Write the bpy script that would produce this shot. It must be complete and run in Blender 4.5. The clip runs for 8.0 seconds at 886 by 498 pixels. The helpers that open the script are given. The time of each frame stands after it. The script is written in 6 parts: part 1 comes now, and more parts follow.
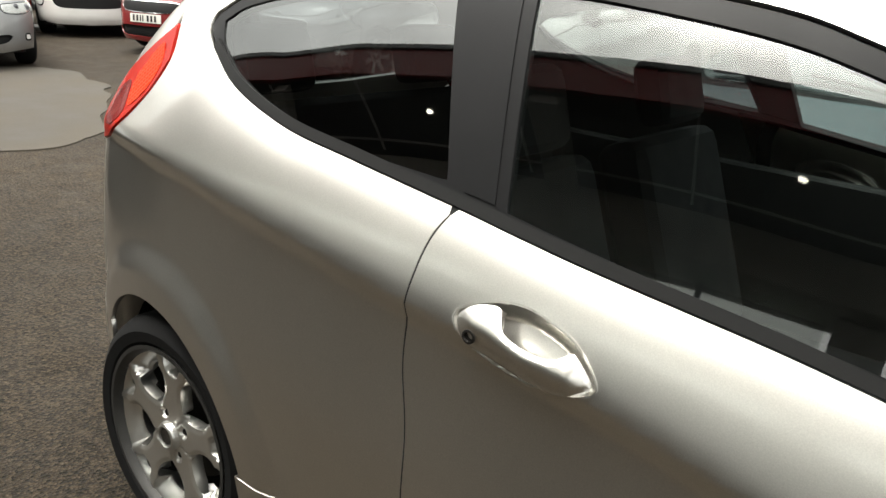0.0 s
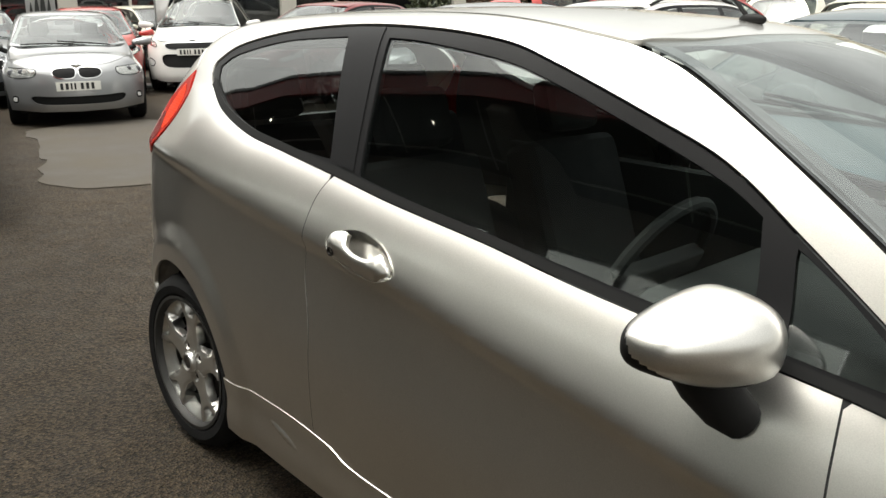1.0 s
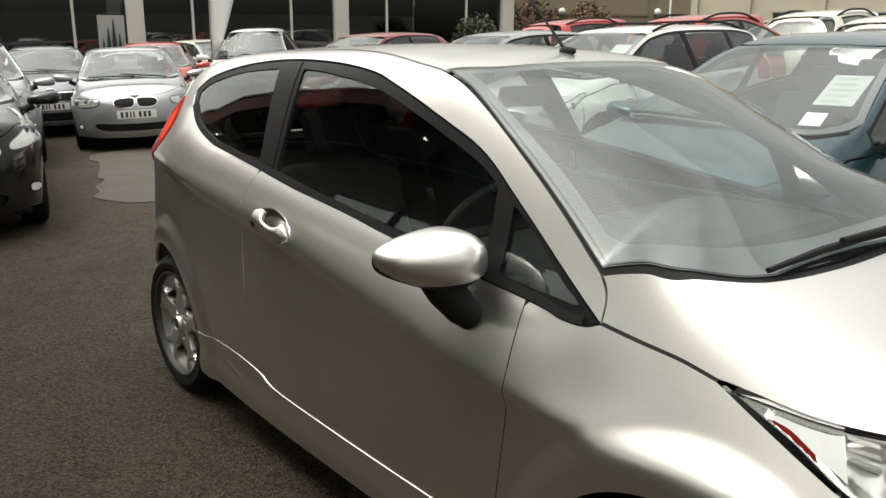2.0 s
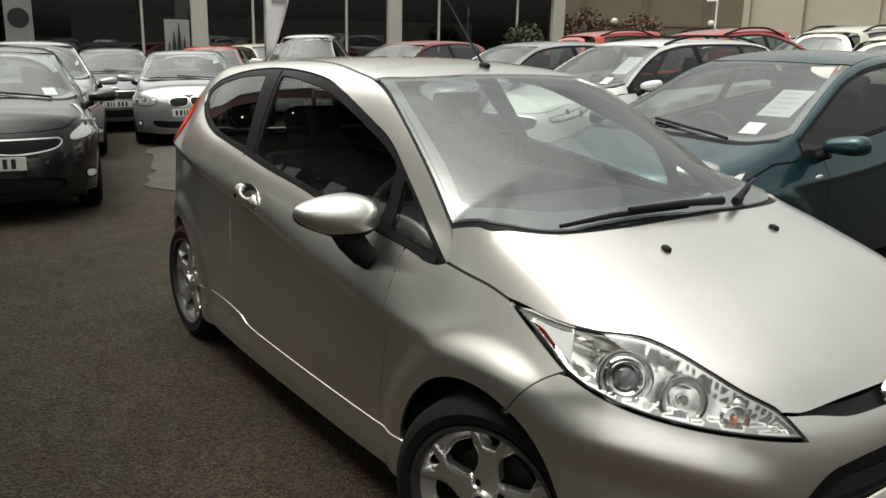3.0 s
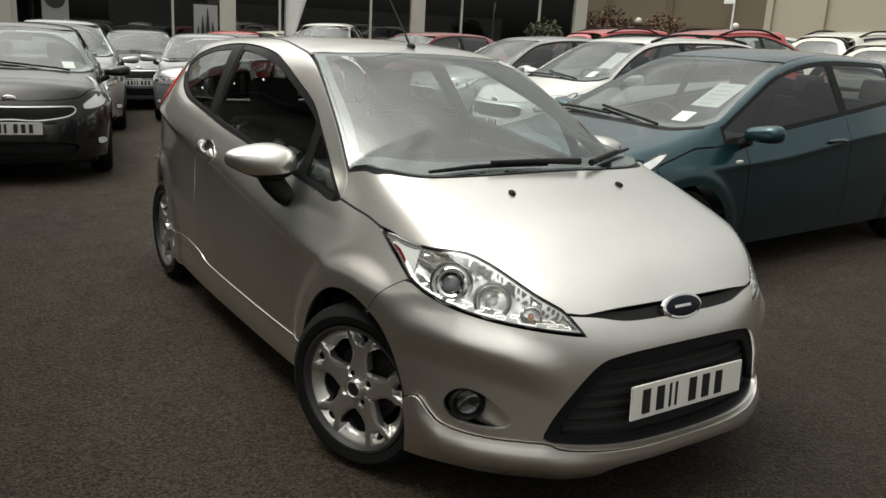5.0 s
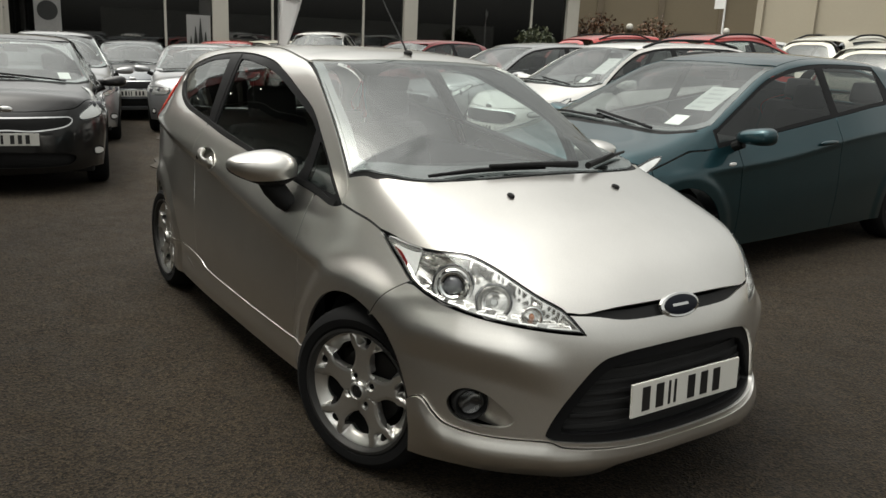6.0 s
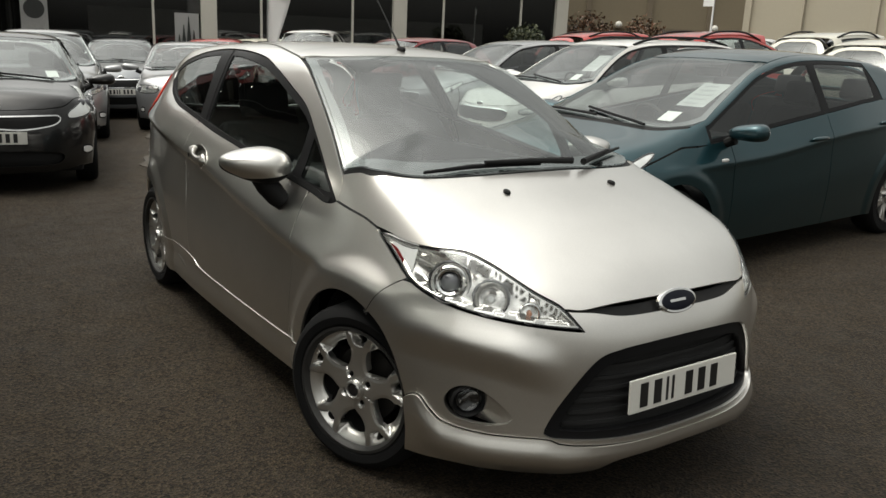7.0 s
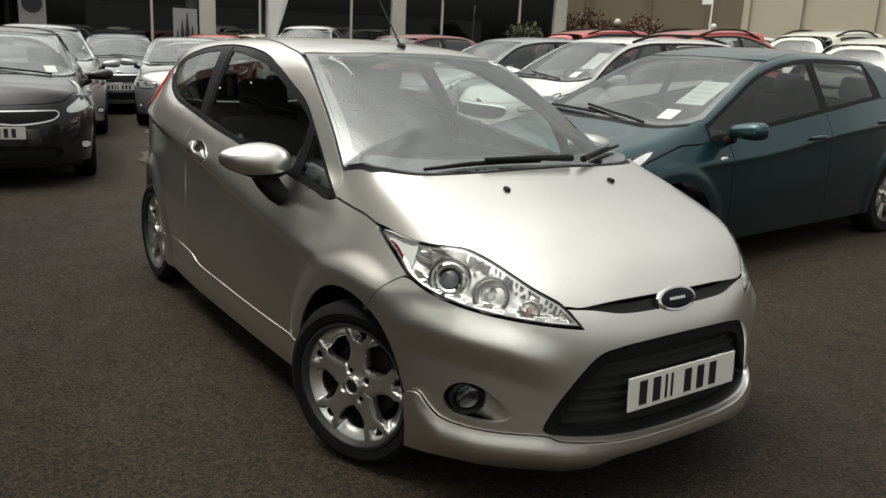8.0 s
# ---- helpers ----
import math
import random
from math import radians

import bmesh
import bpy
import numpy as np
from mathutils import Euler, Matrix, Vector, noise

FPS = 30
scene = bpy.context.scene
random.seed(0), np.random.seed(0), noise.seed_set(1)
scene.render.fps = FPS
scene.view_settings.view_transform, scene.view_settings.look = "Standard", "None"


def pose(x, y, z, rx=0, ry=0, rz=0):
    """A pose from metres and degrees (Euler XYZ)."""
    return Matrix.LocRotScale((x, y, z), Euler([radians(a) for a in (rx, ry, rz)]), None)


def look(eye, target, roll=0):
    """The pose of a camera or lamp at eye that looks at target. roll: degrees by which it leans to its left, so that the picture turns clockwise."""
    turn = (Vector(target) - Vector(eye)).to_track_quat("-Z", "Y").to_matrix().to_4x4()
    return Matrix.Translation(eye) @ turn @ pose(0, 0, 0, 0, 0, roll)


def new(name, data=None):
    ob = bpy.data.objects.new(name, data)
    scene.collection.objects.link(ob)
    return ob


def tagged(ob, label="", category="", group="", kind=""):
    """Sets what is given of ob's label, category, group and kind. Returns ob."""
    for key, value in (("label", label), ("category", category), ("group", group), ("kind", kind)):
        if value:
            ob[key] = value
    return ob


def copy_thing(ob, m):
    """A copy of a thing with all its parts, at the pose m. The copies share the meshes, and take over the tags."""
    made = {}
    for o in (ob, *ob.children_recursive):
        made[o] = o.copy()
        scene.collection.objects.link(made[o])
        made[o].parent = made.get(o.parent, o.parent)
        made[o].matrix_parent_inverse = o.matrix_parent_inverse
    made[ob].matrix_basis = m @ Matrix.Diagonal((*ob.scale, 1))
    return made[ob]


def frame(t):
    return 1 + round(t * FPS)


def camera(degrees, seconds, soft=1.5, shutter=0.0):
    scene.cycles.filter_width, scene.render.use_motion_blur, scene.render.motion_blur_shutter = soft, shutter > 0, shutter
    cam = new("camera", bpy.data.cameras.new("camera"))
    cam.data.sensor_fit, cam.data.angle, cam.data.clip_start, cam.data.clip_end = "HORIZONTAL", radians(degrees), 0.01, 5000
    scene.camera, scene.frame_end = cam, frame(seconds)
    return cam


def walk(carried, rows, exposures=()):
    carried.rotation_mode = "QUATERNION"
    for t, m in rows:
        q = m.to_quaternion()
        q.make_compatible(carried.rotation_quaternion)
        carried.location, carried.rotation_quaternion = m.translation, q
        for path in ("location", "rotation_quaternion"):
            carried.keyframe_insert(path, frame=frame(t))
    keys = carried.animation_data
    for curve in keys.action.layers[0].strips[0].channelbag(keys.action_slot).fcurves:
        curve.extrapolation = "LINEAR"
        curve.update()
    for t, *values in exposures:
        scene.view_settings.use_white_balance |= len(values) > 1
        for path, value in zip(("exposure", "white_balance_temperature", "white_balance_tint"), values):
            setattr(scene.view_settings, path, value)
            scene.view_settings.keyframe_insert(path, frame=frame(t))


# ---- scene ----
cam = camera(57.3, 8.0)
PATH = [
    (0, (0.264, -1.733, 1.393), (-0.889, -0.231, 0.749), 4.7),
    (0.5, (0.645, -1.846, 1.429), (-0.677, -0.485, 0.796), 2.8),
    (1, (1.113, -1.937, 1.434), (-0.254, -0.586, 0.878), 1.6),
    (1.5, (1.527, -1.996, 1.453), (0.151, -0.655, 0.896), 3.0),
    (2, (1.976, -2.015, 1.473), (0.492, -0.771, 0.974), 0.4),
    (3.3, (3.016, -2.095, 1.52), (1.432, -0.971, 1.042), 1.8),
    (3.5, (3.132, -2.097, 1.487), (1.559, -0.947, 1.035), 2.6),
    (4, (3.342, -2.072, 1.473), (1.789, -0.923, 0.957), 3.6),
    (4.5, (3.514, -2.015, 1.485), (1.916, -0.927, 0.973), 3.8),
    (6, (3.596, -2.069, 1.478), (1.992, -0.976, 0.995), 2.7),
    (6.5, (3.583, -2.071, 1.47), (1.988, -0.966, 0.987), 2.5),
    (7, (3.571, -2.077, 1.468), (1.982, -0.964, 0.982), 2.6),
    (7.5, (3.563, -2.081, 1.461), (1.977, -0.964, 0.976), 3.2),
    (8, (3.568, -2.084, 1.468), (1.984, -0.967, 0.975), 2.9),
]
walk(cam, [(t, look(eye, target, roll)) for t, eye, target, roll in PATH],
     exposures=[(0.0, 1.5), (0.5, 1.18), (1.0, 1.10), (2.0, 0.80), (3.3, 0.40), (4.0, 0.36), (8.0, 0.36)])

# ---- light: a bright overcast sky ----
world = bpy.data.worlds.new("world")
scene.world = world
world.use_nodes = True
wn, wl = world.node_tree.nodes, world.node_tree.links
wn.clear()
sky = wn.new("ShaderNodeTexSky")
sky.sky_type, sky.sun_disc = "NISHITA", False
sky.sun_elevation, sky.sun_rotation = radians(68), radians(210)
sky.air_density, sky.dust_density, sky.ozone_density = 1.6, 4.0, 1.0
hsv = wn.new("ShaderNodeHueSaturation")
hsv.inputs["Saturation"].default_value = 0.12
wl.new(sky.outputs[0], hsv.inputs["Color"])
wc = wn.new("ShaderNodeTexCoord")
cloud = wn.new("ShaderNodeTexNoise")
cloud.inputs["Scale"].default_value, cloud.inputs["Detail"].default_value = 2.6, 5.0
cloud.inputs["Roughness"].default_value, cloud.inputs["Distortion"].default_value = 0.55, 0.4
wl.new(wc.outputs["Generated"], cloud.inputs["Vector"])
band = wn.new("ShaderNodeMapRange")
band.inputs["From Min"].default_value, band.inputs["From Max"].default_value = 0.3, 0.7
band.inputs["To Min"].default_value, band.inputs["To Max"].default_value = 0.55, 1.15
wl.new(cloud.outputs["Fac"], band.inputs["Value"])
mulc = wn.new("ShaderNodeMix")
mulc.data_type, mulc.blend_type = "RGBA", "MULTIPLY"
mulc.inputs["Factor"].default_value = 1.0
wl.new(hsv.outputs[0], mulc.inputs[6])
wl.new(band.outputs[0], mulc.inputs[7])
bg = wn.new("ShaderNodeBackground")
bg.inputs["Strength"].default_value = 0.114
up = wn.new("ShaderNodeSeparateXYZ")
wl.new(wc.outputs["Generated"], up.inputs[0])
rise = wn.new("ShaderNodeMapRange")
rise.inputs["From Min"].default_value, rise.inputs["From Max"].default_value = 0.0, 0.9
rise.inputs["To Min"].default_value, rise.inputs["To Max"].default_value = 0.78, 1.95
wl.new(up.outputs["Z"], rise.inputs["Value"])
dome = wn.new("ShaderNodeMix")
dome.data_type, dome.blend_type = "RGBA", "MULTIPLY"
dome.inputs["Factor"].default_value = 1.0
warm = wn.new("ShaderNodeMix")
warm.data_type, warm.blend_type = "RGBA", "MULTIPLY"
warm.inputs["Factor"].default_value = 1.0
warm.inputs[7].default_value = (1.0, 0.992, 0.925, 1)
wl.new(mulc.outputs[2], warm.inputs[6])
wl.new(warm.outputs[2], dome.inputs[6])
wl.new(rise.outputs[0], dome.inputs[7])
# thin cloud glows softly round the hidden sun
aim = wn.new("ShaderNodeVectorMath")
aim.operation = "DOT_PRODUCT"
aim.inputs[1].default_value = Vector((-2, -3.5, 10)).normalized()
wl.new(wc.outputs["Generated"], aim.inputs[0])
halo = wn.new("ShaderNodeMapRange")
halo.interpolation_type = "SMOOTHERSTEP"
halo.inputs["From Min"].default_value, halo.inputs["From Max"].default_value = 0.35, 1.0
halo.inputs["To Min"].default_value, halo.inputs["To Max"].default_value = 1.0, 1.5
wl.new(aim.outputs["Value"], halo.inputs["Value"])
thin = wn.new("ShaderNodeMix")
thin.data_type, thin.blend_type = "RGBA", "MULTIPLY"
thin.inputs["Factor"].default_value = 1.0
wl.new(dome.outputs[2], thin.inputs[6])
wl.new(halo.outputs[0], thin.inputs[7])
wl.new(thin.outputs[2], bg.inputs["Color"])
wout = wn.new("ShaderNodeOutputWorld")
wl.new(bg.outputs[0], wout.inputs["Surface"])

sun = new("sun", bpy.data.lights.new("sun", "SUN"))
sun.data.energy, sun.data.angle, sun.data.color = 0.5, radians(130), (1.0, 0.96, 0.90)
sun.matrix_world = look((-2, -3.5, 10), (0, 0, 0))

# ---- materials ----
def material(name):
    m = bpy.data.materials.new(name)
    m.use_nodes = True
    nt = m.node_tree
    return m, nt.nodes, nt.links, nt.nodes["Principled BSDF"]


def coords(n, l, scale=1.0):
    tc = n.new("ShaderNodeTexCoord")
    mp = n.new("ShaderNodeMapping")
    mp.inputs["Scale"].default_value = (scale, scale, scale)
    l.new(tc.outputs["Object"], mp.inputs["Vector"])
    return mp.outputs["Vector"]


def noise_node(n, l, vec, scale, detail=4.0, rough=0.55):
    t = n.new("ShaderNodeTexNoise")
    t.inputs["Scale"].default_value, t.inputs["Detail"].default_value, t.inputs["Roughness"].default_value = scale, detail, rough
    l.new(vec, t.inputs["Vector"])
    return t.outputs["Fac"]


def ramp(n, l, fac, a, b, lo=0.3, hi=0.7):
    r = n.new("ShaderNodeValToRGB")
    r.color_ramp.elements[0].position, r.color_ramp.elements[1].position = lo, hi
    r.color_ramp.elements[0].color, r.color_ramp.elements[1].color = (*a, 1), (*b, 1)
    l.new(fac, r.inputs["Fac"])
    return r.outputs["Color"]


def number(n, l, fac, lo, hi, a=0.3, b=0.7):
    r = n.new("ShaderNodeMapRange")
    r.inputs["From Min"].default_value, r.inputs["From Max"].default_value = a, b
    r.inputs["To Min"].default_value, r.inputs["To Max"].default_value = lo, hi
    l.new(fac, r.inputs["Value"])
    return r.outputs[0]


def bump(n, l, bsdf, fac, strength, dist):
    b = n.new("ShaderNodeBump")
    b.inputs["Strength"].default_value, b.inputs["Distance"].default_value = strength, dist
    l.new(fac, b.inputs["Height"])
    l.new(b.outputs["Normal"], bsdf.inputs["Normal"])


def simple(name, col, rough=0.5, metal=0.0, vary=0.12, scale=9.0, coat=0.0, relief=0.0, spec=0.5):
    """A plain surface with mottling in colour and gloss at two scales."""
    m, n, l, b = material(name)
    v = coords(n, l)
    big, fine = noise_node(n, l, v, scale * 0.3), noise_node(n, l, v, scale * 9)
    mix = n.new("ShaderNodeMath")
    mix.operation = "MULTIPLY_ADD"
    mix.inputs[1].default_value = 0.4
    l.new(fine, mix.inputs[0])
    l.new(number(n, l, big, 0.0, 0.6, 0.2, 0.8), mix.inputs[2])
    a = tuple(c * (1 - vary) for c in col)
    c = tuple(min(1, c * (1 + vary)) for c in col)
    l.new(ramp(n, l, mix.outputs[0], a, c, 0.2, 0.8), b.inputs["Base Color"])
    l.new(number(n, l, big, max(0.02, rough * 0.85), min(1, rough * 1.2)), b.inputs["Roughness"])
    b.inputs["Metallic"].default_value = metal
    b.inputs["Specular IOR Level"].default_value = spec
    b.inputs["Coat Weight"].default_value, b.inputs["Coat Roughness"].default_value = coat, 0.04
    if relief:
        bump(n, l, b, fine, 0.4, relief)
    return m


def paint(name, col, metal=0.0, rough=0.35, flake=0.0, film=0.0, clear=1.5, haze=0.025):
    """Car paint: base coat with flakes under a clear coat, with a light film of dust."""
    m, n, l, b = material(name)
    v = coords(n, l)
    dust = noise_node(n, l, v, 3.0, 6.0, 0.65)
    fl = noise_node(n, l, v, 520.0, 2.0)
    mixc = n.new("ShaderNodeMath")
    mixc.operation = "MULTIPLY_ADD"
    mixc.inputs[1].default_value = flake
    l.new(fl, mixc.inputs[0])
    l.new(number(n, l, dust, 0.5 - flake / 2 - film, 0.5 - flake / 2 + film, 0.25, 0.75), mixc.inputs[2])
    l.new(ramp(n, l, mixc.outputs[0], tuple(c * 0.82 for c in col), tuple(min(1, c * 1.18) for c in col), 0.25, 0.75), b.inputs["Base Color"])
    b.inputs["Metallic"].default_value = metal
    b.inputs["Roughness"].default_value = rough
    b.inputs["Specular IOR Level"].default_value = 0.2
    b.inputs["Coat Weight"].default_value, b.inputs["Coat IOR"].default_value = 1.0, clear
    b.inputs["Coat Roughness"].default_value = haze
    return m


def glass(name, tint, dirt=0.04, gloss=0.08):
    """Thin window glass: clear sheet with a mirror gloss by Fresnel, and a breath of road film."""
    m, n, l, b = material(name)
    n.remove(b)
    tr = n.new("ShaderNodeBsdfTransparent")
    tr.inputs["Color"].default_value = (*tint, 1)
    gl = n.new("ShaderNodeBsdfGlossy")
    gl.inputs["Roughness"].default_value = 0.015
    gl.inputs["Color"].default_value = (0.95, 0.97, 0.96, 1)
    fr = n.new("ShaderNodeLayerWeight")
    fr.inputs["Blend"].default_value = 0.5
    steep = n.new("ShaderNodeMath")
    steep.operation = "POWER"
    steep.inputs[1].default_value = 5.0
    l.new(fr.outputs["Facing"], steep.inputs[0])
    share = n.new("ShaderNodeMath")
    share.operation = "MULTIPLY_ADD"
    share.inputs[1].default_value, share.inputs[2].default_value = 1 - gloss, gloss
    l.new(steep.outputs[0], share.inputs[0])
    mx = n.new("ShaderNodeMixShader")
    l.new(share.outputs[0], mx.inputs[0])
    l.new(tr.outputs[0], mx.inputs[1])
    l.new(gl.outputs[0], mx.inputs[2])
    if not dirt:
        l.new(mx.outputs[0], n["Material Output"].inputs["Surface"])
        return m
    df = n.new("ShaderNodeBsdfDiffuse")
    df.inputs["Color"].default_value = (0.45, 0.47, 0.45, 1)
    m2 = n.new("ShaderNodeMixShader")
    v = coords(n, l)
    l.new(number(n, l, noise_node(n, l, v, 1.7, 2.0, 0.5), dirt * 0.6, dirt, 0.3, 0.75), m2.inputs[0])
    l.new(mx.outputs[0], m2.inputs[1])
    l.new(df.outputs[0], m2.inputs[2])
    l.new(m2.outputs[0], n["Material Output"].inputs["Surface"])
    return m


SILVER = paint("silver_paint", (0.735, 0.716, 0.672), metal=1.0, rough=0.34, flake=0.45, film=0.06, haze=0.09)
TEAL = paint("teal_paint", (0.014, 0.050, 0.060), metal=0.85, rough=0.36, flake=0.3, film=0.08)
DARKGREY = paint("dark_grey_paint", (0.010, 0.0095, 0.009), metal=0.3, rough=0.3, flake=0.3, film=0.08, clear=1.4)
COOLSILVER = paint("cool_silver_paint", (0.34, 0.343, 0.345), metal=0.8, rough=0.33, flake=0.2, film=0.06)
WHITE = paint("white_paint", (0.62, 0.61, 0.585), rough=0.3, film=0.08)
CREAM = paint("cream_white_paint", (0.52, 0.50, 0.42), rough=0.3, film=0.08)
MAROON = paint("maroon_paint", (0.16, 0.014, 0.014), rough=0.3, film=0.1)
RED = paint("red_paint", (0.33, 0.025, 0.018), rough=0.3, film=0.1)
STEEL = paint("steel_grey_paint", (0.16, 0.17, 0.18), metal=0.4, rough=0.3, flake=0.3, film=0.08)
BLACKTRIM = simple("satin_black_trim", (0.008, 0.008, 0.0085), 0.40, relief=0.0003, spec=0.12)
ROUGHBLACK = simple("grained_black_plastic", (0.008, 0.008, 0.008), 0.6, relief=0.0006, spec=0.2)
GLOSSBLACK = simple("gloss_black_band", (0.010, 0.010, 0.011), 0.08, coat=0.6)
DARKVOID = simple("dark_underside", (0.006, 0.006, 0.006), 0.85)
RUBBER = simple("tyre_rubber", (0.006, 0.006, 0.0062), 0.85, spec=0.2, relief=0.0006, scale=14)
ALLOY = simple("silver_alloy", (0.64, 0.63, 0.60), 0.31, metal=0.92, vary=0.05, coat=0.5)
ALLOYDARK = simple("alloy_barrel", (0.05, 0.049, 0.047), 0.55, metal=0.6)
CHROME = simple("chrome", (0.82, 0.82, 0.81), 0.07, metal=1.0, vary=0.03)
BRAKE = simple("brake_disc", (0.022, 0.020, 0.018), 0.55, metal=0.5)
PLATEWHITE = simple("plate_white", (0.62, 0.61, 0.56), 0.35, vary=0.04)
INK = simple("plate_ink", (0.012, 0.012, 0.012), 0.4)
OVALBLUE = simple("dark_badge", (0.004, 0.005, 0.010), 0.35, spec=0.2)
SEAT = simple("seat_cloth", (0.016, 0.016, 0.017), 0.9, relief=0.001, scale=30)
DASH = simple("dashboard_plastic", (0.020, 0.020, 0.020), 0.7, relief=0.0005, scale=20)
HEADLINER = simple("headliner_cloth", (0.42, 0.41, 0.38), 0.95)
REFLECTOR = simple("lamp_reflector", (0.66, 0.65, 0.62), 0.24, metal=0.93, vary=0.04)
DARKRED = simple("dark_red_reflector", (0.13, 0.006, 0.005), 0.25, coat=0.1, spec=0.1)
PEARL = simple("white_lamp_moulding", (0.84, 0.84, 0.82), 0.2, metal=0.3, vary=0.03)
PILLARCLOTH = simple("pillar_lining", (0.060, 0.060, 0.058), 0.9)
LENSGLASS = glass("lamp_lens", (0.95, 0.96, 0.96), 0, 0.05)
SCREEN = glass("windscreen_glass", (0.84, 0.90, 0.88), 0, 0.14)
SIDEGLASS = glass("side_glass", (0.66, 0.72, 0.70), 0, 0.052)
TINTGLASS = glass("tinted_side_glass", (0.44, 0.47, 0.46), 0, 0.08)
PRIVACY = glass("tinted_rear_glass", (0.28, 0.30, 0.30), 0, 0.085)
REDBRIGHT = simple("bright_red_lens", (0.66, 0.045, 0.014), 0.3, coat=0.02, spec=0.05)
AMBER = simple("amber_lens", (0.42, 0.17, 0.08), 0.15, coat=0.8)
REDLENS = simple("red_lens", (0.36, 0.014, 0.007), 0.28, coat=0.03, relief=0.0004, scale=8, spec=0.06)
PAPER = simple("white_paper", (0.74, 0.73, 0.70), 0.7, vary=0.04)
SHEETPAPER = simple("price_sheet_paper", (0.33, 0.33, 0.32), 0.7, vary=0.05)
GREYPRINT = simple("grey_print", (0.25, 0.25, 0.25), 0.7)

# ---- mesh helpers ----
from mathutils.geometry import delaunay_2d_cdt


def link_mesh(name, verts, faces, mat, parent=None, normals=None, smooth=True):
    me = bpy.data.meshes.new(name)
    me.from_pydata([tuple(v) for v in verts], [], [tuple(int(i) for i in f) for f in faces])
    me.polygons.foreach_set("use_smooth", [smooth] * len(me.polygons))
    if mat:
        me.materials.append(mat)
    if normals is not None:
        me.normals_split_custom_set_from_vertices([tuple(v) for v in normals])
    ob = new(name, me)
    ob.parent = parent
    return ob


def part(name, bm, mat, parent=None, label="", smooth=False, angle=35):
    """Links a bmesh as one mesh object under a thing."""
    me = bpy.data.meshes.new(name)
    bmesh.ops.recalc_face_normals(bm, faces=bm.faces)
    for e in bm.edges:
        e.smooth = not (len(e.link_faces) == 2 and e.calc_face_angle(0) > radians(angle))
    for f in bm.faces:
        f.smooth = smooth
    bm.to_mesh(me)
    bm.free()
    me.materials.append(mat)
    ob = new(name, me)
    ob.parent = parent
    if label:
        ob["label"] = label
    return ob


def empty(name, m, label="", category="", group=""):
    e = new(name)
    e.empty_display_size = 0.2
    e.matrix_world = m
    return tagged(e, label, category, group)


def box(bm, x0, x1, y0, y1, z0, z1, bevel=0.0, m=None):
    r = bmesh.ops.create_cube(bm, size=1.0)
    vs = r["verts"]
    for v in vs:
        v.co = Vector(((x0 + x1) / 2 + v.co.x * (x1 - x0), (y0 + y1) / 2 + v.co.y * (y1 - y0), (z0 + z1) / 2 + v.co.z * (z1 - z0)))
        if m:
            v.co = m @ v.co
    if bevel:
        es = list({e for v in vs for e in v.link_edges})
        bmesh.ops.bevel(bm, geom=es, offset=bevel, segments=3, affect="EDGES", profile=0.6)
    return vs


def boxed(*args, **kw):
    bm = bmesh.new()
    box(bm, *args, **kw)
    return bm


def revolve(profile, seg=48, axis="y"):
    """Closed ring of revolution about the y axis from (radius, y) pairs."""
    bm = bmesh.new()
    rings = []
    for i in range(seg):
        a = 2 * math.pi * i / seg
        rings.append([bm.verts.new((r * math.cos(a), y, r * math.sin(a))) for r, y in profile])
    for i in range(seg):
        p, q = rings[i], rings[(i + 1) % seg]
        for j in range(len(profile) - 1):
            bm.faces.new((p[j], p[j + 1], q[j + 1], q[j]))
    return bm


def blob(centre, size, power=2.5, seg=28, rings=16, warp=None):
    """A superellipsoid, optionally warped by a function of its unit coordinates."""
    bm = bmesh.new()
    bmesh.ops.create_uvsphere(bm, u_segments=seg, v_segments=rings, radius=1.0)
    for v in bm.verts:
        c = v.co.normalized()
        k = (abs(c.x) ** power + abs(c.y) ** power + abs(c.z) ** power) ** (-1 / power)
        c = c * k
        if warp:
            c = Vector(warp(c))
        v.co = Vector((centre[0] + c.x * size[0], centre[1] + c.y * size[1], centre[2] + c.z * size[2]))
    return bm


def tube(pts, radius, seg=8, closed=False):
    bm = bmesh.new()
    pts = [Vector(p) for p in pts]
    rad = radius if isinstance(radius, (list, tuple)) else [radius] * len(pts)
    rings, n = [], len(pts)
    for i, p in enumerate(pts):
        a = pts[(i - 1) % n] if closed or i > 0 else p
        b = pts[(i + 1) % n] if closed or i < n - 1 else p
        d = (b - a).normalized()
        s = d.cross(Vector((0, 0, 1)))
        s = s.normalized() if s.length > 1e-3 else Vector((1, 0, 0))
        u = s.cross(d)
        rings.append([bm.verts.new(p + rad[i] * (math.cos(2 * math.pi * j / seg) * s + math.sin(2 * math.pi * j / seg) * u)) for j in range(seg)])
    for i in range(n if closed else n - 1):
        p, q = rings[i], rings[(i + 1) % n]
        for j in range(seg):
            bm.faces.new((p[j], p[(j + 1) % seg], q[(j + 1) % seg], q[j]))
    if not closed:
        bm.faces.new(rings[0][::-1])
        bm.faces.new(rings[-1])
    return bm


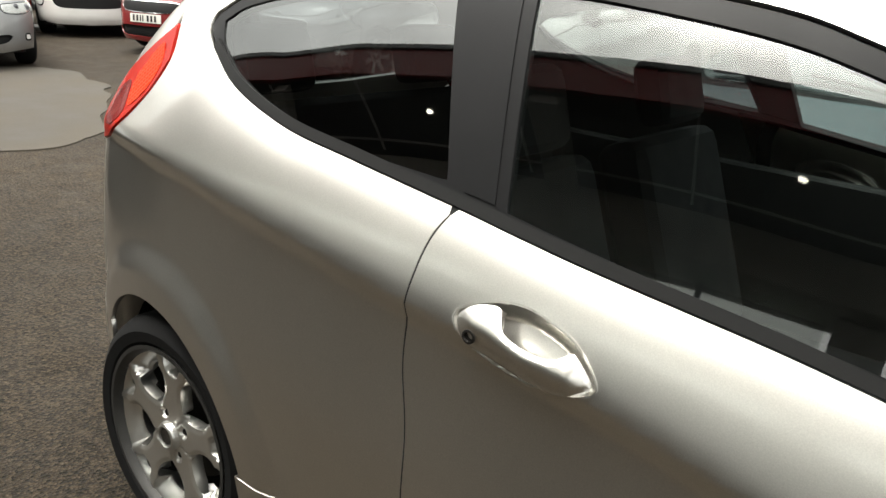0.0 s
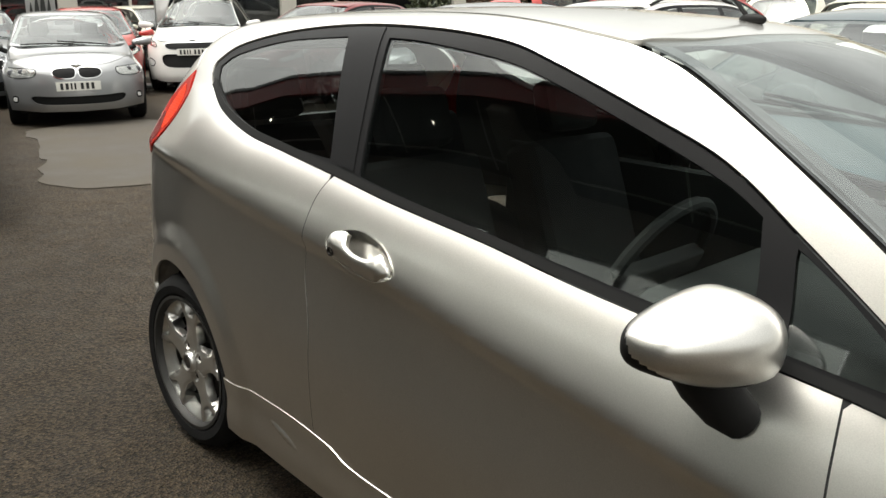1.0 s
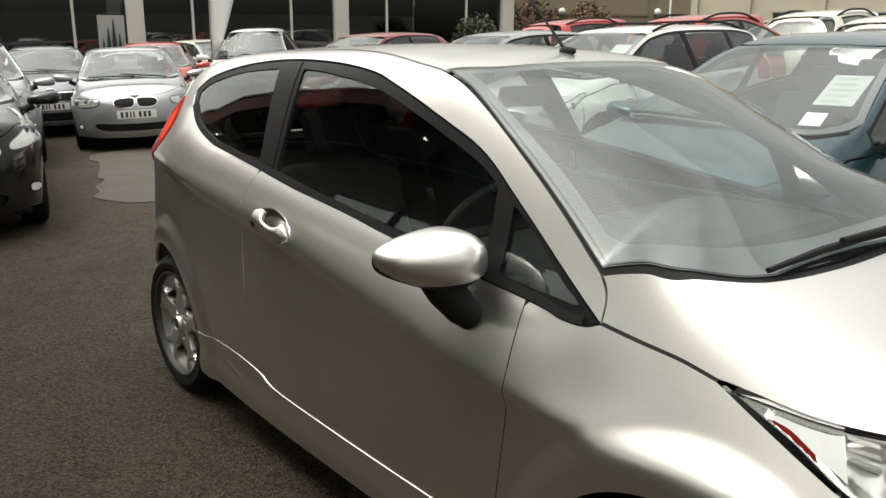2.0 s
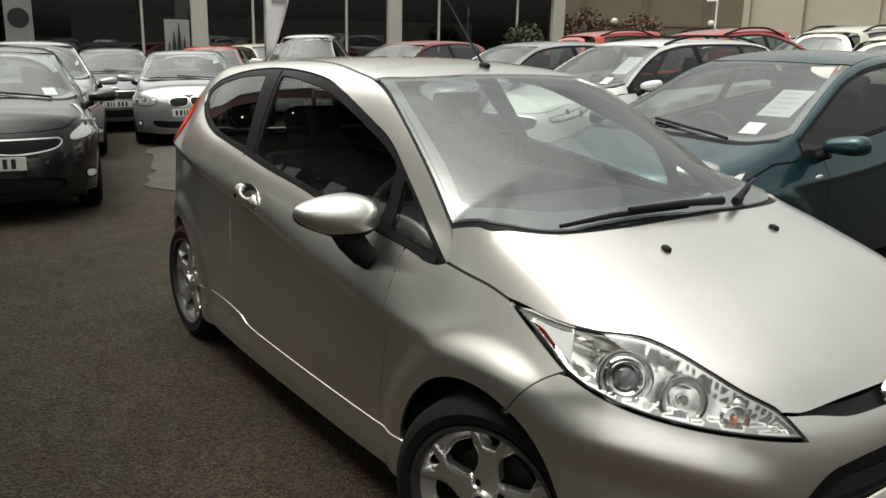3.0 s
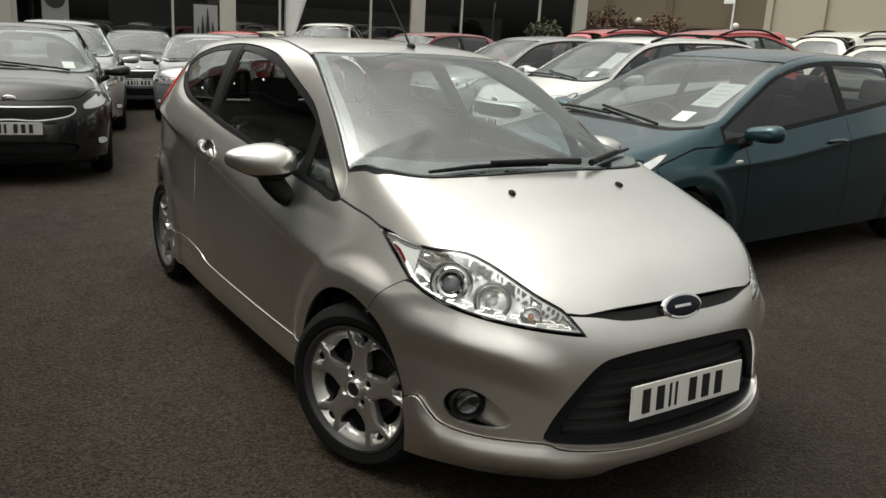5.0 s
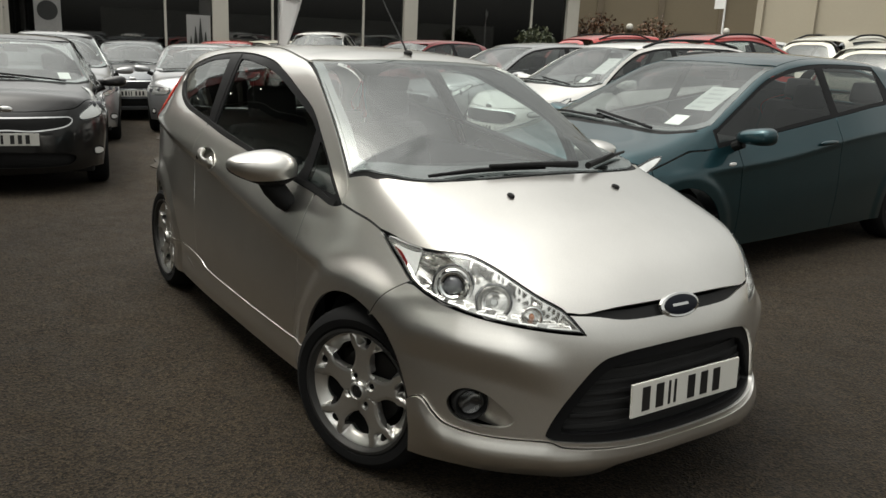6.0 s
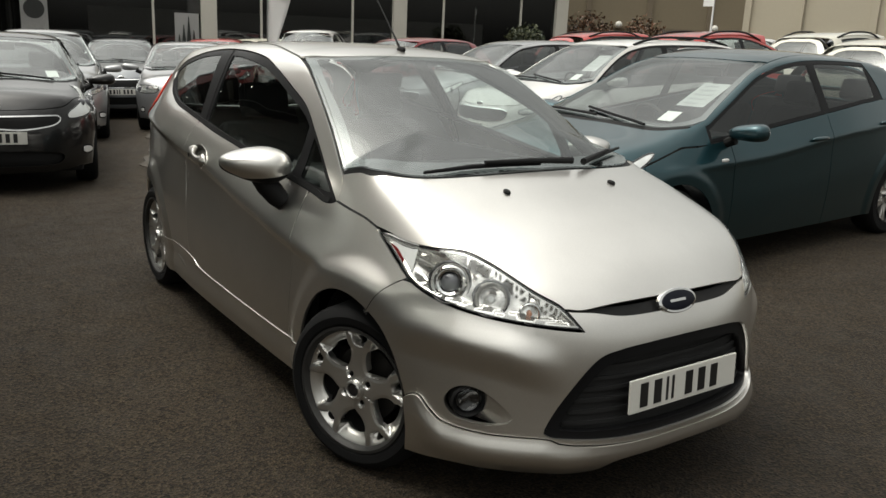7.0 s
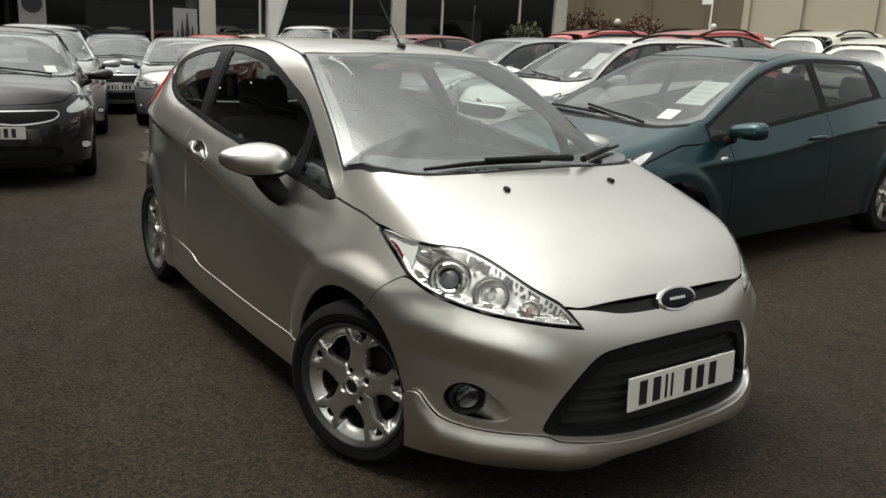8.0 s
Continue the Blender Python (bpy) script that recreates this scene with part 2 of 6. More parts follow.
def curve(pts, step=0.014):
    """Catmull-Rom through the points, at even steps."""
    p = np.array(pts, float)
    if len(p) == 2:
        n = max(1, int(np.ceil(np.linalg.norm(p[1] - p[0]) / step)))
        return p[0] + (p[1] - p[0]) * np.linspace(0, 1, n + 1)[:, None]
    q = np.vstack([2 * p[0] - p[1], p, 2 * p[-1] - p[-2]])
    out = []
    for i in range(1, len(q) - 2):
        t = np.linspace(0, 1, 24, endpoint=False)[:, None]
        a, b, c, d = q[i - 1], q[i], q[i + 1], q[i + 2]
        out.append(0.5 * (2 * b + (c - a) * t + (2 * a - 5 * b + 4 * c - d) * t ** 2 + (3 * b - a - 3 * c + d) * t ** 3))
    out = np.vstack(out + [p[-1:]])
    s = np.r_[0, np.cumsum(np.linalg.norm(np.diff(out, axis=0), axis=1))]
    n = max(2, int(np.ceil(s[-1] / step)))
    si = np.linspace(0, s[-1], n + 1)
    return np.stack([np.interp(si, s, out[:, k]) for k in range(out.shape[1])], 1)


def loop(*segs, step=0.014):
    return np.vstack([curve(s, step)[:-1] for s in segs])


def ring(pts, step=0.014):
    """A closed smooth curve through the points."""
    p = [tuple(v) for v in pts]
    c = curve(p[-2:] + p + p[:3], step)
    d0 = np.linalg.norm(c - np.array(p[0]), axis=1)
    i = int(np.argmin(d0[: len(c) // 2]))
    j = len(c) // 2 + int(np.argmin(d0[len(c) // 2:]))
    return c[i:j]


def inset(poly, d):
    a, b = np.roll(poly, 1, 0), np.roll(poly, -1, 0)
    area = np.sum(poly[:, 0] * b[:, 1] - b[:, 0] * poly[:, 1])
    t = b - a
    nrm = np.stack([-t[:, 1], t[:, 0]], 1) * np.sign(area)
    return poly + d * nrm / np.maximum(np.linalg.norm(nrm, axis=1, keepdims=True), 1e-9)


def within(pts, poly):
    x, y = pts[:, 0], pts[:, 1]
    r = np.zeros(len(pts), bool)
    for a, b in zip(poly, np.roll(poly, -1, 0)):
        if a[1] != b[1]:
            r ^= ((a[1] > y) != (b[1] > y)) & (x < (b[0] - a[0]) * (y - a[1]) / (b[1] - a[1]) + a[0])
    return r


def edge_gap(pts, poly):
    d = np.full(len(pts), 1e9)
    for a, b in zip(poly, np.roll(poly, -1, 0)):
        ab = b - a
        t = np.clip(((pts - a) @ ab) / max(ab @ ab, 1e-12), 0, 1)
        d = np.minimum(d, np.linalg.norm(pts - a - t[:, None] * ab, axis=1))
    return d


def sheet(outline, holes=(), step=0.02):
    """Triangles that fill an outline with holes: points, triangles, boundary loops."""
    loops = [np.asarray(outline, float), *[np.asarray(h, float) for h in holes]]
    lo, hi = loops[0].min(0), loops[0].max(0)
    gx = np.arange(lo[0] + step / 2, hi[0], step)
    gy = np.arange(lo[1] + step / 2, hi[1], step * 0.87)
    g = np.array([(x + (step / 2 if j % 2 else 0), y) for j, y in enumerate(gy) for x in gx]) if len(gx) and len(gy) else np.zeros((0, 2))
    if len(g):
        keep = within(g, loops[0])
        for h in loops[1:]:
            keep &= ~within(g, h)
        g = g[keep]
        for h in loops:
            if len(g):
                g = g[edge_gap(g, h) > step * 0.45]
    pts, edges, at = [], [], 0
    for h in loops:
        pts += [Vector(p) for p in h]
        edges += [(at + i, at + (i + 1) % len(h)) for i in range(len(h))]
        at += len(h)
    pts += [Vector(p) for p in g]
    v, e, f, ov, oe, of = delaunay_2d_cdt(pts, edges, [], 0, 1e-6)
    V = np.array([tuple(p) for p in v])
    T = np.array([t for t in f if len(t) == 3])
    c = V[T].mean(1)
    keep = within(c, loops[0])
    for h in loops[1:]:
        keep &= ~within(c, h)
    T = T[keep]
    a, b, d = V[T[:, 0]], V[T[:, 1]], V[T[:, 2]]
    cr = (b[:, 0] - a[:, 0]) * (d[:, 1] - a[:, 1]) - (b[:, 1] - a[:, 1]) * (d[:, 0] - a[:, 0])
    T = T[np.abs(cr) > 1e-10]
    cr = cr[np.abs(cr) > 1e-10]
    T = np.where(cr[:, None] < 0, T[:, ::-1], T)
    count = {}
    for t in T:
        for i in range(3):
            k = (int(t[i]), int(t[(i + 1) % 3]))
            count[k] = True
    rim = [k for k in count if (k[1], k[0]) not in count]
    return V, T, rim


def shell(name, P, N, T, rim, mat, parent, depth=0.012, flip=False, mirrored=False):
    """A skin with its rim turned inwards by depth."""
    P, N, T = np.array(P), np.array(N), np.array(T)
    if flip:
        T = T[:, ::-1]
        rim = [(b, a) for a, b in rim]
    n = len(P)
    ids = sorted({i for k in rim for i in k})
    where = {v: i for i, v in enumerate(ids)}
    up, dn = P[ids], P[ids] - N[ids] * depth
    side = np.zeros((len(ids), 3))
    for a, b in rim:
        d = np.cross(P[b] - P[a], N[a])
        side[where[a]] += d
        side[where[b]] += d
    side /= np.maximum(np.linalg.norm(side, axis=1, keepdims=True), 1e-9)
    verts = np.vstack([P, up, dn])
    norms = np.vstack([N, side * 0.9 + N[ids] * 0.3, side])
    norms /= np.maximum(np.linalg.norm(norms, axis=1, keepdims=True), 1e-9)
    k = len(ids)
    faces = [tuple(t) for t in T]
    if depth:
        faces += [(n + where[a], n + k + where[a], n + k + where[b], n + where[b]) for a, b in rim]
    else:
        verts, norms = P, N
    if mirrored:
        verts, norms = verts * (1, -1, 1), norms * (1, -1, 1)
        faces = [f[::-1] for f in faces]
    return link_mesh(name, verts, faces, mat, parent, norms)

# ---- car skins ----
def spline(pts):
    """Smooth monotone curve through (x, value) pairs."""
    p = np.array(sorted(pts), float)
    xs, ys = p[:, 0], p[:, 1]
    h = np.diff(xs)
    d = np.diff(ys) / h
    m = np.zeros(len(xs))
    m[0], m[-1] = d[0], d[-1]
    for i in range(1, len(xs) - 1):
        if d[i - 1] * d[i] > 0:
            w1, w2 = 2 * h[i] + h[i - 1], h[i] + 2 * h[i - 1]
            m[i] = (w1 + w2) / (w1 / d[i - 1] + w2 / d[i])

    def f(x):
        x = np.asarray(x, float)
        i = np.clip(np.searchsorted(xs, x) - 1, 0, len(h) - 1)
        t = (np.clip(x, xs[0], xs[-1]) - xs[i]) / h[i]
        y = ((1 + 2 * t) * (1 - t) ** 2 * ys[i] + t * (1 - t) ** 2 * h[i] * m[i]
             + t * t * (3 - 2 * t) * ys[i + 1] + t * t * (t - 1) * h[i] * m[i + 1])
        return y + np.where(x < xs[0], (x - xs[0]) * m[0], 0) + np.where(x > xs[-1], (x - xs[-1]) * m[-1], 0)
    return f


def smax(a, b, k):
    return 0.5 * (a + b + np.sqrt((a - b) ** 2 + k * k))


def sstep(a, b, x):
    t = np.clip((x - a) / (b - a), 0, 1)
    return t * t * (3 - 2 * t)


class Shape:
    """A car's outer skin as the zero set of a smooth function; x forward, z up, y to its left."""

    def __init__(self, s):
        self.s = s
        self.top, self.wide, self.crease = spline(s["top"]), spline(s["wide"]), spline(s["crease"])
        self.nose, self.tail = spline(s["nose"]), spline(s["tail"])
        self.crown, self.lean = spline(s["crown"]), spline(s["lean"])

    def side(self, x, z):
        s = self.s
        zc = self.crease(x)
        up, dn = z - zc, zc - z
        w = self.wide(x)
        soft = 0.5 * (up + np.sqrt(up * up + 0.0004))
        y = w - (self.lean(x) - 0.07) * soft - s.get("brow", 0.018) * (1 - np.exp(-soft / 0.05)) - 0.10 * np.clip(up, 0, 9) ** 2
        cut = s["cut"] * sstep(s["cut_x"][0], s["cut_x"][0] + 0.35, x) * (1 - sstep(s["cut_x"][1] - 0.35, s["cut_x"][1], x))
        y = y - cut * sstep(0.0, 0.05, dn) * (1 - sstep(0.06, 0.36, dn))
        y = y - s["tuck"] * np.clip(0.62 - z, 0, 1) ** 2
        for ax in (s["axle"], -s["axle"]):
            r = np.hypot(x - ax, z - s["hub"])
            y = y + s["flare"] * (1 - sstep(s["arch"] + 0.05, s["arch"] + 0.13, r))
        return y

    def F(self, P):
        x, y, z = P[..., 0], np.abs(P[..., 1]), P[..., 2]
        s = self.s
        a = y - self.side(x, z)
        b = z - (self.top(x) - self.crown(x) * (y / 0.7) ** 2.4)
        n = x - (self.nose(z) - s["plan_f"] * (y / 0.65) ** s["pow_f"])
        t = (self.tail(z) + s["plan_r"] * (y / 0.65) ** s["pow_r"]) - x
        kt = s["k_top"] * (1 - s.get("sharp", 0.0) * sstep(0.05, 0.35, x) * (1 - sstep(0.95, 1.15, x)))
        f = smax(a, b, kt)
        f = smax(f, n, s["k_nose"])
        return smax(f, t, s["k_tail"])

    def cast(self, O, D, far=3.0):
        """The outermost point of the skin on each ray O + s D, 0 < s < far."""
        O, D = np.broadcast_arrays(np.asarray(O, float), np.asarray(D, float))
        n = 26
        lo, hi = np.zeros(len(O)), np.full(len(O), far)
        found = np.zeros(len(O), bool)
        for i in range(n, -1, -1):
            st = far * i / n
            inside = self.F(O + st * D) < 0
            newly = inside & ~found
            lo[newly], hi[newly] = st, st + far / n
            found |= inside
        for _ in range(17):
            mid = (lo + hi) / 2
            inside = self.F(O + mid[:, None] * D) < 0
            lo, hi = np.where(inside, mid, lo), np.where(inside, hi, mid)
        return O + lo[:, None] * D

    def normal(self, P):
        e = 0.004
        g = np.stack([self.F(P + np.eye(3)[i] * e) - self.F(P - np.eye(3)[i] * e) for i in range(3)], -1)
        return g / np.maximum(np.linalg.norm(g, axis=-1, keepdims=True), 1e-9)

    def bowed(self, edge, foot):
        """A windscreen's height over (x, y): it bows from the middle line down to its side edge and its foot."""
        rim = np.array([*curve(edge[::-1], 0.02), *curve(foot, 0.02)[1:]], float)
        rim = rim[np.argsort(rim[:, 0])]
        zr = self.lift("top", rim)[:, 2]

        def height(x, y):
            ye = np.maximum(np.interp(x, rim[:, 0], np.abs(rim[:, 1])), 0.03)
            ze = np.interp(x, rim[:, 0], zr)
            k = np.clip(np.abs(y) / ye, 0, 1.1)
            return self.top(x) - (self.top(x) - ze) * k ** 2.6
        return height

    def lift(self, kind, uv):
        """From plan coordinates to the skin: side (x, z), top (x, y), nose and stern (angle, z)."""
        uv = np.asarray(uv, float)
        u, v, o = uv[:, 0], uv[:, 1], np.zeros(len(uv))
        if kind == "side":
            return self.cast(np.stack([u, o, v], 1), np.array([[0, -1.0, 0]]), 1.2)
        if kind == "top":
            return self.cast(np.stack([u, v, o + 0.3], 1), np.array([[0, 0, 1.0]]), 2.0)
        c = self.s["centre_f"] if kind == "nose" else self.s["centre_r"]
        sg = 1 if kind == "nose" else -1
        return self.cast(np.stack([o + c, o, v], 1), np.stack([sg * np.cos(u), -np.sin(u), o], 1), 2.0)

    def flat(self, kind, P):
        P = np.asarray(P, float)
        if kind == "side":
            return P[:, [0, 2]]
        if kind == "top":
            return P[:, [0, 1]]
        c = self.s["centre_f"] if kind == "nose" else self.s["centre_r"]
        sg = 1 if kind == "nose" else -1
        return np.stack([np.arctan2(-P[:, 1], sg * (P[:, 0] - c)), P[:, 2]], 1)


class Body:
    """Lays panels of a car on its skin."""

    def __init__(self, spec, root, step=0.02):
        self.sh, self.root, self.step = Shape(spec), root, step

    def p3(self, kind, pts):
        return self.sh.lift(kind, np.array(pts, float))

    def to(self, kind, P):
        return [tuple(v) for v in self.sh.flat(kind, P)]

    def panel(self, name, mat, kind, outline, holes=(), off=0.0, gap=0.0020, depth=0.012, both=False, step=None, parent=None, label="", height=None):
        o = inset(np.asarray(outline, float), gap) if gap else np.asarray(outline, float)
        V, T, rim = sheet(o, [inset(np.asarray(h, float), -gap) for h in holes], step or self.step)
        P = self.sh.lift(kind, V)
        if height:
            x, y, d = V[:, 0], V[:, 1], 0.01
            P[:, 2] = height(x, y)
            N = np.stack([height(x - d, y) - height(x + d, y), height(x, y - d) - height(x, y + d), np.full(len(V), 2 * d)], 1)
            N /= np.linalg.norm(N, axis=1, keepdims=True)
        else:
            N = self.sh.normal(P)
        if callable(off):
            def raised(W):
                Q = self.sh.lift(kind, W)
                return Q + self.sh.normal(Q) * off(W)[:, None]
            e = 0.003
            P, N0 = P + N * off(V)[:, None], N
            N = np.cross(raised(V + (e, 0)) - raised(V - (e, 0)), raised(V + (0, e)) - raised(V - (0, e)))
            N *= np.sign(np.sum(N * N0, axis=1, keepdims=True))
            N /= np.maximum(np.linalg.norm(N, axis=1, keepdims=True), 1e-9)
            N = np.where(np.sum(N * N0, axis=1, keepdims=True) > 0.5, N, N0)
        else:
            P = P + N * off
        flip = kind == "nose"
        obs = [shell(name, P, N, T, rim, mat, parent or self.root, depth, flip)]
        if both:
            obs.append(shell(name, P, N, T, rim, mat, parent or self.root, depth, flip, mirrored=True))
        for ob in obs:
            if label:
                ob["label"] = label
        return obs


def mirror_pts(pts):
    """A half outline in (angle or y, z) carried across the middle."""
    return [*pts, *[(-u, v) for u, v in reversed(pts)]]


def arch_pts(ax, hub, r, a0, a1, n=26):
    return [(ax + r * math.cos(radians(a)), hub + r * math.sin(radians(a))) for a in np.linspace(a0, a1, n)]


def wheel_meshes(R, rim_r, width, spokes, style, dark=False):
    """Mesh parts of one wheel, hub outwards along -y; returns (name, bmesh or arrays, material)."""
    out = []
    w = width / 2
    rr = rim_r
    prof = [(rr - 0.012, w * 0.80), (rr + 0.006, w * 0.98), (R - 0.035, w * 1.02), (R - 0.012, w * 0.86), (R, w * 0.6), (R, -w * 0.6), (R - 0.012, -w * 0.86),
            (R - 0.035, -w * 1.02), (rr + 0.006, -w * 0.98), (rr - 0.012, -w * 0.80), (rr - 0.012, w * 0.80)]
    tyre = revolve(prof, 56)
    out.append(("tyre", tyre, RUBBER))
    barrel = revolve([(rr - 0.004, -w * 0.93), (rr - 0.002, -w * 0.98), (rr - 0.012, -w * 0.985), (rr - 0.020, -w * 0.90), (rr - 0.030, -w * 0.5), (rr - 0.035, w * 0.7), (rr - 0.004, w * 0.8)], 56)
    out.append(("rim", barrel, ALLOYDARK))
    out.append(("brake_disc", revolve([(0.02, -0.010), (0.135, -0.010), (0.137, -0.004), (0.135, 0.012), (0.02, 0.012)], 40), BRAKE))
    return out


def spoked_face(name, rr, y_face, n, kind, mat, parent):
    """The cast face of an alloy wheel, cut through between its spokes."""
    circ = [(rr * math.cos(a), rr * math.sin(a)) for a in np.linspace(0, 2 * math.pi, 90, endpoint=False)]
    holes = []
    k = math.pi / n
    for i in range(n):
        a0 = 2 * math.pi * (i + 0.5) / n + math.pi / 2
        if kind == "fork":
            shp = [(0.36, 0.0), (0.41, 0.22), (0.50, 0.35), (0.61, 0.39), (0.71, 0.345), (0.76, 0.20), (0.775, 0.0), (0.76, -0.20), (0.71, -0.345), (0.61, -0.39), (0.50, -0.35), (0.41, -0.22)]
        else:
            shp = [(0.36, 0.0), (0.45, 0.43 * k), (0.80, 0.66 * k), (0.91, 0.55 * k), (0.93, 0.0), (0.91, -0.55 * k), (0.80, -0.66 * k), (0.45, -0.43 * k)]
        holes.append(ring([(rr * r * math.cos(a0 + a), rr * r * math.sin(a0 + a)) for r, a in shp], 0.010))
        if kind == "fork":
            notch = [(0.735, 0.0), (0.755, 0.07), (0.80, 0.095), (0.85, 0.085), (0.865, 0.0), (0.85, -0.085), (0.80, -0.095), (0.755, -0.07)]
            holes.append(ring([(rr * r * math.cos(a0 - k + a), rr * r * math.sin(a0 - k + a)) for r, a in notch], 0.006))
    V, T, rim = sheet(np.array(circ), holes, 0.0058 if kind == "fork" else 0.02)

    def y_of(p):
        r = np.hypot(p[:, 0], p[:, 1]) / rr
        d = np.full(len(p), 1.0)
        for h in holes:
            d = np.minimum(d, edge_gap(p, h))
        lip = 0.008 * (1 - sstep(0.0, 0.012, d))
        if kind != "fork":
            return y_face + 0.036 * np.clip(1 - r, 0, 1) ** 1.5 - 0.006 * (1 - sstep(0.13, 0.17, r)) + lip
        a = np.abs((np.arctan2(p[:, 1], p[:, 0]) - math.pi / 2 + k) % (2 * k) - k)
        hw = np.interp(r, [0.35, 0.45, 0.55, 0.63, 0.72], [0.62, 0.44, 0.31, 0.28, 0.31])
        arm = (1 - sstep(hw - 0.035, hw + 0.035, a)) * (1 - sstep(0.725, 0.75, r + 0.25 * a * a))
        mid_ = np.interp(r, [0.68, 0.80, 0.97], [0.205, 0.215, 0.285])
        half_ = np.interp(r, [0.68, 0.76, 0.86, 0.97], [0.115, 0.10, 0.065, 0.0])
        fork = (1 - sstep(half_ - 0.02, half_ + 0.025, np.abs(a - mid_))) * sstep(0.66, 0.70, r) * (r < 0.985)
        wall = 0.034 * (1 - sstep(0.72, 0.955, r)) + 0.004
        nuts = 0.0
        for j in range(4):
            b_ = math.pi / 2 * j + 0.55
            nuts = nuts + 0.014 * (1 - sstep(0.045, 0.068, np.hypot(p[:, 0] / rr - 0.245 * math.cos(b_), p[:, 1] / rr - 0.245 * math.sin(b_))))
        face = 0.003 + 0.004 * (1 - sstep(0.35, 0.85, r)) - 0.006 * (1 - sstep(0.10, 0.20, r)) + nuts
        s_ = np.maximum(arm, fork)
        return y_face + s_ * face + (1 - s_) * wall * np.where(r > 0.36, 1.0, 0.5) + lip * 0.5
    P = np.stack([V[:, 0], y_of(V), V[:, 1]], 1)
    e = 0.003
    gx = (y_of(V + (e, 0)) - y_of(V - (e, 0))) / (2 * e)
    gz = (y_of(V + (0, e)) - y_of(V - (0, e))) / (2 * e)
    N = np.stack([gx, -np.ones(len(V)), gz], 1)
    N /= np.linalg.norm(N, axis=1, keepdims=True)
    return shell(name, P, N, T, rim, mat, parent, 0.030)


def add_wheels(root, axle_f, axle_r, hub, track, R, rim_r, width, n=5, kind="fork", cap=GLOSSBLACK, steer=0):
    """Four wheels under their car: one is built, the others share its meshes."""
    made = None
    for ax in (axle_f, axle_r):
        for sg in (-1, 1):
            w = new("wheel")
            w.parent = root
            w.matrix_local = pose(ax - (0.008 if steer and ax > 0 else 0), sg * (track - width / 2 - (0.018 if ax < 0 else (-0.022 if steer else 0))), hub, 0, 0, (0 if sg < 0 else 180) + (steer if ax > 0 else 0))
            if made is None:
                obs = []
                for nm, bm, mat in wheel_meshes(R, rim_r, width, n, "sport"):
                    obs.append(part(nm, bm, mat, w, smooth=True))
                yf = -width / 2 * 0.90
                obs.append(spoked_face("spokes", rim_r - 0.004, yf + 0.006, n, kind, ALLOY, w))
                obs.append(part("centre_cap", revolve([(0.0005, yf - 0.001), (0.020, yf - 0.002), (0.024, yf + 0.002), (0.025, yf + 0.045)], 24), cap, w, smooth=True))
                obs.append(part("cap_ring", revolve([(0.0235, yf + 0.01), (0.024, yf - 0.003), (0.027, yf - 0.006), (0.032, yf - 0.003), (0.036, yf + 0.006), (0.036, yf + 0.03)], 32), ALLOY, w, smooth=True))
                for i in range(4):
                    a = math.pi / 2 * i + 0.55
                    bm = revolve([(0.0005, 0), (0.007, 0.0), (0.009, 0.003), (0.009, 0.014)], 10)
                    bm.transform(Matrix.Translation((0.053 * math.cos(a), yf + 0.018, 0.053 * math.sin(a))))
                    obs.append(part("wheel_nut", bm, BLACKTRIM, w, smooth=True))
                made = obs
            else:
                for o in made:
                    c = o.copy()
                    scene.collection.objects.link(c)
                    c.parent = w
            w.rotation_euler.rotate_axis("Y", radians(4 + 41 * (sg > 0)))


def seat(root, x, y, rear=False, name="seat"):
    s = new(name)
    s.parent = root
    s.matrix_local = Matrix.Translation((x, y, 0))
    hw = 0.62 if rear else 0.25
    part("cushion", boxed(-0.27, 0.25, -hw, hw, 0.34, 0.50, bevel=0.06), SEAT, s, smooth=True)
    bm = bmesh.new()
    box(bm, -0.07, 0.08, -hw, hw, 0.0, 0.60, bevel=0.06)
    bm.transform(pose(-0.28, 0, 0.46, 0, -20, 0))
    part("backrest", bm, SEAT, s, smooth=True)
    for yy in ((-0.32, 0.32) if rear else (0,)):
        bm = bmesh.new()
        box(bm, -0.05, 0.05, yy - 0.13, yy + 0.13, 0.62, 0.80, bevel=0.045)
        bm.transform(pose(-0.27, 0, 0.46, 0, -16, 0))
        part("headrest", bm, SEAT, s, smooth=True)
    return s


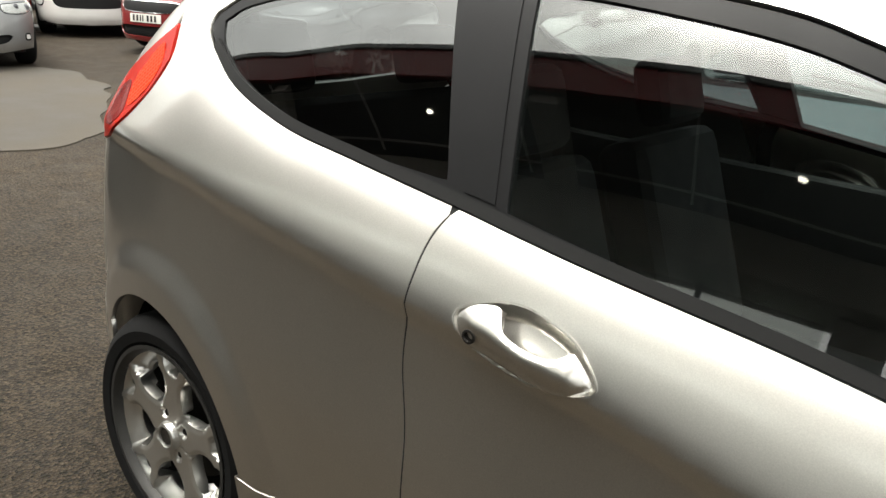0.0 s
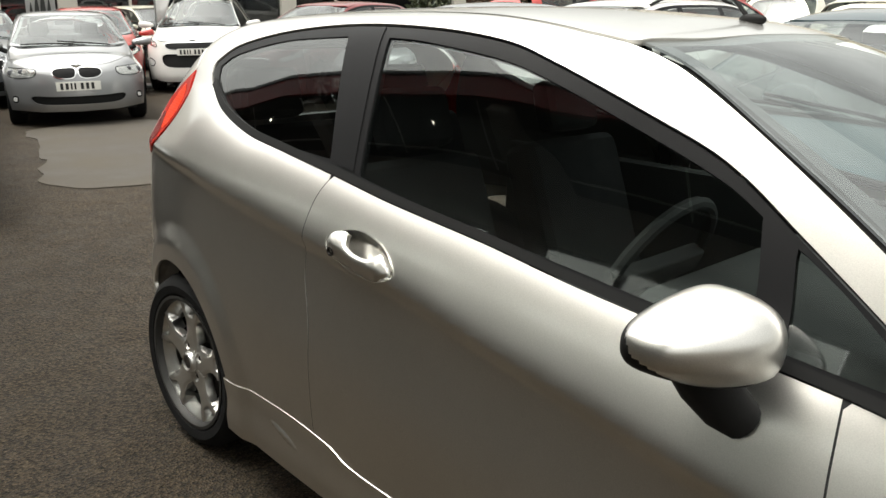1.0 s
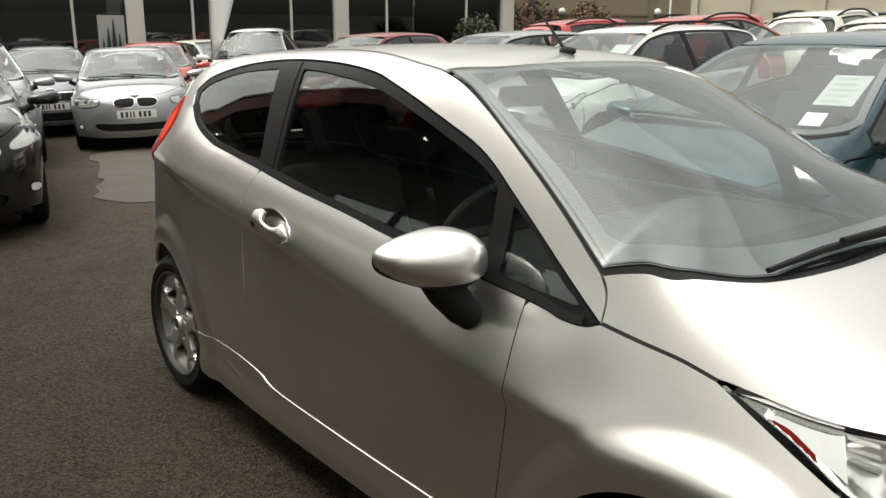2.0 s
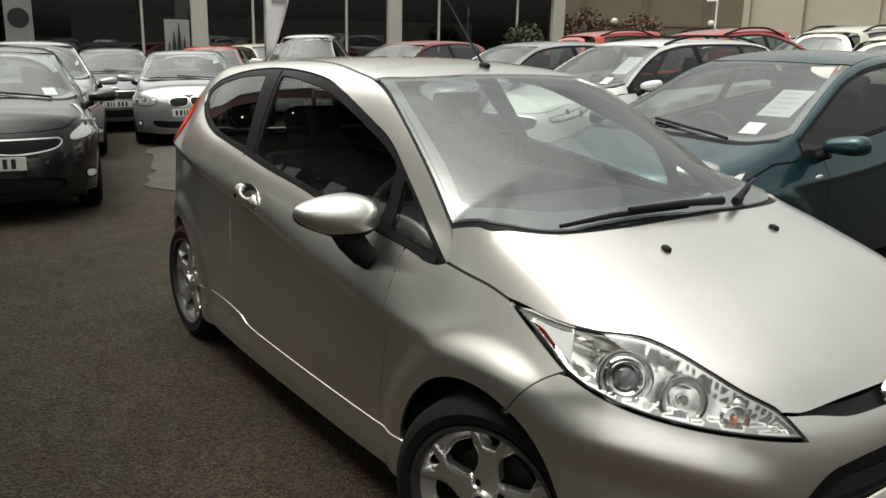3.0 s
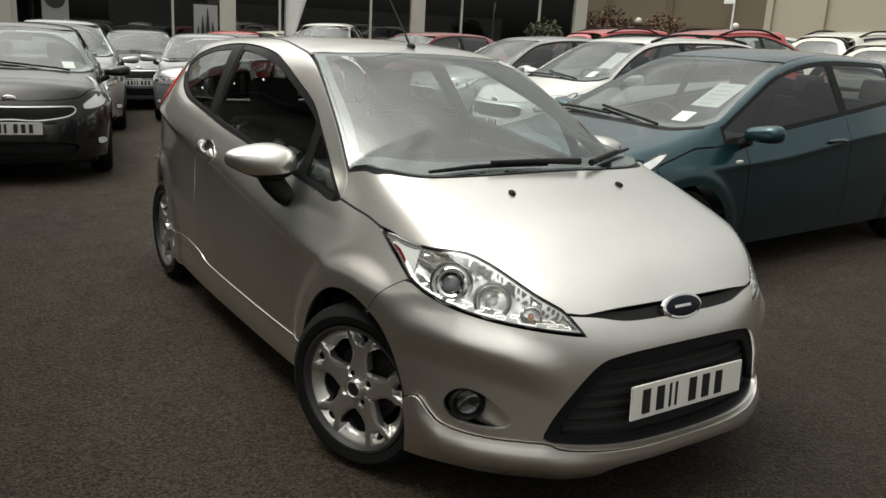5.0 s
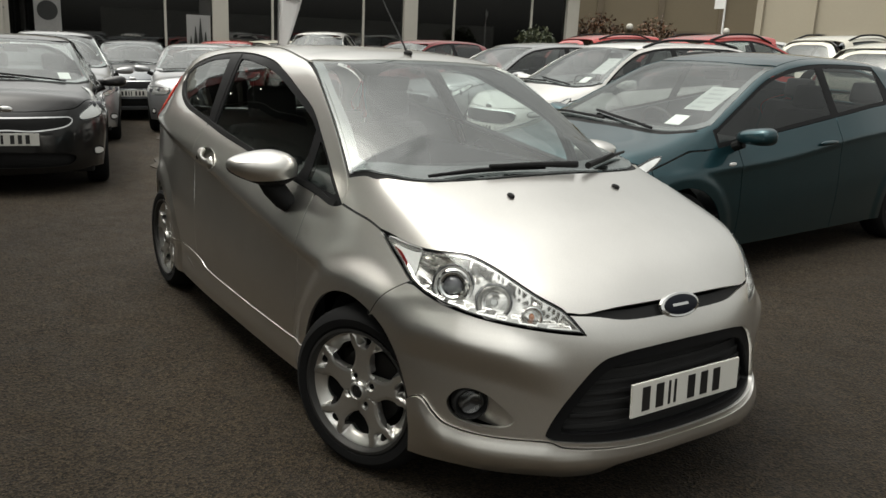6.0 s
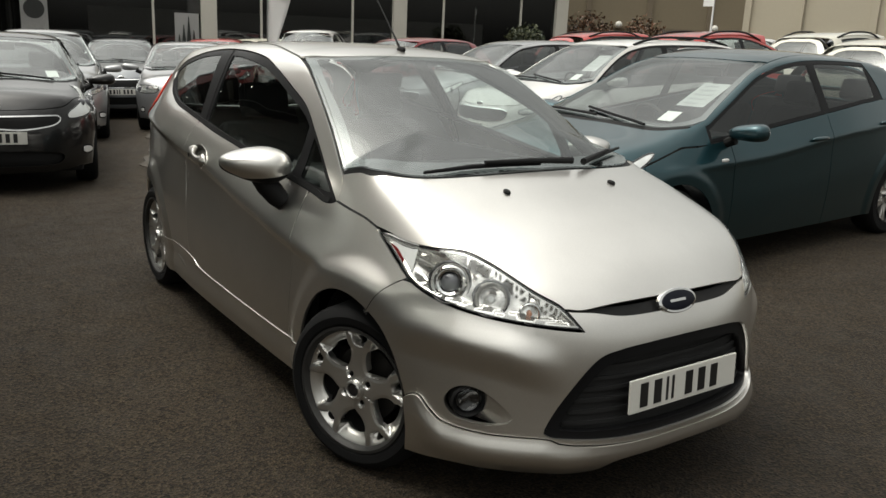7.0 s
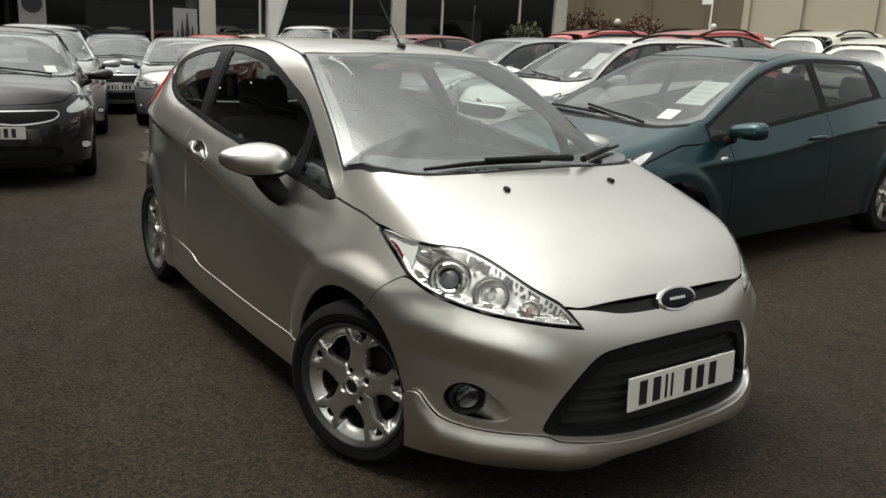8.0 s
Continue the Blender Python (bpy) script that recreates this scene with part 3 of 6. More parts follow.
def cabin(root, dash_x, seat_x, rear_x, half, floor_z=0.30, dash_z=0.93, wheel_y=-0.36, roof_z=1.39):
    """Seats, dashboard, steering wheel, door linings and floor."""
    part("cabin_floor", boxed(rear_x - 0.55, dash_x + 0.15, -half + 0.06, half - 0.06, floor_z - 0.06, floor_z, bevel=0.01), DARKVOID, root)
    for y in (-0.36, 0.36):
        seat(root, seat_x, y, name="front_seat")
    seat(root, rear_x, 0, True, name="rear_seat")
    bm = bmesh.new()
    box(bm, dash_x - 0.32, dash_x + 0.22, -half + 0.03, half - 0.03, dash_z - 0.30, dash_z, bevel=0.07)
    for v in bm.verts:
        if v.co.z > dash_z - 0.1:
            v.co.z += 0.04 * max(0, 1 - abs(v.co.y - wheel_y) / 0.3) - 0.10 * max(0, (v.co.x - dash_x)) * 0
    part("dashboard", bm, DASH, root, smooth=True)
    bm = tube([(0, 0.185 * math.cos(a), 0.185 * math.sin(a)) for a in np.linspace(0, 2 * math.pi, 30, endpoint=False)], 0.015, 8, True)
    box(bm, -0.02, 0.02, -0.18, 0.18, -0.03, 0.03, bevel=0.01)
    box(bm, -0.02, 0.02, -0.03, 0.03, -0.18, 0.0, bevel=0.01)
    bm.transform(pose(dash_x - 0.42, wheel_y, dash_z - 0.04, 0, 25, 0))
    part("steering_wheel", bm, DASH, root, smooth=True)
    bm = boxed(-0.012, 0.012, -0.12, 0.12, -0.035, 0.035, bevel=0.012)
    bm.transform(pose(dash_x - 0.62, 0, roof_z - 0.10, 0, 15, 0))
    part("rear_view_mirror", bm, DASH, root, smooth=True)


def plate(root, m, chars, dark=0.012):
    """Number plate: a white sheet with its characters as plain bars."""
    p = new("number_plate")
    p.parent = root
    p.matrix_local = m
    part("sheet", boxed(-0.004, 0.004, -0.26, 0.26, -0.0555, 0.0555, bevel=0.003), PLATEWHITE, p)
    for y, w in chars:
        part("bar", boxed(0.0035, 0.0062, y - w * 0.34, y + w * 0.34, -0.0395, 0.0395), INK, p)
    return p

# ---- ground ----
def tarmac():
    m, n, l, b = material("worn_tarmac")
    v = coords(n, l)
    stones = n.new("ShaderNodeTexVoronoi")
    stones.inputs["Scale"].default_value = 105.0
    l.new(v, stones.inputs["Vector"])
    fine, mid, big = noise_node(n, l, v, 120.0, 6.0, 0.7), noise_node(n, l, v, 5.0, 6.0, 0.6), noise_node(n, l, v, 0.45, 5.0, 0.6)
    base = ramp(n, l, fine, (0.0076, 0.0061, 0.0044), (0.064, 0.0500, 0.0345), 0.32, 0.72)
    chips = ramp(n, l, stones.outputs["Color"], (0.30, 0.30, 0.30), (1.75, 1.70, 1.60), 0.2, 0.9)
    mul = n.new("ShaderNodeMix")
    mul.data_type, mul.blend_type = "RGBA", "MULTIPLY"
    mul.inputs["Factor"].default_value = 1.0
    l.new(base, mul.inputs[6])
    l.new(chips, mul.inputs[7])
    wear = n.new("ShaderNodeMix")
    wear.data_type, wear.blend_type = "RGBA", "MULTIPLY"
    wear.inputs["Factor"].default_value = 1.0
    l.new(mul.outputs[2], wear.inputs[6])
    mixf = n.new("ShaderNodeMath")
    mixf.operation = "MULTIPLY_ADD"
    mixf.inputs[1].default_value = 0.45
    l.new(mid, mixf.inputs[0])
    l.new(number(n, l, big, 0.0, 0.6, 0.3, 0.7), mixf.inputs[2])
    l.new(ramp(n, l, mixf.outputs[0], (0.72, 0.72, 0.73), (1.25, 1.22, 1.16), 0.2, 0.85), wear.inputs[7])
    # darker tarmac past the car's nose on its far side, with a ragged edge
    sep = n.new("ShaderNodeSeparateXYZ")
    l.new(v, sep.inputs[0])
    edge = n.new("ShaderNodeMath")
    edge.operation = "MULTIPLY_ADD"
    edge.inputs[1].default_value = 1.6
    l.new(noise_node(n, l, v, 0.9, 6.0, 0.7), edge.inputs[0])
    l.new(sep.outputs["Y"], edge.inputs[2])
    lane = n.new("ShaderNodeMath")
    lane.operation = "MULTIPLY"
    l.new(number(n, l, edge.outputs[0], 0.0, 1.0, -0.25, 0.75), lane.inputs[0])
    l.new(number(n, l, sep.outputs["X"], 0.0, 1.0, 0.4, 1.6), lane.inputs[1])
    darkened = n.new("ShaderNodeMix")
    darkened.data_type, darkened.blend_type = "RGBA", "MULTIPLY"
    darkened.inputs[7].default_value = (0.62, 0.60, 0.56, 1)
    l.new(lane.outputs[0], darkened.inputs["Factor"])
    l.new(wear.outputs[2], darkened.inputs[6])
    l.new(darkened.outputs[2], b.inputs["Base Color"])
    l.new(number(n, l, mid, 0.75, 0.95), b.inputs["Roughness"])
    b.inputs["Specular IOR Level"].default_value = 0.25
    bump(n, l, b, stones.outputs["Distance"], 0.8, 0.009)
    return m


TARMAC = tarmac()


def ground_z(x, y):
    """Level under the hatchback, rising gently across the lot and falling away behind it."""
    soft = lambda v: 0.5 * (v + np.sqrt(v * v + 0.6))
    up = 0.042 * (soft(y - 1.9) - soft(y - 16.0))
    down = 0.013 * (soft(-x - 2.6) - soft(-x - 24.0))
    return float(up - down - 0.042 * (soft(-1.9) - soft(-16.0)) + 0.013 * (soft(-2.6) - soft(-24.0)))


gx = np.r_[-3000, -600, -120, -60, -40, np.arange(-28, 12.01, 0.75), 40, 120, 600, 3000]
gy = np.r_[-3000, -600, -120, -40, np.arange(-12, 34.01, 0.75), 50, 120, 600, 3000]
gv = [(x, y, ground_z(x, y) + (0.010 * noise.noise((x * 0.35, y * 0.35, 0)) if (-28 < x < 12 and -12 < y < 34 and math.hypot(x, y) > 3.5) else 0.0)) for y in gy for x in gx]
nx = len(gx)
gf = [(j * nx + i, j * nx + i + 1, (j + 1) * nx + i + 1, (j + 1) * nx + i) for j in range(len(gy) - 1) for i in range(nx - 1)]
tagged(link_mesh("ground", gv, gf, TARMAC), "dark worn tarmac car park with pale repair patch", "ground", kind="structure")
PATCHMAT = simple("pale_patch", (0.046, 0.0385, 0.0285), 0.85, vary=0.4, scale=5, relief=0.002)
pt = ring([(-9.5, 1.35), (-9.8, 2.1), (-9.5, 2.9), (-8.3, 2.95), (-6.4, 2.0), (-5.55, 1.3), (-5.62, 0.7), (-6.0, 0.40), (-7.2, 0.75), (-8.6, 1.15)], 0.06)
pt = np.array([p + 0.13 * np.array((noise.noise((p[0] * 2.2, p[1] * 2.2, 3)), noise.noise((p[0] * 2.2, p[1] * 2.2, 9)))) + 0.02 * np.array((noise.noise((p[0] * 9, p[1] * 9, 3)), noise.noise((p[0] * 9, p[1] * 9, 9)))) for p in pt])
V, T, rim = sheet(pt, [], 0.25)
tagged(shell("repair_patch", np.c_[V, [ground_z(*p) + 0.013 for p in V]], np.tile([0, 0, 1.0], (len(V), 1)), T, rim, PATCHMAT, None, 0.02), "pale irregular repair patch in the tarmac", "road patch", kind="structure")

# ---- the silver hatchback ----
HATCH = dict(
    axle=1.2445, hub=0.298, arch=0.350, flare=0.016,
    top=[(-1.95, .80), (-1.80, .98), (-1.62, 1.22), (-1.42, 1.385), (-1.2, 1.428), (-.7, 1.458), (-.3, 1.466), (.1, 1.448), (.35, 1.40), (.7, 1.265), (1.0, 1.135), (1.17, 1.055), (1.36, 1.0), (1.6, .925), (1.8, .83), (1.92, .74), (2.0, .66)],
    crown=[(-1.9, .10), (-1.2, .05), (-.2, .05), (.3, .06), (.9, .07), (1.2, .05), (1.6, .06), (2.0, .05)],
    wide=[(-1.9, .56), (-1.75, .655), (-1.56, .735), (-1.4, .775), (-1.2, .81), (-.8, .843), (-.2, .855), (.5, .853), (1.0, .845), (1.3, .835), (1.6, .80), (2.0, .74)],
    lean=[(-1.9, .62), (-1.2, .60), (-.5, .53), (0, .51), (.9, .52), (1.2, .62), (1.6, .75), (2.0, .8)],
    crease=[(-1.8, 1.0), (-1.23, .99), (-.98, .966), (-.53, .918), (-.19, .88), (.14, .822), (.4, .782), (.76, .725), (1.1, .70), (1.6, .70), (2.0, .66)],
    cut=.020, cut_x=(-1.75, 1.15), tuck=.22,
    nose=[(.10, 1.86), (.18, 1.98), (.27, 2.03), (.40, 2.02), (.55, 2.01), (.66, 1.99), (.72, 1.965), (.85, 1.90), (1.2, 1.8)],
    tail=[(.15, -1.80), (.3, -1.87), (.55, -1.89), (.75, -1.86), (1.0, -1.80), (1.4, -1.7)],
    plan_f=.24, pow_f=3.0, plan_r=.13, pow_r=3.0, k_top=.05, sharp=.62, k_nose=.06, k_tail=.05, centre_f=1.0, centre_r=-1.0)


def silver_hatchback():
    root = empty("hatchback_car", Matrix.Identity(4), "silver metallic three-door hatchback with sports bodykit parked on the tarmac", "car")
    b = Body(HATCH, root, 0.018)
    A, HUB, R = HATCH["axle"], HATCH["hub"], HATCH["arch"]
    belt = [(-1.20, 1.205), (-1.07, 1.145), (-0.88, 1.10), (-0.69, 1.078), (-0.46, 1.052), (-0.25, 1.025), (0.03, 0.993), (0.29, 0.957), (0.76, 0.906), (0.86, 0.889), (0.925, 0.888), (0.96, 0.90)]
    arc = [(0.96, 0.90), (0.83, 0.98), (0.64, 1.10), (0.475, 1.20), (0.30, 1.265), (0.05, 1.345), (-0.10, 1.383), (-0.33, 1.403), (-0.62, 1.403), (-0.91, 1.376), (-1.15, 1.328), (-1.255, 1.275)]
    nook = [(-1.255, 1.275), (-1.26, 1.245), (-1.20, 1.205)]
    gutter = [(0.19, -0.525), (0.0, -0.503), (-0.22, -0.475), (-0.5, -0.455), (-0.9, -0.445), (-1.40, -0.44)]
    screen_edge = [(0.92, -0.69), (0.70, -0.632), (0.45, -0.577), (0.19, -0.525)]
    lampback = [(-1.363, 1.162), (-1.40, 1.077), (-1.504, 0.982), (-1.651, 0.929)]
    shut_r = [(-0.46, 0.375), (-0.465, 0.65), (-0.492, 0.80), (-0.485, 0.925), (-0.478, 1.0), (-0.458, 1.052)]
    shut_f = [(0.757, 0.906), (0.770, 0.81), (0.782, 0.71), (0.776, 0.56), (0.768, 0.45), (0.76, 0.33)]
    skirt_top = [(-0.918, 0.375), (-0.6, 0.386), (-0.40, 0.372), (-0.29, 0.342), (0.05, 0.332), (0.4, 0.329), (0.76, 0.33), (0.912, 0.34)]
    # seams shared by panels that are laid in different plans
    g3, s3 = b.p3("top", curve(gutter)), b.p3("top", curve(screen_edge))
    gz, sz = b.to("side", g3), b.to("side", s3)
    cowl_side = [(0.962, 0.90), (0.95, 0.955), tuple(sz[0])]
    on_belt = lambda x0, x1: [p for p in [tuple(q) for q in curve(belt)] if x0 - 1e-6 <= p[0] <= x1 + 1e-6]
    rear_belt, door_belt, front_belt = on_belt(-9, -0.458), on_belt(-0.458, 0.757), on_belt(0.757, 9)
    sk = [tuple(q) for q in curve(skirt_top)]
    sk_r, sk_d, sk_f = [p for p in sk if p[0] <= -0.46], [p for p in sk if -0.46 <= p[0] <= 0.76], [p for p in sk if p[0] >= 0.76]

    side = np.vstack([loop(cowl_side), sz, gz[1:], loop([(-1.40, gz[-1][1]), (-1.43, 1.31), (-1.405, 1.237)], [(-1.405, 1.237), *lampback], [(-1.651, 0.929), (-1.63, 0.75), (-1.585, 0.55), (-1.53, 0.475)]),
                      arch_pts(-A, HUB, R, 148, 14), sk_r, loop(shut_r), rear_belt[::-1], loop(nook[::-1]), loop(arc[::-1])])
    belt_x, belt_z = [p[0] for p in belt], [p[1] for p in belt]

    def shoulder(v):
        """The shoulder swells softly between the crease and the window line."""
        x, zc = v[:, 0], b.sh.crease(v[:, 0])
        t = np.clip((v[:, 1] - zc) / (np.interp(x, belt_x, belt_z) - zc), 0, 1)
        return 0.036 * t * (1 - t) * sstep(-1.5, -1.1, x) * (1 - sstep(0.70, 0.98, x))
    b.panel("body_side", SILVER, "side", side, both=True, step=0.013, off=shoulder)
    door = np.vstack([loop(shut_r), door_belt, loop(shut_f), sk_d[::-1]])
    rimline = ring([(-0.388, 0.914), (-0.369, 0.930), (-0.326, 0.945), (-0.281, 0.949), (-0.232, 0.940), (-0.190, 0.923), (-0.151, 0.889), (-0.164, 0.876), (-0.210, 0.858), (-0.266, 0.853), (-0.328, 0.864), (-0.368, 0.886)], 0.008)
    b.panel("door", SILVER, "side", door, holes=[rimline], both=True, step=0.012, off=shoulder)
    seam_fh = [(0.962, 0.90), (1.06, 0.886), (1.15, 0.875), (1.23, 0.86)]
    lamp_low_side = [(1.23, 0.86), (1.374, 0.80), (1.49, 0.752)]
    bseam = [(1.49, 0.752), (1.432, 0.707), (1.365, 0.61)]
    fender = np.vstack([front_belt, loop(seam_fh), loop(lamp_low_side), loop(bseam), arch_pts(A, HUB, R, 69, 172), sk_f[::-1], loop(shut_f[::-1])])
    b.panel("front_wing", SILVER, "side", fender, both=True, step=0.013, off=shoulder)
    skirt = np.vstack([sk, loop([(0.912, 0.34), (0.905, 0.26), (0.90, 0.200)], [(0.90, 0.200), (0.3, 0.195), (-0.5, 0.195), (-0.92, 0.205)], [(-0.92, 0.205), (-0.91, 0.28), (-0.918, 0.375)])])
    b.panel("side_skirt", SILVER, "side", skirt, both=True, gap=0.001, depth=0.05,
            off=lambda v: 0.0012 + 0.0018 * sstep(-0.9, 0.2, v[:, 0]) + 0.014 * sstep(0.325, 0.24, v[:, 1]))

    # near-black strips just under the seams stand in for shade in the gaps
    for line_ in (shut_r, shut_f, bseam, seam_fh):
        c = curve(line_)
        t = np.gradient(c, axis=0)
        nn = np.stack([-t[:, 1], t[:, 0]], 1) / np.linalg.norm(t, axis=1, keepdims=True)
        b.panel("gap_shade", DARKVOID, "side", np.vstack([c + nn * 0.010, (c - nn * 0.010)[::-1]]), off=lambda v: shoulder(v) - 0.0014, gap=0, depth=0, both=True)
    quarter = loop([(-0.43, 0.70), (-1.47, 0.70)], [(-1.47, 0.70), (-1.52, 0.95), (-1.36, 1.25), (-1.2, 1.335)], [(-1.2, 1.335), (-0.66, 1.395)], [(-0.66, 1.395), (-0.43, 0.70)], step=0.03)
    ridge = loop([(-0.74, 0.338), (-0.60, 0.322), (-0.40, 0.250)], [(-0.40, 0.250), (-0.58, 0.272), (-0.74, 0.338)])
    b.panel("skirt_ridge", SILVER, "side", ridge, off=lambda v: -0.002 + 0.010 * sstep(0.0, 0.016, edge_gap(v, ridge)), gap=0, depth=0.004, both=True, step=0.008)
    for line in (shut_r, shut_f):
        c_ = curve(line)
        b.panel("seam_backing", DARKVOID, "side", np.vstack([c_ + (-0.022, 0), (c_ + (0.022, 0))[::-1]]), off=-0.0135, gap=0, depth=0, both=True)
    # window band: black base, glass panes, chrome-less black mouldings
    dlo = np.vstack([loop(belt), loop(arc), loop(nook)])
    qg = loop([(-0.50, 1.088), (-0.70, 1.098), (-0.9, 1.122), (-1.06, 1.165), (-1.17, 1.215), (-1.215, 1.262)], [(-1.215, 1.262), (-1.14, 1.300), (-0.91, 1.348), (-0.63, 1.372)], [(-0.63, 1.372), (-0.50, 1.088)])
    dg = loop([(-0.372, 1.066), (-0.1, 1.030), (0.29, 0.984), (0.573, 0.952)], [(0.573, 0.952), (0.585, 1.01), (0.555, 1.128)], [(0.555, 1.128), (0.47, 1.172), (0.30, 1.232), (0.05, 1.310), (-0.10, 1.345), (-0.33, 1.370), (-0.464, 1.375)], [(-0.464, 1.375), (-0.372, 1.066)])
    ql = loop([(0.655, 0.945), (0.76, 0.935), (0.89, 0.925)], [(0.89, 0.925), (0.83, 0.958), (0.72, 1.034), (0.628, 1.090)], [(0.628, 1.090), (0.65, 1.0), (0.655, 0.945)])
    b.panel("quarter_lining", PILLARCLOTH, "side", quarter, holes=[inset(qg, -0.006)], off=-0.03, gap=0, depth=0, both=True, step=0.05)
    b.panel("window_frame", BLACKTRIM, "side", dlo, holes=[qg, dg, ql], off=-0.004, gap=0.003, depth=0.02, both=True, label="satin black window surround and pillar trim")
    b.panel("quarter_window", PRIVACY, "side", qg, off=-0.007, gap=-0.003, depth=0, both=True)
    b.panel("door_window", SIDEGLASS, "side", dg, off=-0.009, gap=-0.003, depth=0, both=True)
    b.panel("quarterlight", SIDEGLASS, "side", ql, off=-0.007, gap=-0.003, depth=0, both=True)
    bl = [p for p in curve(belt) if p[0] < 0.93]
    mould = np.vstack([bl, [(p[0], p[1] + 0.020) for p in bl[::-1]]])
    b.panel("belt_moulding", ROUGHBLACK, "side", mould, off=0.004, gap=0.001, depth=0.012, both=True)
    pillar = loop([(-0.458, 1.075), (-0.615, 1.400)], [(-0.615, 1.400), (-0.50, 1.402)], [(-0.50, 1.402), (-0.395, 1.068)], [(-0.395, 1.068), (-0.458, 1.075)])
    b.panel("pillar_trim", BLACKTRIM, "side", pillar, off=-0.0015, gap=0.001, depth=0.002, both=True)

    # roof, gutter strips, windscreen, bonnet
    rf = [(0.21, -0.517), (0.282, -0.38), (0.298, -0.15), (0.30, 0.0)]
    gin = [(x, y) for x, y in curve(gutter)]
    roof = np.vstack([gin[::-1], loop(rf), [(x, -y) for x, y in loop(rf)[::-1]], [(x, -y) for x, y in gin], loop([(-1.40, 0.44), (-1.415, 0.0), (-1.40, -0.44)])[1:]])
    b.panel("roof", SILVER, "top", roof, gap=0.006)
    gs = np.vstack([curve([(x, y - 0.014) for x, y in gutter]), curve([(x, y + 0.014) for x, y in gutter])[::-1]])
    for sg in (1, -1):
        b.panel("gutter_strip", ROUGHBLACK, "top", gs * (1, sg), off=-0.006, gap=0, depth=0)
    seal = curve([(0.965, -0.72), *screen_edge, (0.10, -0.515)])
    for sg in (1, -1):
        b.panel("screen_seal", ROUGHBLACK, "top", np.vstack([seal + (0.0, -0.016), (seal + (0.0, 0.012))[::-1]]) * (1, sg), off=-0.014, gap=0, depth=0)
    b.panel("pillar_lining", PILLARCLOTH, "side", np.vstack([sz, gz[1:], loop([(-1.40, gz[-1][1]), (-1.31, 1.25)], [(-1.31, 1.25), (-1.262, 1.26)]), loop(arc[::-1])]), off=-0.024, gap=0, depth=0, both=True)
    base = [(0.915, -0.683), (1.000, -0.657), (1.085, -0.622), (1.185, -0.513), (1.236, -0.301), (1.246, 0.0)]
    top = [(0.205, -0.513), (0.275, -0.378), (0.290, -0.15), (0.292, 0.0)]
    se = [(0.915, -0.683), (0.70, -0.627), (0.45, -0.572), (0.205, -0.513)]
    half = np.vstack([curve(base)[::-1][:-1], curve(se)[:-1], curve(top)])
    ws = np.vstack([half, (half * (1, -1))[::-1][1:-1]])
    bow = b.sh.bowed(se, base)
    b.panel("windscreen", SCREEN, "top", ws, off=-0.002, gap=0.003, depth=0, step=0.016, height=bow)
    bi = [(0.875, -0.618), (0.96, -0.592), (1.04, -0.545), (1.105, -0.45), (1.150, -0.25), (1.158, 0.0)]
    ti = [(0.262, -0.478), (0.315, -0.34), (0.330, -0.15), (0.335, 0.0)]
    si = [(0.875, -0.618), (0.70, -0.570), (0.45, -0.525), (0.262, -0.478)]
    hi = np.vstack([curve(bi)[::-1][:-1], curve(si)[:-1], curve(ti)])
    b.panel("screen_border", GLOSSBLACK, "top", ws, holes=[np.vstack([hi, (hi * (1, -1))[::-1][1:-1]])], off=-0.007, gap=0.002, depth=0, label="black printed windscreen border", height=bow)
    hr = [(0.92, -0.69), (1.012, -0.664), (1.098, -0.634), (1.205, -0.522), (1.259, -0.301), (1.270, 0.0)]
    cw = np.vstack([curve(base)[::-1], [(0.92, -0.69)], curve(hr)[1:]])
    cw = np.vstack([cw, (cw * (1, -1))[::-1][1:-1]])
    b.panel("scuttle", ROUGHBLACK, "top", cw, off=-0.010, gap=-0.004, depth=0)
    seam_top = b.to("top", b.p3("side", curve(seam_fh)))
    cs_top = b.to("top", b.p3("side", curve(cowl_side)))[::-1]
    lamp_top = [(1.39, -0.706), (1.50, -0.680), (1.565, -0.650), (1.62, -0.613), (1.684, -0.579), (1.75, -0.543), (1.815, -0.497), (1.876, -0.433)]
    front = [(1.879, -0.433), (1.904, -0.36), (1.918, -0.2), (1.924, 0.0)]
    half = np.vstack([curve(hr)[::-1][:-1], cs_top[:-1], seam_top[:-1], curve([seam_top[-1], *lamp_top])[:-1], curve(front)])
    b.panel("bonnet", SILVER, "top", np.vstack([half, (half * (1, -1))[::-1][1:-1]]), gap=0.003)

    # front bumper, grilles, lip
    tipl = [(0.450, 0.7075), (0.398, 0.650)]
    lampl = [(0.398, 0.650), (0.546, 0.664), (0.718, 0.683), (0.849, 0.707), (0.989, 0.748)]
    seamn = b.to("nose", b.p3("side", curve(bseam)))
    bow = [(A + (R - 0.028 * sstep(60, 15, a)) * math.cos(radians(a)), HUB + (R - 0.028 * sstep(60, 15, a)) * math.sin(radians(a))) for a in np.linspace(69, -5, 26)]
    archn = b.to("nose", b.p3("side", bow))
    slit = [(0.0, 0.682), (0.15, 0.682), (0.26, 0.686), (0.36, 0.701), (0.450, 0.7075)]
    edge_u = float(np.interp(0.385, [p[1] for p in archn[::-1]], [p[0] for p in archn[::-1]]))
    lipl = [(edge_u - 0.004, 0.387), (0.906, 0.402), (0.86, 0.36), (0.81, 0.330), (0.694, 0.317), (0.509, 0.318), (0.443, 0.300), (0.258, 0.290), (0.0, 0.287)]
    a_top, a_low = [p for p in archn if p[1] > 0.385], [p for p in archn if p[1] <= 0.385]
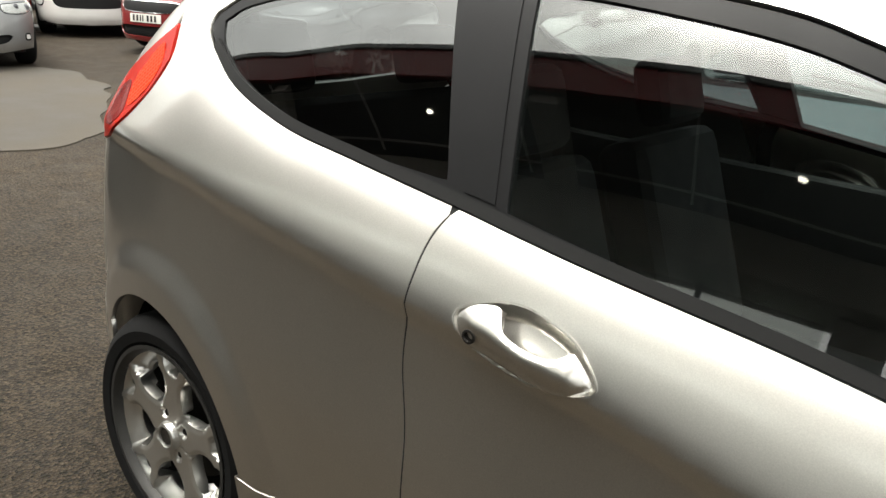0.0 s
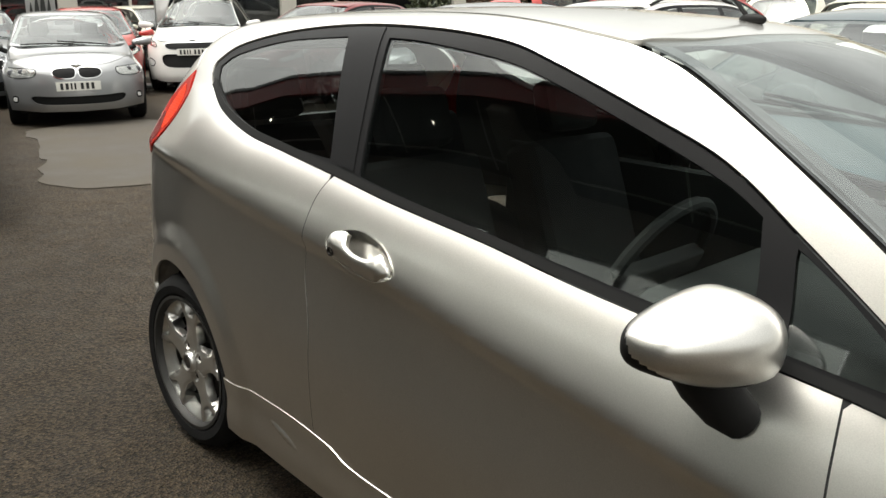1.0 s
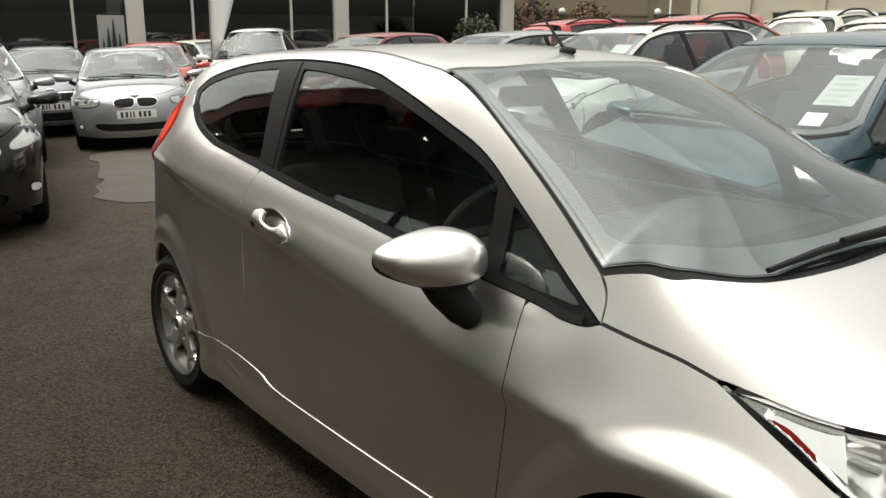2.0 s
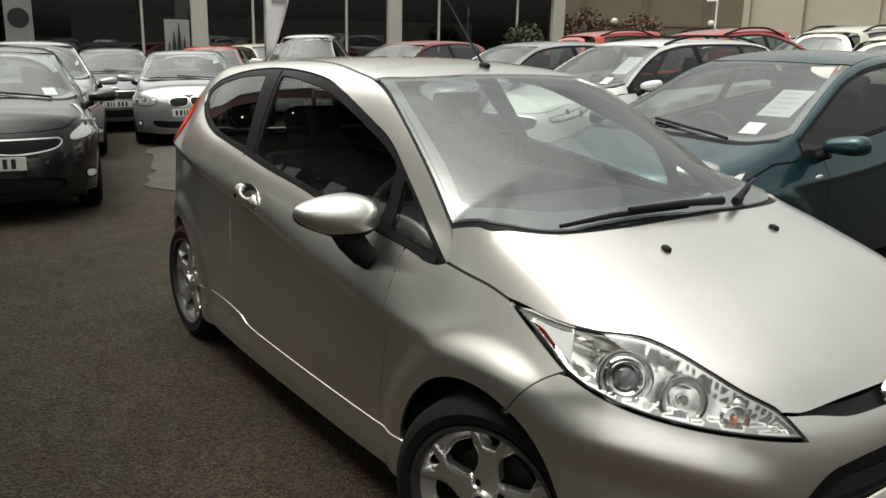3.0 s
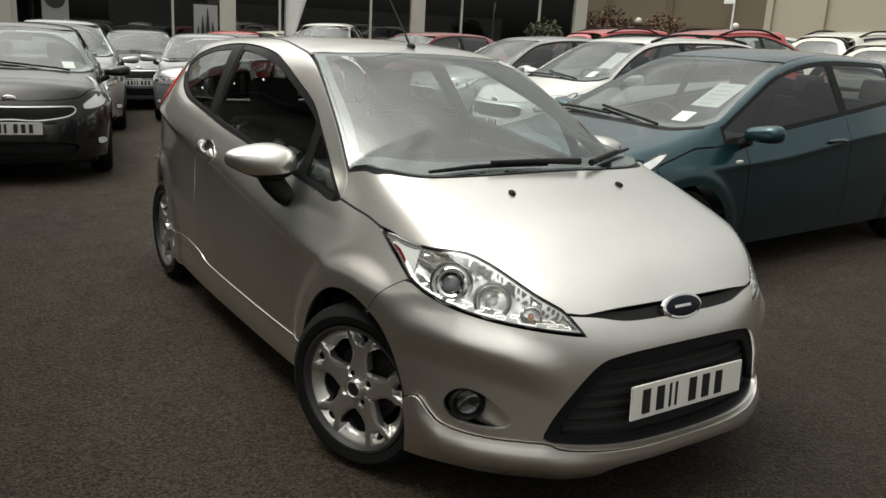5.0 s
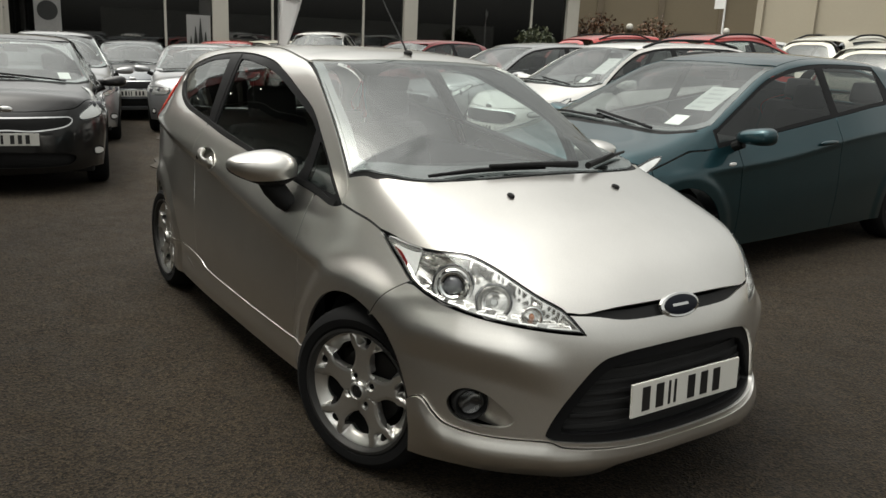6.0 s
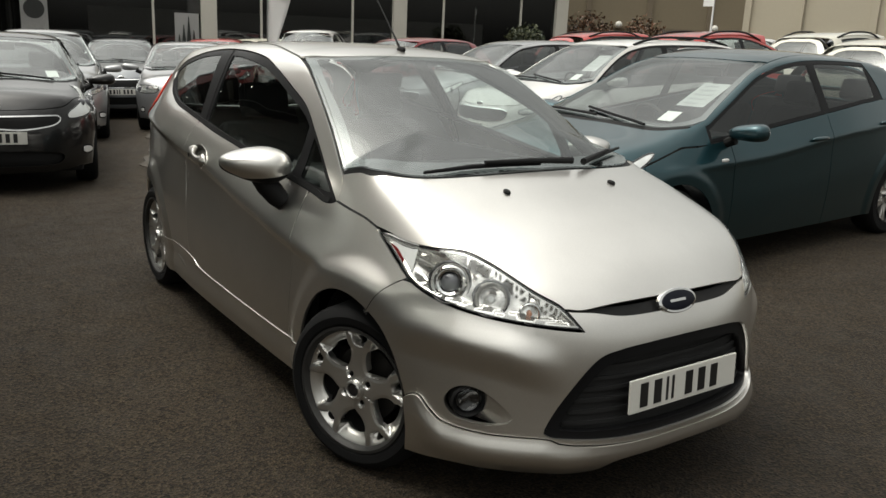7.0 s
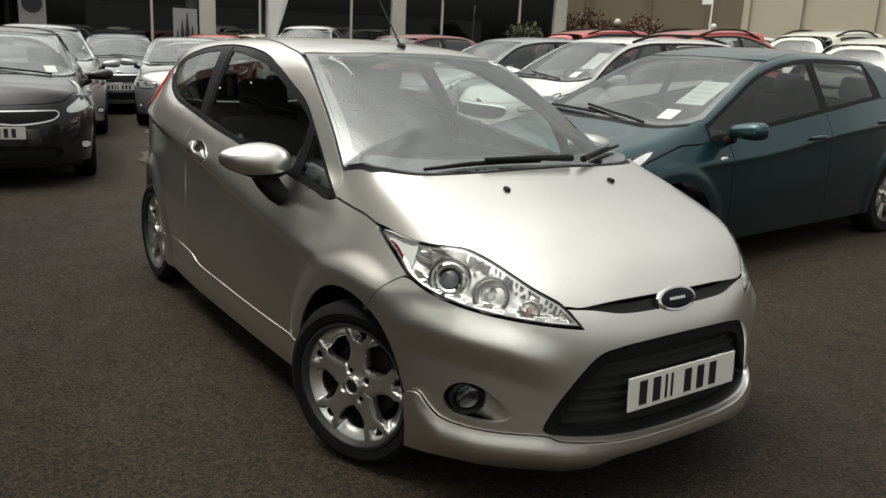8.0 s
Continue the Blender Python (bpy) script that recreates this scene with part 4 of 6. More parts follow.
    half = np.vstack([curve(slit)[:-1], curve(tipl)[:-1], curve(lampl)[:-1], seamn[1:], a_top[1:], curve([a_top[-1], *lipl])[1:]])
    hg = [(0.0, 0.599), (0.15, 0.597), (0.275, 0.588), (0.36, 0.560), (0.45, 0.452), (0.505, 0.350), (0.495, 0.326), (0.443, 0.318), (0.258, 0.309), (0.0, 0.305)]
    mouth = np.vstack([curve(hg)[:-1], (curve(hg) * (-1, 1))[::-1][:-1]])
    fogc = [(0.815, 0.405), (0.79, 0.445), (0.745, 0.460), (0.69, 0.447), (0.63, 0.405), (0.605, 0.375), (0.64, 0.352), (0.72, 0.348), (0.79, 0.365)]
    fogs = [ring(fogc, 0.01), ring([(-u, v) for u, v in fogc], 0.01)]
    full = np.vstack([half[:-1], (half * (-1, 1))[::-1][:-1]])

    def brow_line(v):
        """A soft fold across the bumper corner: it swells down to the line and falls back below it."""
        u_ = np.abs(v[:, 0])
        zc = np.interp(u_, [0.30, 0.44, 0.625, 0.80, 1.0, 1.2], [0.47, 0.528, 0.583, 0.608, 0.622, 0.63])
        up_, dn_ = v[:, 1] - zc, zc - v[:, 1]
        rise_ = np.where(up_ > 0, 1 - sstep(0.0, 0.085, up_), 1 - sstep(0.0, 0.10, dn_))
        return 0.022 * rise_ * sstep(0.42, 0.62, u_) * (1 - sstep(0.92, 1.08, u_))

    def shelf(v):
        return 0.010 * sstep(0.85, 1.1, np.abs(v[:, 0])) * sstep(0.60, 0.42, v[:, 1]) + brow_line(v)
    b.panel("front_bumper", SILVER, "nose", full, holes=[mouth, *fogs], gap=0.0022, depth=0.02, off=shelf)
    chin = [(0.0, 0.246), (0.26, 0.243), (0.34, 0.214), (0.42, 0.203), (0.60, 0.200), (0.784, 0.198), (0.95, 0.198)]
    half = np.vstack([curve([*[p for p in lipl[::-1]], a_low[0]])[:-1], [p for p in a_low if p[1] > 0.206], curve(chin[::-1])])
    full = np.vstack([half[:-1], (half * (-1, 1))[::-1][:-1]])
    lip_u, lip_z = [p[0] for p in lipl[::-1]], [p[1] for p in lipl[::-1]]

    def swell_lip(v):
        u_ = np.abs(v[:, 0])
        down = np.interp(u_, lip_u, lip_z) - v[:, 1]
        out = 0.015 * sstep(-0.012, 0.055, down) - 0.015 * sstep(0.055, 0.15, down)
        return 0.002 + 0.005 * sstep(0.0, 0.35, u_) + out * (1 - 0.9 * sstep(0.78, 1.0, u_)) * (0.5 + 0.5 * sstep(0.2, 0.5, u_)) + 0.012 * sstep(0.75, 1.05, u_)
    b.panel("front_lip", SILVER, "nose", full, off=swell_lip, gap=0.001, depth=0.018)
    g = [(0.0, 0.715), (0.2, 0.712), (0.40, 0.715), (0.36, 0.690), (0.2, 0.672), (0.0, 0.668)]
    b.panel("bonnet_grille", ROUGHBLACK, "nose", np.vstack([curve(g)[:-1], (curve(g) * (-1, 1))[::-1][:-1]]), off=-0.014, gap=0, depth=0)
    surround = inset(mouth, -0.004)
    innerm = [(0.0, 0.565), (0.15, 0.562), (0.27, 0.552), (0.34, 0.525), (0.415, 0.44), (0.46, 0.362), (0.44, 0.340), (0.258, 0.334), (0.0, 0.330)]
    inner = np.vstack([curve(innerm)[:-1], (curve(innerm) * (-1, 1))[::-1][:-1]])
    b.panel("grille_surround", BLACKTRIM, "nose", surround, holes=[inner], off=-0.012, gap=0, depth=0.03)
    b.panel("grille_backing", DARKVOID, "nose", inset(inner, -0.01), off=-0.045, gap=0, depth=0)
    for i, z in enumerate((0.355, 0.39, 0.425, 0.46, 0.495, 0.53)):
        u = 0.45 - max(0, (z - 0.36)) * 0.62
        bar = np.vstack([curve([(-u, z - 0.006), (0, z - 0.006), (u, z - 0.006)]), curve([(u, z + 0.006), (0, z + 0.006), (-u, z + 0.006)])])
        b.panel("grille_bar", DARKVOID, "nose", bar, off=-0.036, gap=0, depth=0.012)
    for sg in (1, -1):
        f = np.array(ring(fogc, 0.01)) * (sg, 1)
        b.panel("fog_scoop", SILVER, "nose", inset(f, -0.004), off=lambda v: -0.012 - 0.045 * sstep(0.60, 0.75, np.abs(v[:, 0])), gap=0, depth=0)
        c3 = b.p3("nose", [(sg * 0.748, 0.405)])[0]
        n3 = b.sh.normal(c3[None])[0]
        q = Vector((1.0, -sg * 0.45, 0.0)).to_track_quat("-Y", "Z").to_matrix().to_4x4()
        fl = new("fog_lamp")
        fl.parent = root
        fl.matrix_local = Matrix.Translation(Vector(c3 - n3 * 0.030)) @ q
        part("bezel", revolve([(0.058, 0.03), (0.056, -0.010), (0.050, -0.016), (0.044, -0.008), (0.040, 0.012), (0.0005, 0.014)], 32), ROUGHBLACK, fl, smooth=True)
        part("reflector", revolve([(0.0005, 0.010), (0.022, 0.006), (0.036, -0.004)], 28), GLOSSBLACK, fl, smooth=True)
        part("lens", revolve([(0.0005, -0.012), (0.028, -0.010), (0.040, -0.004)], 28), LENSGLASS, fl, smooth=True)
    badge = new("oval_badge")
    badge.parent = root
    c3 = b.p3("nose", [(0.0, 0.700)])[0]
    badge.matrix_local = pose(c3[0] + 0.006, 0, 0.700, 0, -24, 0)
    rim = revolve([(0.0005, 0.006), (0.95, 0.006), (1.0, 0.004), (1.0, -0.008), (0.0005, -0.008)], 48)
    rim.transform(Matrix(((0, 1, 0, 0), (0.090, 0, 0, 0), (0, 0, 0.041, 0), (0, 0, 0, 1))))
    part("badge_rim", rim, CHROME, badge, smooth=True)
    fil = revolve([(0.0005, 0.012), (0.7, 0.0115), (0.93, 0.009), (0.95, 0.004)], 48)
    fil.transform(Matrix(((0, 1, 0, 0), (0.083, 0, 0, 0), (0, 0, 0.0345, 0), (0, 0, 0, 1))))
    part("badge_field", fil, OVALBLUE, badge, smooth=True)
    part("badge_mark", boxed(0.0115, 0.0128, -0.044, 0.030, -0.004, 0.005, bevel=0.0005), CHROME, badge)
    xs, at = [], -0.222
    for w in (0.050, 0.050, 0.014, 0.014, 0, 0.050, 0.050, 0.050):
        if w == 0:
            at += 0.033
            continue
        xs.append((at + w / 2, w))
        at += w + 0.013
    c3 = b.p3("nose", [(0.0, 0.44)])[0]
    plate(root, pose(c3[0] - 0.004, 0.004, 0.437, 0, -3, 0), xs)

    # headlamps
    lo = [(0.402, 0.656), (0.546, 0.669), (0.718, 0.688), (0.849, 0.712), (0.985, 0.752), (1.09, 0.803), (1.255, 0.858)]
    hi_ = b.to("nose", b.p3("top", curve([(1.232, -0.724), *lamp_top])))
    lamp = np.vstack([curve(lo)[:-1], [(1.255, 0.858)], [p for p in hi_[2:-1]], [(0.455, 0.708)]])
    for sg in (1, -1):
        hl = new("headlamp")
        hl.parent = root
        o = np.array(lamp) * (sg, 1)
        b.panel("lens", LENSGLASS, "nose", o, off=0.001, gap=0.003, depth=0.0, parent=hl, step=0.022)
        b.panel("seal", GLOSSBLACK, "nose", o, holes=[inset(o, 0.0045)], off=0.000, gap=0.0015, depth=0.02, parent=hl)
        oi = inset(o, 0.005)

        def bed(v):
            u_ = np.abs(v[:, 0])
            return -0.003 - (0.034 - 0.028 * sstep(0.93, 1.02, u_)) * sstep(0.0, 0.026, edge_gap(v, oi)) + sstep(0.004, 0.022, edge_gap(v, oi)) * (0.003 * np.sin(u_ * 52 + v[:, 1] * 40) + 0.0008 * np.sin(u_ * 150 - v[:, 1] * 90)) * (1 - sstep(0.9, 0.95, u_))
        b.panel("reflector", REFLECTOR, "nose", oi, off=bed, gap=0, depth=0, parent=hl, step=0.010)
        for nm, u, z, r, dep in (("projector", 0.836, 0.770, 0.062, 0.030), ("main_beam", 0.690, 0.737, 0.053, 0.046), ("indicator", 0.565, 0.702, 0.030, 0.032)):
            c3 = b.p3("nose", [(sg * u, z)])[0]
            n3 = b.sh.normal(c3[None])[0]
            q = (Vector((0.894, -sg * 0.447, 0.05)) * 0.5 + Vector(n3) * 0.5).to_track_quat("-Y", "Z").to_matrix().to_4x4()
            m = Matrix.Translation(Vector(c3 - n3 * 0.020)) @ q
            bm = revolve([(r, 0.05), (r, 0.004), (r * 0.95, -0.001), (r * 0.88, 0.003), (r * 0.80, 0.014), (r * 0.66, 0.026), (r * 0.45, dep), (0.0005, dep + 0.004)], 40)
            bm.transform(m)
            part(nm + "_bowl", bm, REFLECTOR, hl, smooth=True)
            # the two larger rings are darkened to stand in for shadows between the bowls
            bm = revolve([(r * 0.98, 0.006), (r * 1.02, -0.002), (r * 1.09, -0.001), (r * 1.13, 0.012)], 40)
            bm.transform(m)
            part("bowl_surround", bm, CHROME if nm == "indicator" else BOWLSHADE, hl, smooth=True)
            if nm == "projector":
                for r0, y0 in ((0.86, -0.004), (0.64, -0.012)):
                    bm = revolve([(r * r0, 0.026), (r * (r0 + 0.04), y0 + 0.004), (r * r0, y0), (r * (r0 - 0.10), y0 + 0.004), (r * (r0 - 0.13), 0.026)], 40)
                    bm.transform(m)
                    part("projector_ring", bm, CHROME, hl, smooth=True)
                bm = blob((0, 0.006, 0), (r * 0.50, 0.018, r * 0.50), 2.0, 24, 14)
                bm.transform(m)
                part("projector_lens", bm, LENSDARK, hl, smooth=True)
            elif nm == "main_beam":
                bm = revolve([(0.0005, -0.004), (0.010, -0.004), (0.014, 0.002), (0.015, 0.040)], 24)
                bm.transform(m)
                part("bulb_shield", bm, CHROME, hl, smooth=True)
                bm = revolve([(r * 0.62, 0.030), (r * 0.62, 0.018), (r * 0.5, 0.020), (r * 0.48, 0.032)], 32)
                bm.transform(m)
                part("bowl_ring", bm, CHROME, hl, smooth=True)
            else:
                bm = blob((0, 0.014, 0), (0.009, 0.014, 0.012), 2.0, 16, 10)
                bm.transform(m)
                part("indicator_bulb", bm, AMBER, hl, smooth=True)
        tri = loop([(0.985, 0.772), (1.08, 0.815), (1.205, 0.852)], [(1.205, 0.852), (1.12, 0.856), (1.04, 0.852), (0.99, 0.846)], [(0.99, 0.846), (0.985, 0.772)])
        b.panel("corner_moulding", PEARL, "nose", np.array(tri) * (sg, 1), off=-0.0045, gap=0, depth=0.003, parent=hl, step=0.012)
        for z in (0.806, 0.820, 0.834):
            rib = loop([(0.930, z - 0.006), (0.985, z - 0.003)], [(0.985, z - 0.003), (0.985, z + 0.003)], [(0.985, z + 0.003), (0.930, z)], [(0.930, z), (0.930, z - 0.006)])
            b.panel("rib", REFLECTOR, "nose", np.array(rib) * (sg, 1), off=-0.004, gap=0, depth=0.025, parent=hl, step=0.02)
        refl = loop([(1.035, 0.786), (1.09, 0.812), (1.14, 0.830)], [(1.14, 0.830), (1.09, 0.822), (1.04, 0.798)], [(1.04, 0.798), (1.035, 0.786)])
        b.panel("side_reflector", DARKRED, "nose", np.array(refl) * (sg, 1), off=-0.0035, gap=0, depth=0.003, parent=hl, step=0.012)

    # tail lamps, tailgate, rear bumper
    tl = loop([(-1.405, 1.237), (-1.50, 1.17), (-1.61, 1.08), (-1.622, 1.0), (-1.648, 0.932)], [(-1.648, 0.932), *lampback[:-1][::-1]], [(-1.363, 1.162), (-1.405, 1.237)])
    b.panel("tail_lamp", REDLENS, "side", tl, off=0.004, gap=0.002, depth=0.03, both=True, label="red tail lamp with faceted lens")
    for pts, bright in (([(-1.425, 1.190), (-1.392, 1.145), (-1.412, 1.085), (-1.465, 1.045), (-1.492, 1.10), (-1.462, 1.155)], True), ([(-1.51, 1.09), (-1.475, 1.03), (-1.52, 0.995), (-1.57, 1.0), (-1.575, 1.06), (-1.545, 1.085)], False)):
        o = ring(pts, 0.008)
        f_ = (lambda v: 0.0052 + 0.0016 * np.sin(v[:, 0] * 420) * np.sin(v[:, 1] * 420)) if bright else (lambda v: 0.0050 + 0.0012 * sstep(0, 0.02, edge_gap(v, o)))
        b.panel("reflex_lens" if bright else "lamp_chamber", REDBRIGHT if bright else DARKRED, "side", o, off=f_, gap=0, depth=0.001, both=True, step=0.0045 if bright else 0.01)
    gate = [(0.0, 1.375), (0.5, 1.37), (0.80, 1.33), (0.96, 1.235), (0.90, 1.10), (0.82, 1.0), (0.78, 0.93), (0.72, 0.74), (0.4, 0.72), (0.0, 0.72)]
    gl = [(0.0, 1.33), (0.5, 1.32), (0.72, 1.27), (0.70, 1.08), (0.4, 1.03), (0.0, 1.02)]
    sym = lambda pts: np.vstack([curve(pts)[:-1], (curve(pts) * (-1, 1))[::-1][:-1]])
    b.panel("tailgate", SILVER, "stern", sym(gate), holes=[sym(gl)], step=0.035)
    b.panel("rear_window", PRIVACY, "stern", sym(gl), off=-0.004, gap=-0.004, depth=0, step=0.04)
    rb = b.to("stern", b.p3("side", curve([(-1.651, 0.925), (-1.63, 0.75), (-1.585, 0.55), (-1.53, 0.475), (-1.555, 0.35), (-1.58, 0.22)])))
    half = np.vstack([[(0.0, 0.715)], [(0.4, 0.715)], [(0.72, 0.735)], [(0.775, 0.92)], rb, [(0.4, 0.2)], [(0.0, 0.2)]])
    b.panel("rear_bumper", SILVER, "stern", np.vstack([half[:-1], (half * (-1, 1))[::-1][:-1]]), step=0.03)
    b.panel("roof_spoiler", SILVER, "top", loop([(-1.36, -0.43), (-1.365, 0), (-1.36, 0.43)], [(-1.36, 0.43), (-1.50, 0.40), (-1.53, 0), (-1.50, -0.40), (-1.36, -0.43)]), off=0.004, gap=0, depth=0.02)

    # handles
    for sg in (1, -1):
        h = new("door_handle")
        h.parent = root
        lip = inset(rimline, -0.005)
        V, T, rim = sheet(lip, [], 0.005)

        def hollow(v):
            return 0.0012 - 0.030 * sstep(0.0, 0.018, edge_gap(v, lip))
        P = b.sh.lift("side", V)
        N = b.sh.normal(P)
        e = 0.003
        hu = (hollow(V + (e, 0)) - hollow(V - (e, 0))) / (2 * e)
        hv = (hollow(V + (0, e)) - hollow(V - (0, e))) / (2 * e)
        P = P + N * (hollow(V) + shoulder(V))[:, None]
        N = N - np.stack([hu, np.zeros(len(V)), hv], 1)
        N /= np.linalg.norm(N, axis=1, keepdims=True)
        shell("handle_recess", P, N, T, rim, SILVER, h, 0.006, mirrored=sg < 0)
        body = np.array(ring([(-0.384, 0.913), (-0.366, 0.928), (-0.335, 0.939), (-0.313, 0.940), (-0.306, 0.930), (-0.296, 0.914), (-0.270, 0.905), (-0.240, 0.901), (-0.212, 0.902), (-0.197, 0.911), (-0.188, 0.917), (-0.172, 0.907), (-0.155, 0.889), (-0.166, 0.878), (-0.210, 0.861), (-0.266, 0.856), (-0.326, 0.867), (-0.366, 0.889)], 0.005))
        V, T, rim = sheet(body, [], 0.004)

        def swell(v):
            dz = v[:, 1] - np.interp(v[:, 0], [-0.388, -0.32, -0.26, -0.20, -0.152], [0.916, 0.907, 0.893, 0.888, 0.886])
            soft = np.sqrt(dz * dz + 0.000036)
            h_ = 0.027 - 0.22 * 0.65 * (soft + dz) - 0.36 * (soft - dz)
            ends = sstep(-0.392, -0.345, v[:, 0]) * sstep(-0.148, -0.190, v[:, 0])
            return (0.003 + (h_ - 0.003) * ends) - 0.004 * (1 - sstep(0.0, 0.005, edge_gap(v, body)))
        P = b.sh.lift("side", V)
        N = b.sh.normal(P)
        e = 0.003
        hu = (swell(V + (e, 0)) - swell(V - (e, 0))) / (2 * e)
        hv = (swell(V + (0, e)) - swell(V - (0, e))) / (2 * e)
        P = P + N * (swell(V) + shoulder(V))[:, None]
        N = N - np.stack([hu, np.zeros(len(V)), hv], 1)
        N /= np.linalg.norm(N, axis=1, keepdims=True)
        shell("handle_grip", P, N, T, rim, SILVER, h, 0.014, mirrored=sg < 0)
        if sg > 0:
            q = b.sh.lift("side", np.array([(-0.346, 0.902)]))[0]
            bm = revolve([(0.0005, -0.010), (0.007, -0.010), (0.008, -0.013), (0.011, -0.0125), (0.012, 0.01)], 20)
            bm.transform(Matrix.Translation(Vector(q)) @ Matrix.Translation((0, -0.008, 0)))
            part("key_lock", bm, BRAKE, h, smooth=True)

    # door mirrors
    for sg in (1, -1):
        mr = new("door_mirror")
        mr.parent = root
        mr.matrix_local = Matrix.Identity(4) if sg > 0 else Matrix.Diagonal((1, -1, 1, 1))

        def warp(c):
            x, y, z = c
            o = sstep(-0.35, 1.0, -y)
            zz = z * (1 - (0.40 if z > 0 else 0.30) * o) + 0.20 * o
            xx = x * (1 - 0.30 * o) if x > 0 else x * 0.40
            return (xx - 0.10 * o, y, zz)
        mid_, half_ = (0.580, -0.892, 0.986), (0.124, 0.136, 0.073)
        cut_at = lambda bm, co, no, **kw: bmesh.ops.bisect_plane(bm, geom=bm.verts[:] + bm.edges[:] + bm.faces[:], plane_co=co, plane_no=no, **kw)
        bm = blob(mid_, half_, 2.5, 48, 28, warp)
        cut_at(bm, (0, -0.888, 0.950), (0.0, -0.10, 1), clear_inner=True)
        cut_at(bm, (0.560, 0, 0), (1, -0.12, 0), clear_inner=True)
        part("mirror_cap", bm, SILVER, mr, smooth=True, angle=70)
        bm = blob((mid_[0] - 0.004, mid_[1], mid_[2] - 0.002), (0.121, 0.1355, 0.0715), 2.5, 48, 28, warp)
        part("mirror_base", bm, ROUGHBLACK, mr, smooth=True, angle=70)
        bm = blob(mid_, (0.1265, 0.1385, 0.0742), 2.5, 48, 28, warp)
        cut_at(bm, (0, -0.888, 0.972), (0.0, -0.10, 1), clear_outer=True)
        cut_at(bm, (0, -0.888, 0.951), (0.0, -0.10, 1), clear_inner=True)
        cut_at(bm, (0.60, -0.895, 0), (0.55, 1, 0.2), clear_outer=True)
        cut_at(bm, (0.562, 0, 0), (1, -0.12, 0), clear_inner=True)
        part("indicator_strip", bm, INDICATOR, mr, "clear and amber side indicator strip", smooth=True, angle=70)
        bm = blob((0.590, -1.002, 0.978), (0.014, 0.010, 0.007), 2.2, 12, 8)
        part("indicator_bulb", bm, AMBER, mr, smooth=True)
        bm = tube([(0.575, -0.86, 0.945), (0.590, -0.845, 0.905), (0.612, -0.815, 0.862), (0.628, -0.79, 0.838)], [0.050, 0.046, 0.042, 0.036], 16)
        part("mirror_arm", bm, ROUGHBLACK, mr, smooth=True, angle=70)
        bm = boxed(-0.003, 0.003, -0.085, 0.085, -0.033, 0.033, bevel=0.002)
        bm.transform(pose(0.545, -0.875, 0.980, 0, 0, 4))
        part("mirror_glass", bm, CHROME, mr)

    # aerial, washer jets, wipers
    ae = new("roof_aerial")
    ae.parent = root
    z0 = b.p3("top", [(0.185, 0.0)])[0][2]
    part("aerial_base", blob((0.185, 0, z0 + 0.006), (0.034, 0.013, 0.014), 2.2, 20, 12), ROUGHBLACK, ae, smooth=True)
    part("aerial_rod", tube([(0.172, 0, z0 + 0.012), (0.10, 0, z0 + 0.085), (-0.10, 0, z0 + 0.28)], [0.006, 0.004, 0.003], 8), ROUGHBLACK, ae, smooth=True)
    for y, sg in ((-0.292, -1), (0.222, 1)):
        z0 = b.p3("top", [(1.396, y)])[0][2]
        bm = blob((0, 0, 0.003), (0.017, 0.011, 0.009), 2.6, 16, 10)
        bm.transform(pose(1.396, y, z0, 0, 12, sg * 8))
        part("washer_jet", bm, ROUGHBLACK, root, smooth=True)
    for nm, pivot, tip in (("wiper_driver", (1.245, 0.14), (1.196, -0.51)), ("wiper_passenger", (1.258, 0.19), (1.07, 0.59))):
        w = new("wiper")
        w.parent = root
        a, t = np.array(pivot), np.array(tip)
        line = [a + (t - a) * k for k in (0, 0.3, 0.62, 1.0)]
        P3 = b.p3("top", line)
        part("wiper_arm", tube([Vector(p) + Vector((0.012, 0, 0.028)) for p in P3[:3]], [0.014, 0.010, 0.007], 8), ROUGHBLACK, w, smooth=True)
        mid = [a + (t - a) * k for k in (0.22, 0.45, 0.7, 1.0)]
        P3 = b.p3("top", mid)
        part("wiper_blade", tube([Vector(p) + Vector((0, 0, 0.014)) for p in P3], [0.007, 0.009, 0.009, 0.006], 8), BLACKTRIM, w, smooth=True)

    # underside, wheel houses, wheels, cabin
    part("underbody", boxed(-1.70, 1.75, -0.62, 0.62, 0.155, 0.30, bevel=0.02), DARKVOID, root)
    part("engine_bay", boxed(1.02, 1.80, -0.55, 0.55, 0.25, 0.66, bevel=0.04), DARKVOID, root)
    for ax in (A, -A):
        for sg in (1, -1):
            bm = revolve([(0.36, 0.0), (0.36, 0.24), (0.02, 0.24)], 40)
            yo = 0.76 if ax > 0 else 0.66
            bm.transform(Matrix.Translation((ax, -yo, HUB)) if sg > 0 else pose(ax, yo, HUB, 0, 0, 180))
            bmesh.ops.bisect_plane(bm, geom=bm.verts[:] + bm.edges[:] + bm.faces[:], plane_co=(0, 0, 0.30), plane_no=(0, 0, 1), clear_inner=True)
            part("wheel_house", bm, DARKVOID, root, smooth=True)
    add_wheels(root, A, -A, HUB, 0.815, 0.298, 0.231, 0.20, steer=23)
    cabin(root, 0.62, -0.16, -0.98, 0.70)
    for sg in (1, -1):
        part("door_lining", boxed(-1.15, 0.70, sg * 0.69 - 0.025, sg * 0.69 + 0.025, 0.35, 0.93, bevel=0.02), DASH, root, smooth=True)
